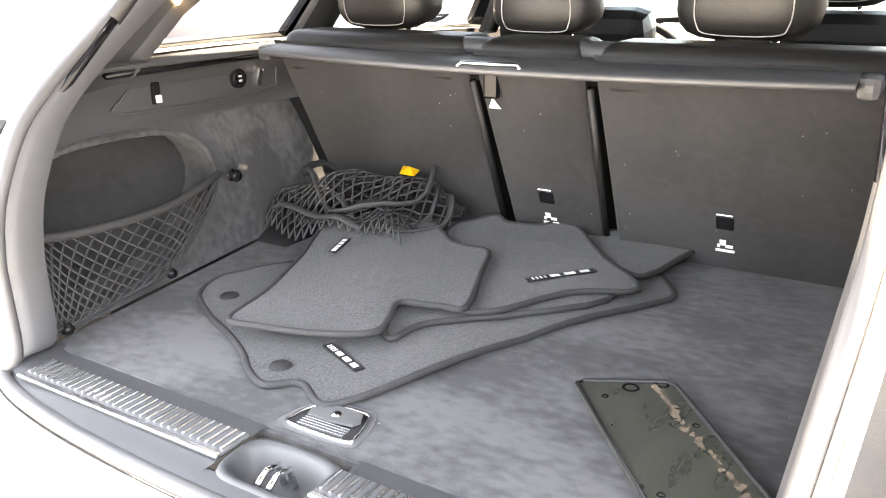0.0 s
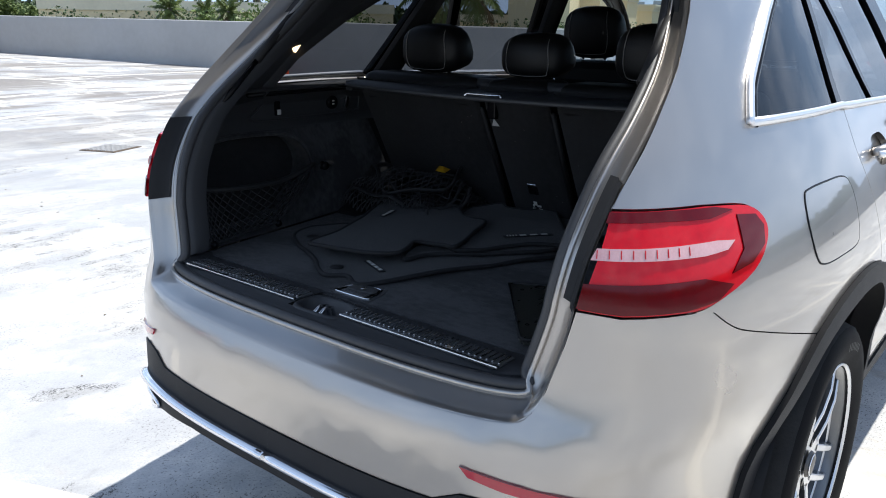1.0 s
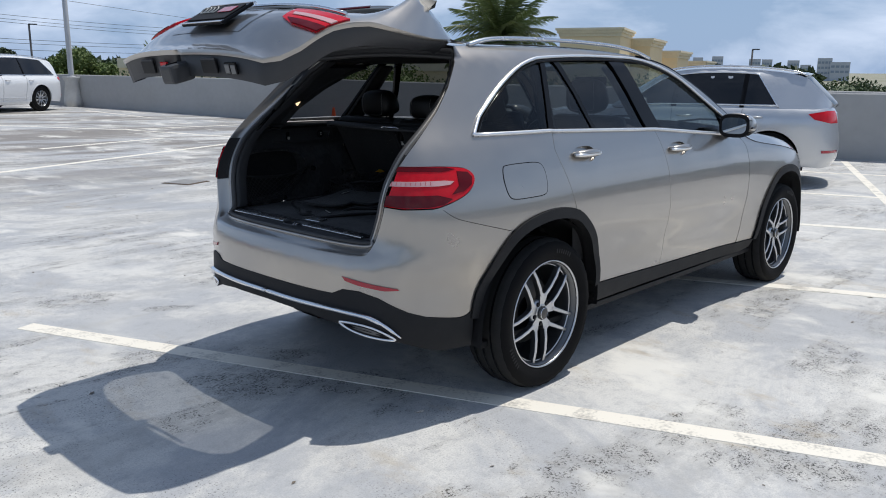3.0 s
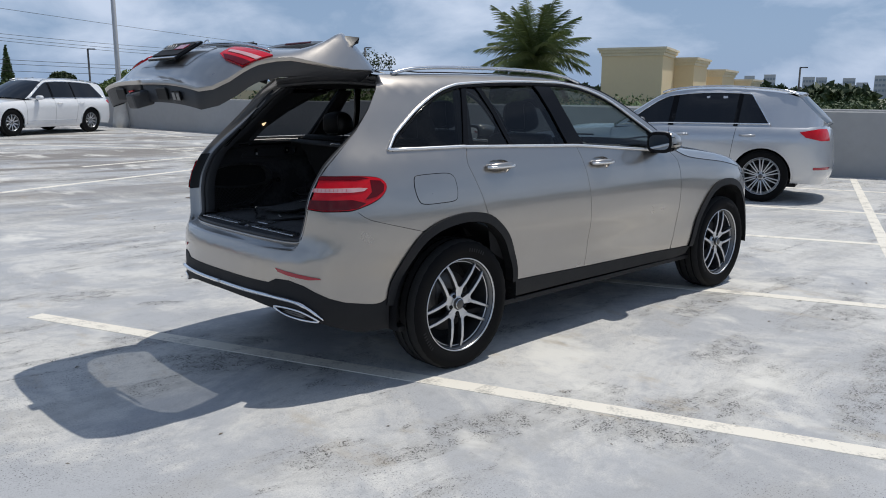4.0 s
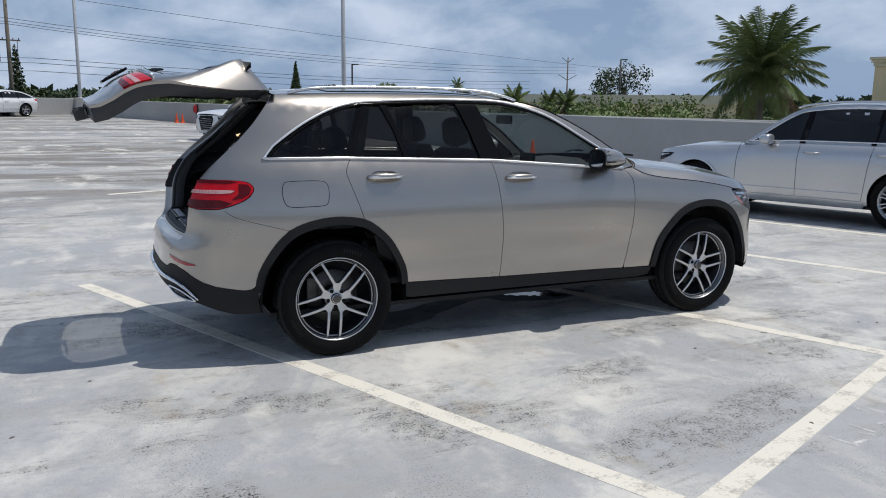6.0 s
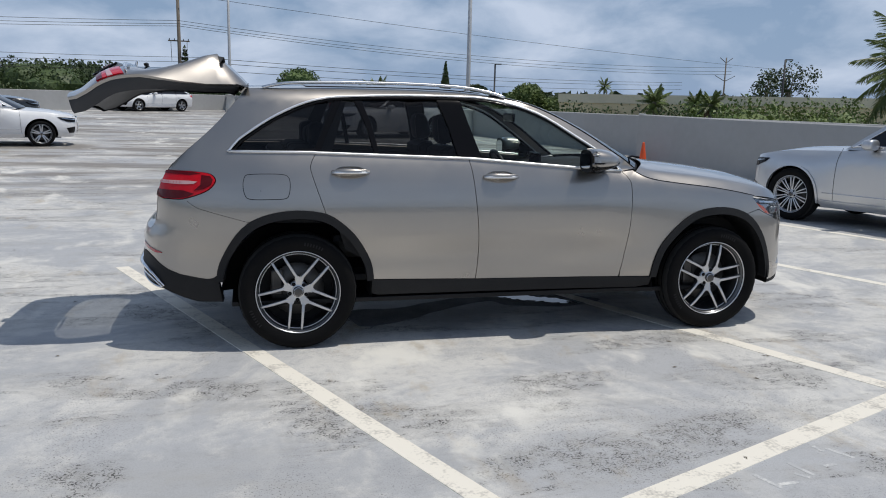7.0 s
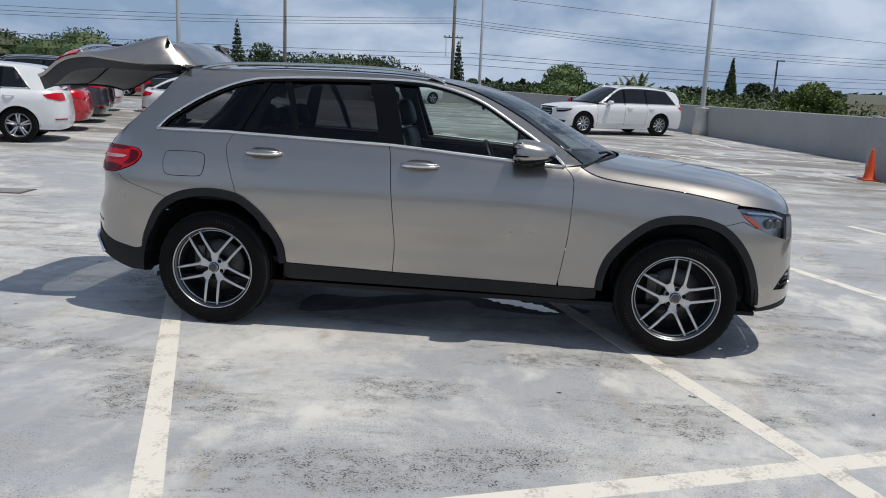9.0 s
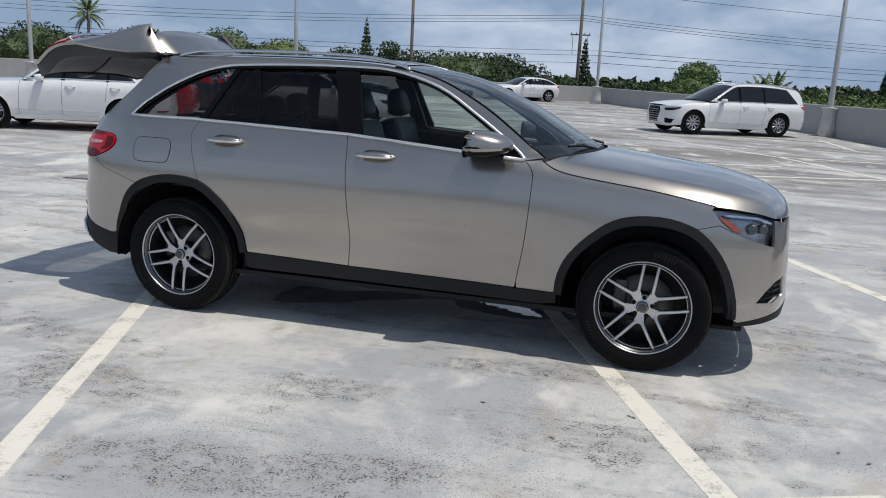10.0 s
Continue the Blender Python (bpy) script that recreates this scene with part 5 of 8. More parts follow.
# ---- surround of the boot opening ----
def build_opening():
    K, P = SKIN, M["paint"]
    # the edge of the body round the opening, from the roof down one side, along the bumper and up the other
    half = K.line(GATE_SEAM + GATE_SEAM_LOW + [("h", h, .728) for h in (.48, .36, .24, .12, .002)], 0, -1)
    edge = np.array(smooth_line(half, 4))
    edge = np.concatenate((edge, (edge * (1, -1, 1))[::-1][1:]))
    # the way inwards, and how far each stretch belongs to the bumper's ledge
    t = np.gradient(edge, axis=0)
    t[:, 0] = 0
    t /= np.linalg.norm(t, axis=1)[:, None]
    inward = np.stack((0 * t[:, 0], -t[:, 2], t[:, 1]), 1)
    w = np.hanning(13)
    inward = np.stack([np.convolve(np.pad(inward[:, k], 6, "edge"), w / w.sum(), "valid") for k in range(3)], 1)
    inward /= np.linalg.norm(inward, axis=1)[:, None]
    low = np.clip(inward[:, 2], 0, 1)[:, None] ** 1.5

    def ring(dx_side, dx_low, d_side, d_low, i0=0, i1=None):
        q = edge + inward * (d_side * (1 - low) + d_low * low) + np.array((1, 0, 0)) * (dx_side * (1 - low) + dx_low * low)
        return [tuple(p) for p in q[i0:i1]]

    sheet("opening_flange", [ring(*r) for r in ((-.001, -.001, 0, -.001), (.002, .003, .004, .004), (.012, .020, .013, .010), (.034, .050, .024, .021), (.039, .057, .050, .026), (.044, .063, .066, .035))], P, SUV, "body-coloured flange round the boot opening")
    for run in (lambda p: p[1] < 0, lambda p: p[1] > 0):
        idx = [i for i, p in enumerate(edge) if run(p) and .935 < p[2] < 1.15]
        i0, i1 = idx[0], idx[-1] + 1
        sheet("lamp_edge_cover", [ring(a, a, b, 0, i0, i1) for a, b in ((-.003, .003), (.002, .008), (.012, .017), (.030, .027), (.036, .046))], M["clad"], SUV, "grey plastic cover beside the tail lamp")
    tube("opening_seal", ring(.050, .074, .074, .041), .0125, M["seal"], SUV, 8, label="black rubber seal round the boot opening")
    tube("seal_lip", ring(.041, .058, .060, .031), .0062, P, SUV, 8)
    sheet("opening_trim", [ring(*r) for r in ((.054, .080, .080, .045), (.062, .092, .085, .052), (.076, .104, .090, .054), (.12, .112, .086, .050))], M["trim"], SUV, "charcoal trim inside the seal")
    top = [(-.285, k * .50, 1.585 + .02 * (1 - k * k)) for k in np.linspace(-1, 1, 15)]
    sheet("opening_header", [top, [(x + .01, y, z - .03) for x, y, z in top], [(x + .05, y * .98, z - .045) for x, y, z in top], [(x + .16, y * .97, z - .03) for x, y, z in top]], M["trim"], SUV)
    # flap added to stop sun leaking into the boot at the hinges
    sheet("hinge_cover", [[(x, v * wid, z + .028 * (1 - v * v)) for v in np.linspace(-1, 1, 15)] for x, z, wid in ((-.272, 1.600, .575), (-.30, 1.606, .575), (-.35, 1.622, .55))], M["trim"], SUV, "dark flap added to keep the sun out of the hinge gap")
    tube("header_seal", [(x + .02, y, z - .04) for x, y, z in top], .012, M["seal"], SUV, 8)
    # flat cover of the loading sill, between the seal and the boot floor
    ws = np.linspace(-1, 1, 29)

    def row(x_mid, x_end, z, wid):
        return [(x_mid + (x_end - x_mid) * abs(v) ** 2.5, v * wid, z + .010 * max(0, abs(v) - .93) / .07) for v in ws]

    sill = [row(-.862, -.80, .779, .540), row(-.835, -.79, .784, .538), row(-.735, -.735, .785, .545), row(-.712, -.712, .780, .54)]
    for k0, k1 in ((0, 13), (16, 29)):
        sheet("sill_cover", [r[k0:k1] for r in sill], M["trim"], SUV, "black plastic loading sill")
    sheet("sill_rear", [[p[:2] + (z,) for p in row(x, x, .78, .535)[12:17]] for x, z in ((-.866, .778), (-.840, .783), (-.832, .783))], M["trim"], SUV)
    for y0, y1 in ((.495, .078), (-.068, -.48)):
        tread = new("sill_tread")
        tread.parent = SUV
        tread["label"] = "ribbed aluminium sill tread"
        yc, ln = (y0 + y1) / 2, abs(y1 - y0)
        block("tread_plate", (.060, ln, .004), (-.786, yc, .787), M["tread"], tread, .0015)
        n = int(ln / .0135)
        for k in range(n):
            block("tread_rib", (.042, .0042, .0035), (-.779, y0 - (k + .5) * ln / n, .790), M["satin"], tread, .001)
            block("tread_groove", (.042, .003, .0008), (-.779, y0 - (k + .15) * ln / n, .7892), M["alloy"], tread, 0)
        block("tread_edge", (.010, ln, .006), (-.811, yc, .788), M["satin"], tread, .002)
    # latch striker in its well
    def loop(grow, z, rear=0.0):
        ol = smooth_line([(-.832 - grow - rear, .0), (-.828 - grow - rear, .050 + grow), (-.80, .066 + grow), (-.758 + grow, .058 + grow), (-.748 + grow, 0), (-.758 + grow, -.064 - grow), (-.80, -.072 - grow), (-.828 - grow - rear, -.058 - grow)], 4, True)
        return [(x, y, z) for x, y in ol + ol[:1]]
    sheet("striker_well", [loop(.012, .772), loop(.006, .786), loop(.0, .787), loop(-.006, .782), loop(-.012, .752), loop(-.03, .746), loop(-.06, .745)], M["trim"], SUV, "moulded well with a steel striker")
    for y in (.010, -.008):
        tube("striker_bar", [(-.822, y, .748), (-.815, y, .775), (-.800, y, .784), (-.778, y, .780), (-.772, y, .750)], .0045, M["chrome"], SUV, 8)


build_opening()


# ---- boot interior ----
def shaped(name, loops, fn, mat, parent, step=.06, rim=None, label=""):
    """A trim panel over a flat outline, bent into place by fn; rim is the way its holes are drawn inwards."""
    co, tris, runs = flat_mesh([densify(lp, step * .6) for lp in loops], step)
    V = [fn(*p) for p in co]
    F = list(tris)
    if rim is not None:
        for r in runs[1:]:
            b = len(V)
            V += [tuple(np.array(V[i]) + rim) for i in r]
            m = len(r)
            F += [(r[k], r[(k + 1) % m], b + (k + 1) % m, b + k) for k in range(m)]
    return obj(name, V, F, mat, parent, label, True)


def build_boot():
    car = SUV
    slab("boot_floor", [(-.728, .555), (.18, .68), (.20, .60), (.20, -.60), (.18, -.66), (-.728, -.545)], .762, .024, M["carpet"], car, "charcoal suede-like boot floor with brushed marks", .006)
    PZ = 1.063

    def inner_half(x, z):
        return float(SKIN.shell.at(SKIN.shell.u_of_x(x, z), z)[1]) - .03

    def wall(side):
        def fn(x, z):
            y0 = .555 + .145 * (x + .7)
            t = min(max((z - .79) / (PZ - .79), 0), 1)
            y = y0 * (1 - t ** 1.6) + .735 * t ** 1.6
            return (x, side * min(y, inner_half(x, z)), z)
        return fn

    pocket = smooth_line([(-.70, .815), (-.672, .95), (-.63, 1.015), (-.57, 1.045), (-.45, 1.055), (-.29, 1.045), (-.225, 1.0), (-.235, .93), (-.33, .86), (-.42, .822), (-.55, .812)], 3, True)
    lower = [(-.775, .79), (-.77, .95), (-.72, PZ), (.09, PZ), (.17, .79)]
    for side in (1, -1):
        if side > 0:
            shaped("boot_side_carpet", [lower, pocket], wall(1), M["carpet"], car, .05, np.array((0, .10, 0)), "charcoal side lining with a netted recess")
            # darker seat-back carpet puts the recess's shade into its colour
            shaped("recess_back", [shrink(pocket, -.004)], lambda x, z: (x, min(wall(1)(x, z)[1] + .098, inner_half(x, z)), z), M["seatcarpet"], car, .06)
            tube("recess_edge", [wall(1)(x, z)[:1] + (wall(1)(x, z)[1] + .004, z) for x, z in pocket], .007, M["carpet"], car, 8, True, "rolled edge of the side recess")
        else:
            shaped("boot_side_carpet", [lower], wall(-1), M["carpet"], car, .06)
        # plastic upper trim with a ledge and the sill under the window
        rows = []
        for y, z in ((.735, PZ), (.742, PZ + .01), (.734, 1.13), (.706, 1.180), (.662, 1.189), (.659, 1.196), (.745, 1.199), (.775, 1.20)):
            rows.append([(x + (0 if z < 1.19 else .02), side * min(y, inner_half(x, z)), z) for x in np.linspace(-.70 + (z - PZ) * .9, .16, 12)])
        sheet("boot_side_trim", rows, M["trim"], car, "charcoal plastic side trim")
        SKIN.panel("d_post_lining", [(-.66, 1.185), (-.52, 1.30), (-.40, 1.43), (-.30, 1.555), (.12, 1.555), (.0, 1.50), (-.145, 1.425), (-.31, 1.315), (-.41, 1.205)], M["trim"], car, side, off=-.045, gap=0, rim=.03)
        SKIN.panel("cantrail_lining", [(-.28, 1.56), (.2, 1.552), (1.0, 1.575), (1.3, 1.565), (1.3, 1.60), (-.28, 1.60)], M["lining"], car, side, off=-.03, gap=0, rim=0, step=.1)
        SKIN.panel("b_post_lining", [(.94, 1.565), (1.06, 1.565), (1.15, 1.19), (1.05, 1.19)], M["lining"], car, side, off=-.05, gap=0, rim=.02)
        SKIN.panel("c_post_lining", [(.24, 1.55), (.33, 1.55), (.22, 1.22), (.10, 1.22)], M["lining"], car, side, off=-.04, gap=0, rim=.02)
    # inlay with bag hook and power socket, cover track
    inlay = smooth_line([(-.405, 1.098), (-.39, 1.125), (-.345, 1.152), (-.2, 1.158), (.02, 1.162), (.042, 1.15), (.04, 1.115), (.02, 1.098), (-.2, 1.094)], 3, True)
    shaped("inlay", [inlay], lambda x, z: (x, .728, z), M["trim"], car, .05)
    tube("inlay_edge", [(x, .729, z) for x, z in inlay], .004, M["trim"], car, 6, True)
    bh = block("bag_hook", (.016, .012, .044), (-.316, .722, 1.128), M["gloss"], car, .003, "folding bag hook")
    block("bag_hook_blade", (.013, .006, .016), (-.316, .714, 1.117), M["label"], bh, .002)
    so = lathe("power_socket", [(.0, -.006), (.012, -.006), (.017, -.010), (.021, -.006), (.022, .004)], M["gloss"], car, 24, "y", (-.086, .724, 1.132), "round twelve-volt socket cap")
    for k in (-1, 1):
        block("socket_mark", (.009, .002, .004), (-.086, .7165, 1.132 + k * .005), M["label"], so, .0005)
    block("inlay_switch", (.014, .012, .04), (-.02, .724, 1.128), M["satin"], car, .004, turn=Matrix.Rotation(radians(20), 4, "Y"))
    tube("cover_track", [(-.45, .690, 1.178), (-.3, .687, 1.180), (.02, .683, 1.183)], .008, M["gloss"], car, 8)
    lathe("recess_knob", [(0, -.016), (.010, -.016), (.014, -.010), (.010, 0), (.014, .004)], M["gloss"], car, 16, "y", (-.215, .632, .948), "net hook")
    block("courtesy_lamp", (.05, .012, .022), (-.285, .655, 1.322), M["lamp_on"], car, .004, "lit boot lamp", Matrix.Rotation(radians(-48), 4, "Y"))
    # net over the recess
    net = new("side_net")
    net.parent = car
    net["label"] = "black elastic net stretched over the side recess"
    def wy(x, z):
        return wall(1)(x, z)[1] - .006
    top = smooth_line([(-.688, .957), (-.66, .938), (-.54, .925), (-.375, .923), (-.225, .950)], 4)
    low = smooth_line([(-.715, .806), (-.66, .803), (-.57, .806), (-.45, .812), (-.40, .83)], 4)
    tube("net_border", [(x, wy(x, z), z) for x, z in top], .008, M["netcord"], net, 8)
    tube("net_border", [(x, wy(x, z), z) for x, z in [top[-1]] + [(-.30, .90), (-.37, .86), (-.405, .835)]], .0035, M["netcord"], net, 6)
    tube("net_border", [(x, wy(x, z), z) for x, z in low], .0035, M["netcord"], net, 6)
    n = 17
    P0 = lambda t: np.array([np.interp(t, np.linspace(0, 1, len(top)), [q[k] for q in top]) for k in (0, 1)])
    P1 = lambda t: np.array([np.interp(t, np.linspace(0, 1, len(low)), [q[k] for q in low]) for k in (0, 1)])
    for k in range(-6, n):
        for sgn in (1, -1):
            pts = []
            for v in np.linspace(0, 1, 9):
                t = (k + sgn * v * 6 + (0 if sgn > 0 else 6)) / n
                if 0 <= t <= 1:
                    x, z = P0(t) * (1 - v) + P1(t) * v
                    sag = .014 * math.sin(math.pi * v)
                    pts.append((x, wy(x, z) - sag * .4, z - sag * .5))
            if len(pts) > 2:
                tube("net_strand", pts, .0018, M["netcord"], net, 5)
    for x, z in ((-.69, .80), (-.44, .808)):
        lathe("net_stud", [(0, -.01), (.008, -.008), (.011, 0)], M["gloss"], net, 12, "y", (x, wy(x, z), z))
    # rear seat backs, seen from behind
    def seat_x(z):
        return .162 - (z - .829) * .53
    for name, y0, y1 in (("seat_back", .66, .182), ("seat_back", .160, -.062), ("seat_back", -.086, -.62)):
        ys = (y0, y0 - .012, (y0 + y1) / 2, y1 + .012, y1)
        dep = (.022, .0, -.004, .0, .022)
        rows = [[(seat_x(z) + d, y, z) for y, d in zip(ys, dep)] for z in (.775, .80, .95, 1.1, 1.19, 1.215)]
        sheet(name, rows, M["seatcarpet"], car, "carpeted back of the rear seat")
        yc = (y0 + y1) / 2
        bm = bmesh.new()
        box(bm, (.16, abs(y0 - y1), .10), (seat_x(1.2) + .10, yc, 1.185), .042, 6)
        part("seat_bolster", bm, M["leather"], car, "black leather shoulder of the rear seat", True)
        block("seat_squab", (.13, abs(y0 - y1) - .01, .62), (.245, yc, .90), M["leather"], car, .04, turn=Matrix.Rotation(radians(-27), 4, "Y"))
    # black tubes stand in for the shade in the gaps between seat backs
    for y in (.172, -.074):
        tube("belt_slot", [(seat_x(.80) + .012, y + .012, .80), (seat_x(1.15) + .012, y, 1.15)], .008, M["black"], car, 6)
    for y in (.41, .055, -.315):
        tether = new("tether_anchor")
        tether.parent = car
        tether["label"] = "tether anchor with white pictogram"
        z = .908
        block("anchor_slot", (.012, .034, .030), (seat_x(z - .01) - .001, y, z - .010), M["gloss"], tether, .004, turn=Matrix.Rotation(radians(-28), 4, "Y"))
        block("anchor_bar", (.006, .030, .004), (seat_x(z + .008) - .006, y, z + .008), M["chrome"], tether, .001)
        if y < .3:
            zz = .845
            for dy, dz, sy, sz in ((.004, .006, .012, .014), (-.008, -.002, .014, .007), (.012, -.002, .005, .008), (0, -.013, .036, .006)):
                block("anchor_mark", (.002, sy, sz), (seat_x(zz + dz) - .0065, y + dy, zz + dz), M["label"], tether, .0005, turn=Matrix.Rotation(radians(-28), 4, "Y"))
    bm = bmesh.new()
    zz, yy = 1.108, .126
    tri = [bm.verts.new((seat_x(zz + b) - .007, yy + a, zz + b)) for a, b in ((.014, -.011), (-.014, -.011), (0, .012))]
    bm.faces.new(tri)
    part("warning_mark", bm, M["label"], car, "white warning triangle")
    block("seat_latch", (.02, .030, .06), (seat_x(1.15) - .002, .122, 1.15), M["gloss"], car, .005)
    # roller cover, drawn in
    def cover(w):
        return -.125 - .035 * (1 - w * w)
    ws = np.linspace(-1, 1, 25)
    rows = []
    for dx, z in ((.016, 1.183), (.004, 1.184), (-.004, 1.190), (.002, 1.197), (.05, 1.202), (.13, 1.206), (.21, 1.212)):
        rows.append([(cover(w) * (1 if dx < .06 else .35) + dx * (1 if dx < .06 else .8), .05 + w * .565, z + .006 * (w * w)) for w in ws])
    sheet("roller_cover", rows, M["trim"], car, "black load cover with a grip")
    tube("cover_grip", [(-.157, .115, 1.196), (-.150, .11, 1.203), (-.147, .0, 1.203), (-.154, -.005, 1.196)], .004, M["satin"], car, 6)
    tube("cover_roller", [(.03, .61, 1.212), (.03, -.52, 1.212)], .030, M["trim"], car, 12, flat=.7)
    for y in (.625, -.53):
        block("cover_end", (.09, .035, .034), (-.06, y, 1.192), M["trim"], car, .012)


def headrest(x, y, z, w, h, d, tilt=-12):
    hr = new("headrest")
    hr.parent = SUV
    hr["label"] = "black leather headrest with pale stitching"
    bm = bmesh.new()
    bmesh.ops.create_cube(bm, size=1)
    bmesh.ops.subdivide_edges(bm, edges=bm.edges[:], cuts=5, use_grid_fill=True)
    for v in bm.verts:
        c = v.co * 2
        q = Vector((c.x, c.y, c.z))
        m = (abs(q.x) ** 3.2 + abs(q.y) ** 3.2 + abs(q.z) ** 3.2) ** (1 / 3.2)
        n = max(abs(q.x), abs(q.y), abs(q.z))
        q = q * (n / max(m, .01))
        v.co = (q.x * d / 2 * (1 - .18 * q.z), q.y * w / 2 * (1 - .06 * q.z), q.z * h / 2)
    t = Matrix.Translation((x, y, z)) @ Matrix.Rotation(radians(tilt), 4, "Y")
    bmesh.ops.transform(bm, matrix=t, verts=bm.verts)
    part("cushion", bm, M["leather"], hr, smooth=True)
    ring = smooth_line([(-.30, .44), (-.33, .0), (-.31, -.26), (-.22, -.36), (.22, -.36), (.31, -.26), (.33, .0), (.30, .44)], 4)
    tube("stitching", [t @ Vector((-d / 2 * (1 - .36 * b) * (1 - .9 * abs(2 * a) ** 3.2 - .9 * abs(2 * b) ** 3.2 if 1 - .9 * abs(2 * a) ** 3.2 - .9 * abs(2 * b) ** 3.2 > 0 else 0) ** (1 / 3.2) - .001, a * w, b * h)) for a, b in ring], .0013, M["stitch"], hr, 5)
    for dy in (-.05, .05):
        tube("headrest_post", [(x + .01, y + dy, z - h / 2 - .05), (x + .005, y + dy, z - h / 2 + .02)], .007, M["chrome"], hr, 8)
        lathe("post_sleeve", [(0, 0), (.018, 0), (.02, -.012)], M["gloss"], hr, 14, "z", (x + .01, y + dy, z - h / 2 - .012))


def build_cabin():
    car = SUV
    for y, h in ((.482, .150), (.088, .128), (-.305, .158)):
        headrest(.165, y, 1.235 + h / 2, .25 if y != .088 else .225, h, .13)
    for y in (.37, -.37):
        block("front_seat_back", (.14, .50, .66), (1.10, y, .93), M["leather"], car, .055, "black leather front seat", Matrix.Rotation(radians(-16), 4, "Y"))
        block("front_seat_cushion", (.52, .50, .16), (1.36, y, .60), M["leather"], car, .05)
        headrest(1.02, y, 1.36, .26, .20, .12)
    block("rear_bench", (.50, 1.26, .17), (.48, 0, .60), M["leather"], car, .05)
    block("cabin_floor", (1.9, 1.5, .04), (1.25, 0, .42), M["lining"], car, .01)
    rows = []
    for x, z in ((1.86, .70), (1.84, .95), (1.90, 1.05), (2.05, 1.085), (2.30, 1.10), (2.42, 1.09)):
        rows.append([(x + .05 * (1 - w * w), w * .74, z + (.03 if .2 < w < .75 and z > .9 else 0)) for w in np.linspace(-1, 1, 17)])
    sheet("dashboard", rows, M["dash"], car)
    block("centre_screen", (.015, .22, .13), (1.84, 0, 1.12), M["gloss"], car, .006)
    block("instrument_panel", (.02, .28, .09), (1.86, .37, 1.02), M["gloss"], car, .01)
    m = Matrix.Translation((1.70, .37, 1.00)) @ Matrix.Rotation(radians(-24), 4, "Y")
    wheel = tube("steering_wheel", [m @ Vector((0, .185 * math.cos(a), .185 * math.sin(a))) for a in np.linspace(0, 2 * math.pi, 40)[:-1]], .016, M["leather"], car, 10, True, "black leather steering wheel")
    for a in (0, math.pi, -math.pi / 2):
        tube("wheel_spoke", [m @ Vector((.02, .03 * math.cos(a), .03 * math.sin(a))), m @ Vector((0, .175 * math.cos(a), .175 * math.sin(a)))], .014, M["satin"], wheel, 8)
    lathe("wheel_boss", [(0, .02), (.06, .016), (.075, -.01)], M["dash"], wheel, 24, "z").matrix_local = m @ Matrix.Rotation(radians(-90), 4, "Y")
    block("inner_mirror", (.02, .24, .065), (1.62, 0, 1.44), M["gloss"], car, .012)


build_boot()
build_cabin()


# ---- things lying in the boot ----
def floor_mat(outline, z, label, lift=0.0, marks=(), n=4, fold=None):
    mat = empty("floor_mat", label, "floor mat", group="loose floor mats")
    ol = smooth_line(outline, n, True) if n > 1 else list(outline)
    ln = densify(ol, .025)
    cx, cy = np.mean([p[0] for p in ol]), np.mean([p[1] for p in ol])

    def zz(x, y):
        w = .006 * math.sin(9 * x + 4 * y) + .004 * math.sin(17 * y - 5 * x)
        return z + abs(w) * .8 + (lift(x, y) if callable(lift) else lift)
    co, tris, runs = flat_mesh([ln], .035)
    V = [(x, y, zz(x, y)) for x, y in co]
    F = []
    for t in tris:
        a, b, c = (Vector(V[i]) for i in t)
        F.append(t if (b - a).cross(c - a).z > 0 else t[::-1])
    r = runs[0]
    b0 = len(V)
    V += [(V[i][0], V[i][1], V[i][2] - .007) for i in r]
    m = len(r)
    F += [(r[k], r[(k + 1) % m], b0 + (k + 1) % m, b0 + k) for k in range(m)]
    F.append(tuple(b0 + k for k in range(m)))
    obj("carpet_sheet", V, F, M["matpile"], mat, smooth=False)
    tube("binding", [(x, y, zz(x, y) - .003) for x, y in ln], .0058, M["binding"], mat, 8, True)
    for kind, x, y, turn, L in marks:
        if kind == "stud":
            lathe("fixing_stud", [(0, .003), (.014, .003), (.0175, 0)], M["clad"], mat, 24, "z", (x, y, zz(x, y) + .001))
        else:
            back = block("badge", (L, .017, .002), (x, y, zz(x, y) + .002), M["black"], mat, .0005, "small badge with plain silver bars")
            back.matrix_local = Matrix.Translation((x, y, zz(x, y) + .003)) @ Matrix.Rotation(radians(turn), 4, "Z") @ Matrix.Translation((-x, -y, -zz(x, y) - .002))
            for k, (o, wdt) in enumerate(((-.42, .02), (-.36, .02), (-.30, .02), (-.24, .02), (-.10, .13), (.12, .15), (.34, .13))):
                bar = block("badge_bar", (wdt * L, .009, .001), (0, 0, 0), M["label"], mat, 0)
                bar.matrix_local = Matrix.Translation((x, y, zz(x, y) + .0045)) @ Matrix.Rotation(radians(turn), 4, "Z") @ Matrix.Translation((o * L, 0, 0))
    return mat


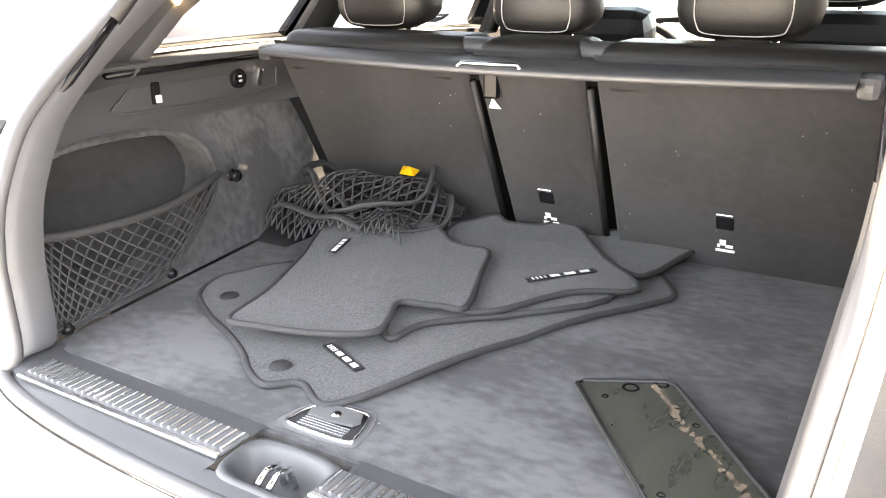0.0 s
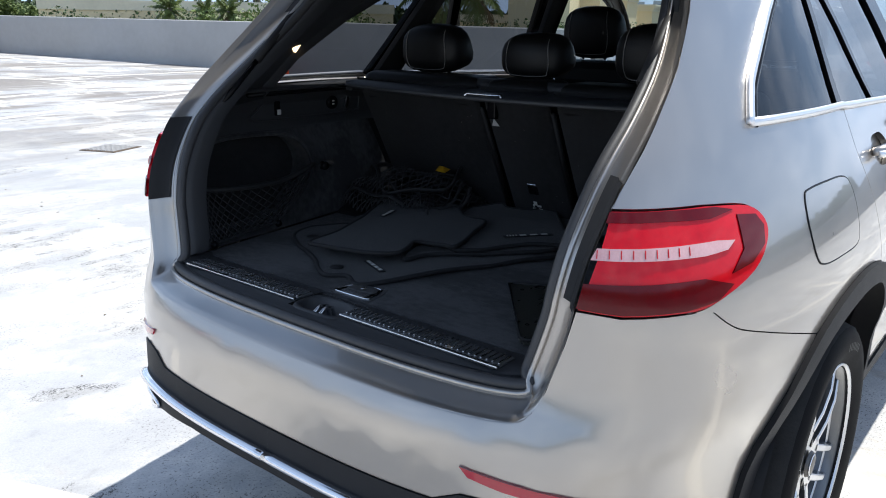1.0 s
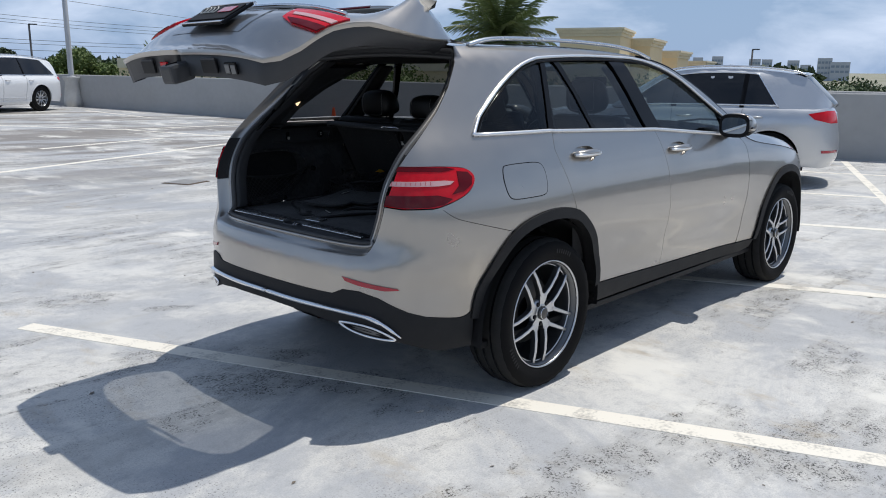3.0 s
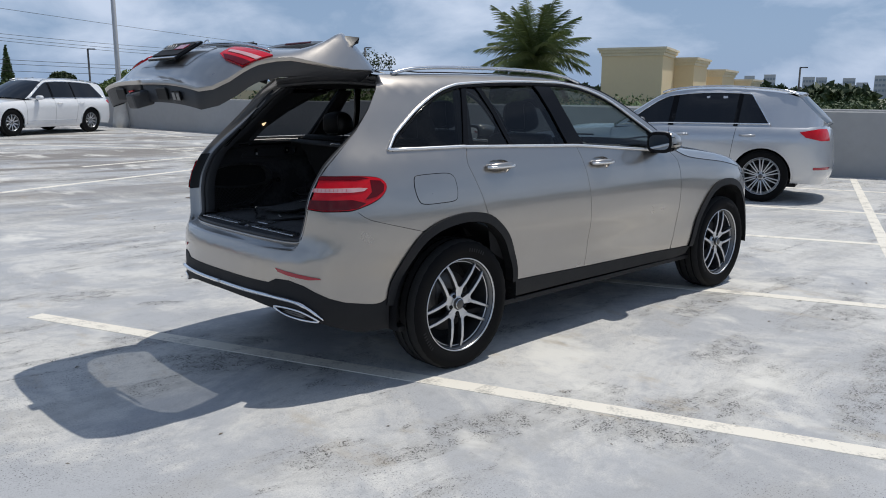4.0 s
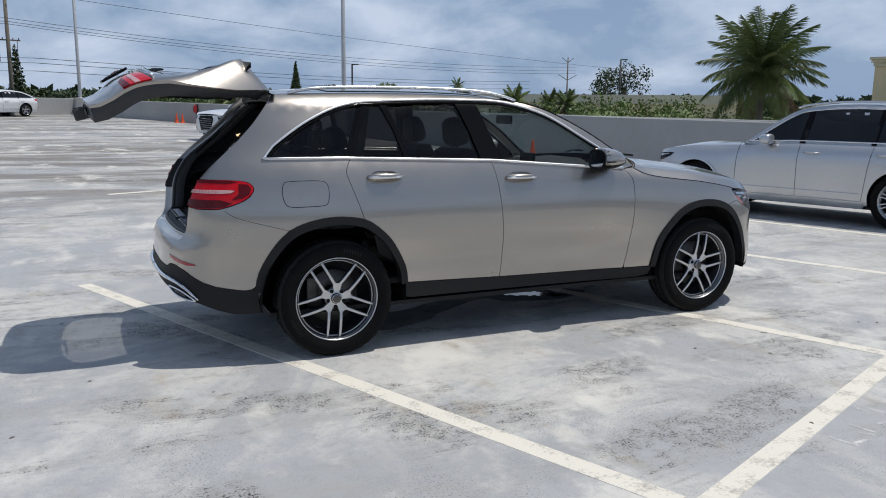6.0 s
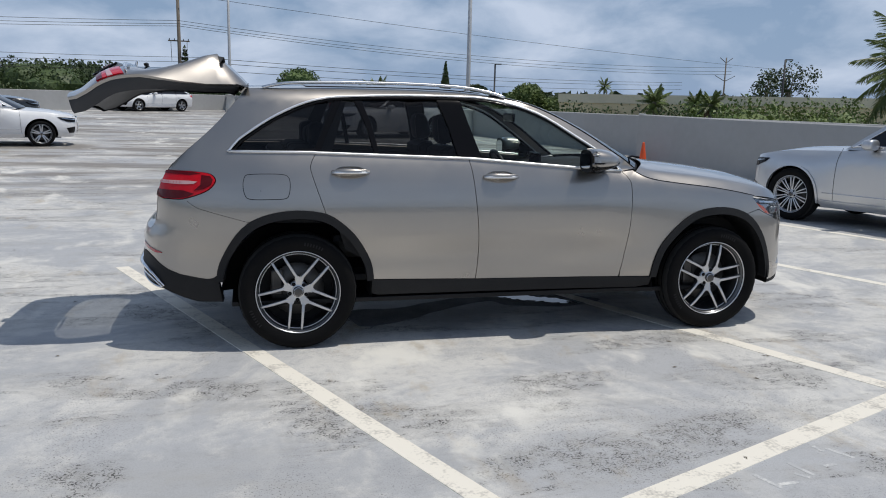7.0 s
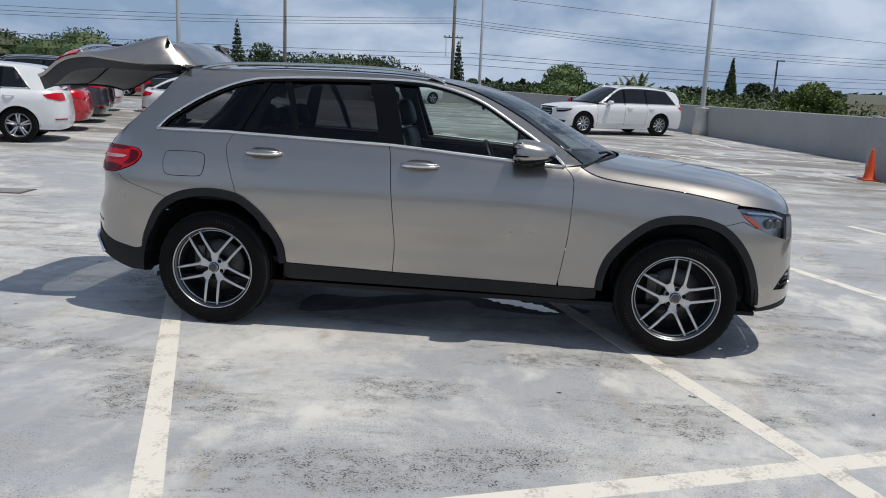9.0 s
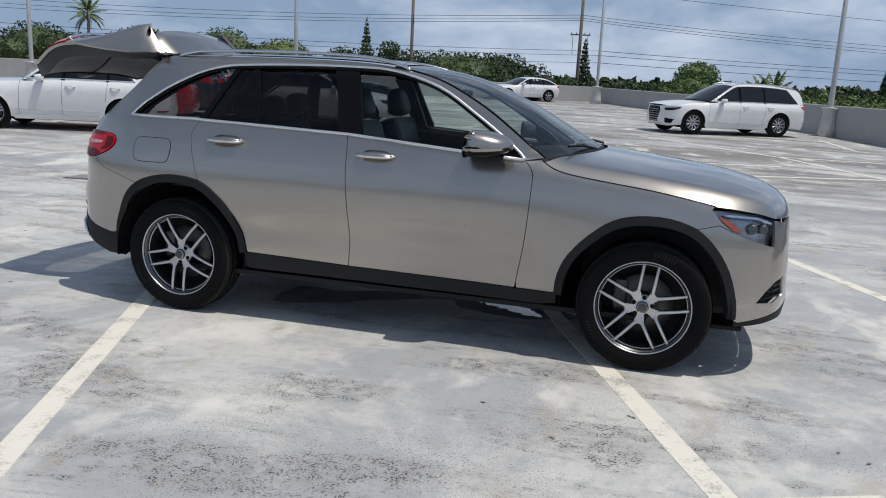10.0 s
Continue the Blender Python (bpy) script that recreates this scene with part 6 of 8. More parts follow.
floor_mat([(-.465, .484), (-.402, .508), (-.35, .497), (-.20, .42), (.05, .10), (.10, -.15), (-.01, -.262), (-.086, -.245), (-.24, -.148), (-.404, -.074), (-.56, -.018), (-.63, .018), (-.652, .048), (-.626, .095), (-.628, .12), (-.655, .15), (-.636, .197), (-.606, .236), (-.571, .297), (-.505, .43)], .793, "large black carpet floor mat lying lowest on the boot floor", 0.0,
          [("stud", -.604, .163, 0, 0), ("stud", -.447, .428, 0, 0), ("badge", -.535, .098, -114, .105)])
floor_mat([(-.36, .12), (.02, .20), (.14, .10), (.06, -.10), (-.14, -.182), (-.30, -.030), (-.385, .052), (-.455, .064)], .800, "black carpet floor mat under another mat", lambda x, y: .004)
floor_mat([(.18, -.0), (.235, -.10), (.247, -.258), (.14, -.242), (.018, -.212), (-.015, -.186), (.05, -.08), (.10, 0.02)], .800, "black carpet floor mat pushed against the seat back", lambda x, y: .012)
floor_mat([(.05, .25), (.105, .215), (.142, .182), (.112, .138), (.13, .066), (.19, .038), (.137, -.026), (.028, -.116), (-.088, -.22), (-.17, -.12), (-.325, -.004), (-.25, .10), (-.1, .2)], .811, "black carpet floor mat with a silver badge", lambda x, y: .004 + .10 * max(0, x - .02), [("badge", -.112, -.082, -39, .14)])
floor_mat([(-.57, .30), (-.456, .332), (-.296, .392), (-.173, .449), (-.079, .47), (.02, .30), (-.015, .235), (-.061, .184), (-.074, .136), (-.079, .088), (-.173, .053), (-.334, -.003), (-.345, .038), (-.369, .105), (-.424, .087), (-.486, .074), (-.533, .15), (-.569, .25)], .818, "black carpet floor mat on top of the pile", lambda x, y: .008 + .02 * max(0, x + .3), [("badge", -.20, .365, 18, .085)])


def build_cargo_net():
    net = empty("cargo_net", "bundled black elastic cargo net with a yellow tag", "cargo net")
    rnd = random.Random(5)
    cx, cy, cz = .02, .455, .845
    for k in range(5):
        ph, rx, ry = rnd.uniform(0, 6), rnd.uniform(.11, .15), rnd.uniform(.12, .165)
        ox, oy, oz = rnd.uniform(-.04, .04), rnd.uniform(-.05, .05), rnd.uniform(-.01, .055)
        pts = []
        for a in np.linspace(0, 2 * math.pi, 30)[:-1]:
            pts.append((cx + ox + rx * math.cos(a) * (1 + .15 * math.sin(3 * a + ph)), cy + oy + ry * math.sin(a) * (1 + .12 * math.cos(2 * a + ph)), max(.832, cz + oz + .028 * math.sin(2 * a + ph) + .014 * math.cos(5 * a))))
        tube("webbing", pts, .0105, M["netcord"], net, 8, True, flat=.5)
    # knotted mesh draped over the loops
    def drape(u, v):
        x = cx + (u - .5) * .33 + .02 * math.sin(7 * v)
        y = cy + (v - .5) * .40 + .02 * math.sin(6 * u)
        z = .828 + .085 * math.sin(math.pi * min(max(u, 0), 1)) ** .7 * math.sin(math.pi * min(max(v, 0), 1)) ** .7 + .016 * math.sin(11 * u + 6 * v) + .010 * math.sin(17 * v - 4 * u)
        return (x, y, z)
    for k in range(-9, 20):
        for sgn in (1, -1):
            pts = []
            for t in np.linspace(0, 1, 22):
                u = t
                v = (k + sgn * t * 9 + (0 if sgn > 0 else 9)) / 20
                if 0 <= v <= 1:
                    p = drape(u, v)
                    pts.append((p[0], p[1], p[2] + .003 * math.sin(40 * t)))
            if len(pts) > 3:
                tube("mesh_strand", pts, .0024, M["netcord"], net, 5)
    bm = bmesh.new()
    vs = [bm.verts.new(p) for p in ((.065, .385, .940), (.03, .372, .930), (.040, .340, .926), (.075, .345, .932), (.055, .362, .943))]
    bm.faces.new((vs[0], vs[1], vs[4])); bm.faces.new((vs[1], vs[2], vs[4])); bm.faces.new((vs[2], vs[3], vs[4])); bm.faces.new((vs[3], vs[0], vs[4]))
    bmesh.ops.solidify(bm, geom=bm.faces[:], thickness=.002)
    part("tag", bm, M["yellow"], net, "yellow folded tag")


def build_plate():
    """A dark plastic plate lying on the boot floor, scuffed and rusty along one edge."""
    pl = empty("plastic_plate", "scuffed dark plastic plate with a rusty edge on the boot floor", "plate")
    o2 = [(-.435, -.244), (-.424, -.250), (-.369, -.352), (-.376, -.370), (-.618, -.562), (-.640, -.566), (-.698, -.460), (-.692, -.446)]
    slab("plate", o2, .790, .010, M["platepl"], pl, bevel=.003)
    rim = [(x, y, .8015) for x, y in o2]
    tube("raised_edge", rim, .0035, M["clad"], pl, 6, True)
    ex, ey = Vector((-.369 + .424, -.352 + .250, 0)), Vector((-.692 + .435, -.446 + .244, 0))
    for u, v, r in ((.52, .05, .010), (.93, .02, .008), (.14, .13, .004), (.95, .35, .004), (.08, .80, .004), (.62, .90, .013)):
        p = Vector((-.424, -.250, .8005)) + ex * u + ey * v
        lathe("screw_hole", [(0, -.002), (r * .8, -.001), (r, .0012), (r * 1.25, 0)], M["gloss"], pl, 18, "z", p)
    rnd = random.Random(2)
    for k in range(60):
        t = k / 59
        p = Vector((-.384, -.352, .8008)) + Vector((-.23, -.185, 0)) * t + Vector((-.02, .035, 0)) * (.18 + .14 * math.sin(5 * t) + rnd.uniform(-.14, .14))
        r = rnd.uniform(.0016, .0062)
        bm = bmesh.new()
        bmesh.ops.create_circle(bm, cap_ends=True, radius=r, segments=9)
        for v in bm.verts:
            v.co = (v.co.x * rnd.uniform(.5, 1.5) + p.x, v.co.y * rnd.uniform(.5, 1.4) + p.y, p.z + .0004 + k * .00002)
        part("rust_patch", bm, M["rust"], pl)


build_cargo_net()
build_plate()
lat = slab("floor_handle", smooth_line([(-.716, .064), (-.69, .073), (-.655, .062), (-.636, .040), (-.628, -.024), (-.645, -.042), (-.69, -.054), (-.714, -.044)], 3, True), .786, .0012, M["tread"], SUV, "chrome-rimmed handle let into the boot floor")
rim = smooth_line([(-.707, .054), (-.69, .062), (-.66, .054), (-.645, .036), (-.638, -.020), (-.652, -.034), (-.69, -.044), (-.706, -.036)], 4, True)
slab("handle_well", rim, .7872, .0008, M["gloss"], lat)
tube("handle_rim", [(x, y, .788) for x, y in rim], .0022, M["chrome"], lat, 6, True)
slab("handle_flap", smooth_line([(-.680, .046), (-.655, .044), (-.645, .034), (-.641, -.012), (-.650, -.024), (-.674, -.026)], 2, True), .788, .003, M["tread"], lat, bevel=.001)
for k in range(4):
    slab("handle_rib", [(-.702 + k * .0055, .046), (-.700 + k * .0055, .046), (-.698 + k * .0055, -.028), (-.700 + k * .0055, -.028)], .788, .0015, M["satin"], lat)
lathe("handle_lock", [(0, .0015), (.006, .0015), (.008, 0)], M["satin"], lat, 16, "z", (-.662, .01, .7912))
lathe("key_slot", [(0, .0003), (.0028, .0003), (.003, 0)], M["gloss"], lat, 10, "z", (-.662, .01, .7928))


def boot_lint():
    """Pale specks of lint on the seat backs and the boot floor."""
    rnd = np.random.RandomState(3)
    V, F = [], []
    for k in range(66):
        s = rnd.uniform(.0004, .0011)
        y = rnd.uniform(-.55, .60)
        i = len(V)
        if k % 3:
            z = rnd.uniform(.82, 1.15)
            x = .162 - (z - .829) * .53 - .006
            V += [(x, y - s, z - s), (x, y + s, z - s), (x, y + s * .6, z + s), (x, y - s, z + s * .7)]
        else:
            x = rnd.uniform(-.70, .05)
            V += [(x - s, y - s, .7875), (x + s, y - s, .7875), (x + s, y + s * .6, .7875), (x - s * .6, y + s, .7875)]
        F.append((i, i + 1, i + 2, i + 3))
    tagged(obj("lint", V, F, M["stitch"], None, "", False), "pale specks of lint on the dark boot carpet", "lint", kind="stuff")


boot_lint()


# ---- the parking deck ----
def deck_z(x, y):
    """The deck is level round the car and climbs gently beyond the drain."""
    return 0.025 * max(0.0, -0.379 * x + 0.925 * y - 6.0)


def build_deck():
    e1, e2 = Vector((.925, .379, 0)), Vector((-.379, .925, 0))
    vs, fs = [], []
    us, vv = np.linspace(-60, 30, 60), list(np.linspace(-30, 6, 20)) + list(np.linspace(8, 62, 28))
    for v in vv:
        for u in us:
            p = e1 * u + e2 * v
            vs.append((p.x, p.y, deck_z(p.x, p.y)))
    n = len(us)
    for i in range(len(vv) - 1):
        for k in range(n - 1):
            fs.append((i * n + k, i * n + k + 1, (i + 1) * n + k + 1, (i + 1) * n + k))
    tagged(obj("deck", vs, fs, M["deck"], smooth=False), "worn white-coated roof deck of a car park with grey stains", "floor", kind="structure")


def stripe(a, b, w=.115, lift=.0042):
    a, b = Vector(a), Vector(b)
    d = (b - a).normalized()
    s = Vector((-d.y, d.x)) * w / 2
    n = max(2, int((b - a).length / .25))
    rnd = random.Random(int(a.x * 100) * 7 + int(b.y * 100))
    rows = []
    for k in range(n + 1):
        p = a.lerp(b, k / n)
        j = rnd.uniform(-.004, .004)
        q = [(p.x + s.x * t * (1 + j * 4), p.y + s.y * t * (1 + j * 4)) for t in (1.03, 1, -1, -1.03)]
        rows.append([(x, y, deck_z(x, y) + (lift if i in (1, 2) else .0)) for i, (x, y) in enumerate(q)])
    tagged(sheet("parking_line", rows, M["stripe"], None, "worn cream-white parking bay line painted on the deck", False), category="parking line", kind="structure", group="parking lines")


def wall_run(name, pts, h, thick, side, label, z_base=None):
    """A parapet along the points with a slightly proud coping."""
    n = len(pts)
    P = [Vector(p) for p in pts]
    offs = []
    for i in range(n):
        d = (P[min(i + 1, n - 1)] - P[max(i - 1, 0)]).normalized()
        offs.append(Vector((-d.y, d.x)) * side)
    rows = []
    for i in range(n):
        z = z_base if z_base is not None else deck_z(*P[i])
        p, q = P[i], P[i] + offs[i] * thick
        rows.append([(p.x, p.y, z - .3), (p.x, p.y, z + h[i] - .02), (p.x + offs[i].x * .02, p.y + offs[i].y * .02, z + h[i]), (q.x, q.y, z + h[i]), (q.x, q.y, z - .3)])
    V, F = [p for r in rows for p in r], []
    for i in range(n - 1):
        for k in range(4):
            F.append((i * 5 + k, i * 5 + k + 1, (i + 1) * 5 + k + 1, (i + 1) * 5 + k))
    F += [(0, 1, 2, 3, 4), tuple((n - 1) * 5 + k for k in (4, 3, 2, 1, 0))]
    return tagged(obj(name, V, F, M["concrete"], smooth=False), label, "parapet wall", kind="structure")


def along(a, b, n):
    return [(a[0] + (b[0] - a[0]) * k / n, a[1] + (b[1] - a[1]) * k / n) for k in range(n + 1)]


build_deck()
for a, b in (((-1.42, 1.86), (.68, -3.18)), ((1.35, 2.30), (3.95, -3.85)), ((3.75, 4.00), (6.6, -2.9)), ((6.30, 5.35), (8.75, -1.75)), ((8.9, 6.3), (11.4, -.8)),
             ((-3.0, -4.75), (3.16, -2.29)), ((3.16, -2.29), (5.67, -1.235)), ((5.67, -1.235), (13.0, 1.72)),
             ((2.31, 10.15), (7.4, 12.40)), ((5.72, 16.0), (7.35, 12.45)), ((2.5, 12.45), (5.5, 13.55)), ((8.0, 23.6), (8.3, 19.7)), ((2.26, 19.83), (5.72, 15.9)), ((-1.0, 8.7), (2.31, 10.15)), ((5.6, 15.95), (10.2, 16.5))):
    stripe(a, b, lift=.0022 if abs(b[0] - a[0]) > abs(b[1] - a[1]) else .0030)
# worn strokes of a painted bay mark, no longer to be read
bay = empty("bay_stencil", "worn white paint strokes of an old bay mark", "stencil")
for ax, ay, bx, by in [(2.271, -2.801, 2.328, -2.913), (1.994, -2.899, 2.027, -3.024), (1.772, -2.968, 1.813, -3.097), (1.954, -2.992, 1.992, -3.043), (1.819, -3.069, 1.914, -3.065), (2.13, -2.958, 2.203, -2.948), (2.225, -2.765, 2.234, -2.825)]:
    L = math.hypot(bx - ax, by - ay)
    px, py = -(by - ay) / L * .011, (bx - ax) / L * .011
    slab("stencil_bar", [(ax + px, ay + py), (bx + px, by + py), (bx - px, by - py), (ax - px, ay - py)], .0, .0009, M["faint"], bay)
WA, WB = [(9.55, 13.05), (10.62, 10.55), (13.3, 1.80), (17.2, -10.5)], [(19.5, -1.5), (11.15, 17.8), (8.72, 26.3), (3.6, 37.6), (-1.5, 46.9)]
wall_run("parapet_wall_near", WA, [1.36, 1.36, 1.25, 1.25], .22, 1, "plain grey concrete parapet with a pale top")
wall_run("parapet_wall_side", WB, [1.2, 1.23, 1.10, 1.0, .95], .22, -1, "long grey concrete parapet along the deck")
wall_run("parapet_wall_end", [(-1.5, 46.9), (-10.5, 39.7), (-30.0, 24.1), (-48, 9.7)], [.95, 1.02, 1.1, 1.1], .22, -1, "grey concrete parapet closing the far end of the deck")
wall_run("parapet_wall_back", [(17.2, -10.5), (-10, -28), (-48, 9.7)], [1.25, 1.25, 1.1], .22, -1, "grey concrete parapet behind the deck")
jb = block("wall_fitting", (.16, .10, .035), (9.62, 13.0, 1.425), M["label"], None, .006)
tagged(jb, "small white fitting on top of the parapet", "fitting")


def light_pole(x, y, h, ped, label):
    p = empty("lamp_post", label, "lamp post", Matrix.Translation((x, y, deck_z(x, y))), group="white lamp posts")
    if ped:
        lathe("plinth", [(0, 0), (.34, 0), (.30, .25), (.22, .85), (.27, .93), (.29, 1.0), (.24, 1.02), (0, 1.02)], M["capstone"], p, 20, "z", label="flared concrete plinth")
        lathe("plinth_cap", [(.29, .98), (.31, 1.0), (.29, 1.03), (.0, 1.03)], M["capstone"], p, 20, "z")
    lathe("shaft", [(.095, .0 if not ped else 1.0), (.09, 2.0), (.06, h), (0, h)], M["pole"], p, 14, "z")
    lathe("base_flange", [(.14, 1.03 if ped else .0), (.14, 1.05 if ped else .03), (.10, 1.06 if ped else .04)], M["pole"], p, 14, "z")
    block("lamp_head", (.55, .22, .08), (.28, 0, h), M["pole"], p, .02)


light_pole(8.62, 26.1, 10.5, True, "tall white lamp post on a flared plinth at the parapet")
light_pole(-1.15, 44.2, 11, True, "tall white lamp post by the far parapet corner")
light_pole(-13.0, 27.5, 10.5, True, "tall white lamp post among the parked cars")
light_pole(-24.2, 24.3, 10.5, True, "tall white lamp post beyond the parked cars")


def traffic_cone(x, y, s, label):
    c = empty("traffic_cone", label, "traffic cone", Matrix.Translation((x, y, deck_z(x, y))), group="orange cones")
    bm = bmesh.new()
    box(bm, (.36 * s, .36 * s, .035 * s), (0, 0, .0175 * s), .008)
    part("base", bm, M["cone"], c)
    lathe("body", [(.145 * s, .035 * s), (.13 * s, .05 * s), (.10 * s, .22 * s), (.065 * s, .44 * s), (.030 * s, .68 * s), (.024 * s, .70 * s), (.018 * s, .69 * s)], M["cone"], c, 24, "z")


traffic_cone(9.42, 12.45, .98, "faded orange traffic cone standing at the end of the parapet")
for x, y in ((3.45, 36.6), (3.2, 36.9)):
    traffic_cone(x, y, .7, "orange traffic cone far down the deck")
ex = empty("fire_extinguisher", "red fire extinguisher cabinet on a post by the parapet", "fire extinguisher", Matrix.Translation((4.12, 36.3, deck_z(4.12, 36.3))))
block("post", (.10, .12, .95), (0, 0, .475), M["black"], ex, .01)
block("cabinet", (.16, .18, .36), (-.08, 0, .72), M["extred"], ex, .02)
block("cabinet_door", (.01, .12, .20), (-.165, 0, .74), M["gloss"], ex, .004)

for gx, gy, turn in ((2.52, 7.15, 22), (-4.80, 4.13, 8)):
    grate = empty("drain_grate", "rusty drain grate set into the deck", "drain", Matrix.Translation((gx, gy, deck_z(gx, gy) + .002)) @ Matrix.Rotation(radians(turn), 4, "Z"), group="drain grates")
    block("grate_rim", (.46, .46, .012), (0, 0, .0), M["rust"], grate, .004)
    for k in range(8):
        block("grate_bar", (.40, .022, .008), (0, -.175 + .05 * k, .009), M["concrete"], grate, .002)
prnd = random.Random(4)
pud = smooth_line([(1.62, .40), (1.80, .34), (1.92, .22), (2.08, .12), (2.22, .0), (2.18, -.06), (2.02, .0), (1.88, .06), (1.76, .16), (1.66, .26)], 6, True)
pud = [(x + prnd.uniform(-.022, .022), y + prnd.uniform(-.022, .022)) for x, y in pud]
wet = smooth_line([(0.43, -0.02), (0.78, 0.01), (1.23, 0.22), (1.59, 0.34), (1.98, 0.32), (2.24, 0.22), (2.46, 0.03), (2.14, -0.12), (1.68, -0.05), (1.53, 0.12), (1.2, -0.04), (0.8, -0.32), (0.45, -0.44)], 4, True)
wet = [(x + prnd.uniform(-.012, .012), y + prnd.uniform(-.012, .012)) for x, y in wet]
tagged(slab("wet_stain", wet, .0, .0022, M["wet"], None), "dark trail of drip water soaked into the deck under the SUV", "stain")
tagged(slab("puddle", pud, .0, .004, M["water"], None), "shallow puddle of drip water under the SUV", "puddle")


def litter():
    """Dry leaf scraps and grit blown about the deck."""
    rnd = np.random.RandomState(12)
    V, F = [], []
    for k in range(150):
        x, y = rnd.uniform(-4, 6), rnd.uniform(-4.6, 7)
        if -1.1 < x < 3.8 and abs(y) < 1.05:
            continue
        a, s = rnd.uniform(0, 6.3), rnd.uniform(.006, .022)
        c, d = math.cos(a) * s, math.sin(a) * s
        z = deck_z(x, y) + .0015
        i = len(V)
        V += [(x - c, y - d, z), (x + d * .4, y - c * .4, z + s * .25), (x + c, y + d, z + .001), (x - d * .4, y + c * .4, z + s * .1)]
        F.append((i, i + 1, i + 2, i + 3))
    tagged(obj("litter", V, F, M["bark"], None, "", False), "scattered dry leaf scraps on the deck", "litter", kind="stuff")


litter()


# ---- planting ----
def ico():
    bm = bmesh.new()
    bmesh.ops.create_icosphere(bm, subdivisions=2, radius=1)
    bm.verts.ensure_lookup_table()
    v, f = np.array([tuple(p.co) for p in bm.verts]), [tuple(p.index for p in q.verts) for q in bm.faces]
    bm.free()
    return v, f


ICO_V, ICO_F = ico()


def leaves(name, blobs, n, size, mat, parent=None, seed=1, label="", flat=.6, core=.80):
    """A crown of many small leaf clumps: blobs are (x, y, z, rx, ry, rz)."""
    rnd = np.random.RandomState(seed)
    vol = np.array([b[3] * b[4] * b[5] for b in blobs])
    vol = vol ** .67 / (vol ** .67).sum()
    which = rnd.choice(len(blobs), n, p=vol)
    B = np.array(blobs)[which]
    d = rnd.normal(size=(n, 3))
    d /= np.linalg.norm(d, axis=1)[:, None]
    r = rnd.uniform(.25, 1.05, n) ** .5
    c = B[:, :3] + d * B[:, 3:] * r[:, None]
    a = rnd.normal(size=(n, 3)); a /= np.linalg.norm(a, axis=1)[:, None]
    b = np.cross(a, rnd.normal(size=(n, 3))); b /= np.linalg.norm(b, axis=1)[:, None] + 1e-9
    s = size * rnd.uniform(.5, 1.25, n)[:, None]
    V = np.stack([c - a * s, c + b * s * flat, c + a * s, c - b * s * flat], 1).reshape(-1, 3)
    F = [(4 * k, 4 * k + 1, 4 * k + 2, 4 * k + 3) for k in range(n)]
    if core > 0:
        # the dense heart of each clump of leaves
        V = [V]
        at = 4 * n
        for q in blobs:
            lump = ICO_V * (core * (1 + .22 * (rnd.rand(len(ICO_V), 1) - .5))) * np.array(q[3:]) + np.array(q[:3])
            V.append(lump)
            F += [tuple(i + at for i in f) for f in ICO_F]
            at += len(ICO_V)
        V = np.concatenate(V)
    return obj(name, V, F, mat, parent, label, False)


def at_bearing(az, dist, base=(1.5, -5.4)):
    return base[0] + dist * math.cos(radians(az)), base[1] + dist * math.sin(radians(az))


def height_at(el, dist):
    return 1.5 + dist * math.tan(radians(el))


def land(x, y):
    return -7.0 + .0125 * max(0.0, math.hypot(x, y) - 60)


def build_land():
    vs, fs = [], []
    rings = (12, 60, 120, 220, 400, 800, 1600, 3200)
    n = 48
    for r in rings:
        for k in range(n):
            a = 2 * math.pi * k / n
            x, y = r * math.cos(a), r * math.sin(a)
            vs.append((x, y, land(x, y)))
    for i in range(len(rings) - 1):
        for k in range(n):
            fs.append((i * n + k, i * n + (k + 1) % n, (i + 1) * n + (k + 1) % n, (i + 1) * n + k))
    tagged(obj("ground", vs, fs, M["earth"]), "flat scrubby land far below the deck", "ground", kind="structure")


build_land()


def tree(az, dist, el_top, width, mat="leaf", seed=1, label="broad green tree beyond the parapet", n=7000, depth=None):
    """A broad crown on a forked trunk; its top reaches the given elevation."""
    x, y = at_bearing(az, dist)
    zt, zb = height_at(el_top, dist), land(x, y)
    t = empty("tree", label, "tree", Matrix.Translation((x, y, zb)), group="trees")
    H = zt - zb
    rnd = random.Random(seed)
    r = width / 2
    blobs = []
    for k in range(11):
        a = rnd.uniform(0, 2 * math.pi)
        q = rnd.uniform(.0, .72) * r
        z = H * rnd.uniform(.55, .88) - q * .25
        s = rnd.uniform(.32, .5) * r
        blobs.append((q * math.cos(a), q * math.sin(a), min(z, H - s * .62), s, s, s * .62))
    blobs.append((0, 0, H - r * .36, r * .5, r * .5, r * .36))
    tube("trunk", [(0, 0, 0), (.1, 0, H * .3), (0, .1, H * .6)], [r * .09, r * .07, r * .04], M["bark"], t, 8)
    for k in range(4):
        b = blobs[k]
        tube("limb", [(0, .05, H * .35), (b[0] * .5, b[1] * .5, b[2] * .8), (b[0], b[1], b[2])], [r * .045, r * .03, r * .012], M["bark"], t, 6)
    leaves("crown", blobs, int(n * 2.6), max(.12, dist * .0018), M[mat], t, seed, core=.80 if n > 2000 else 0)
    return t


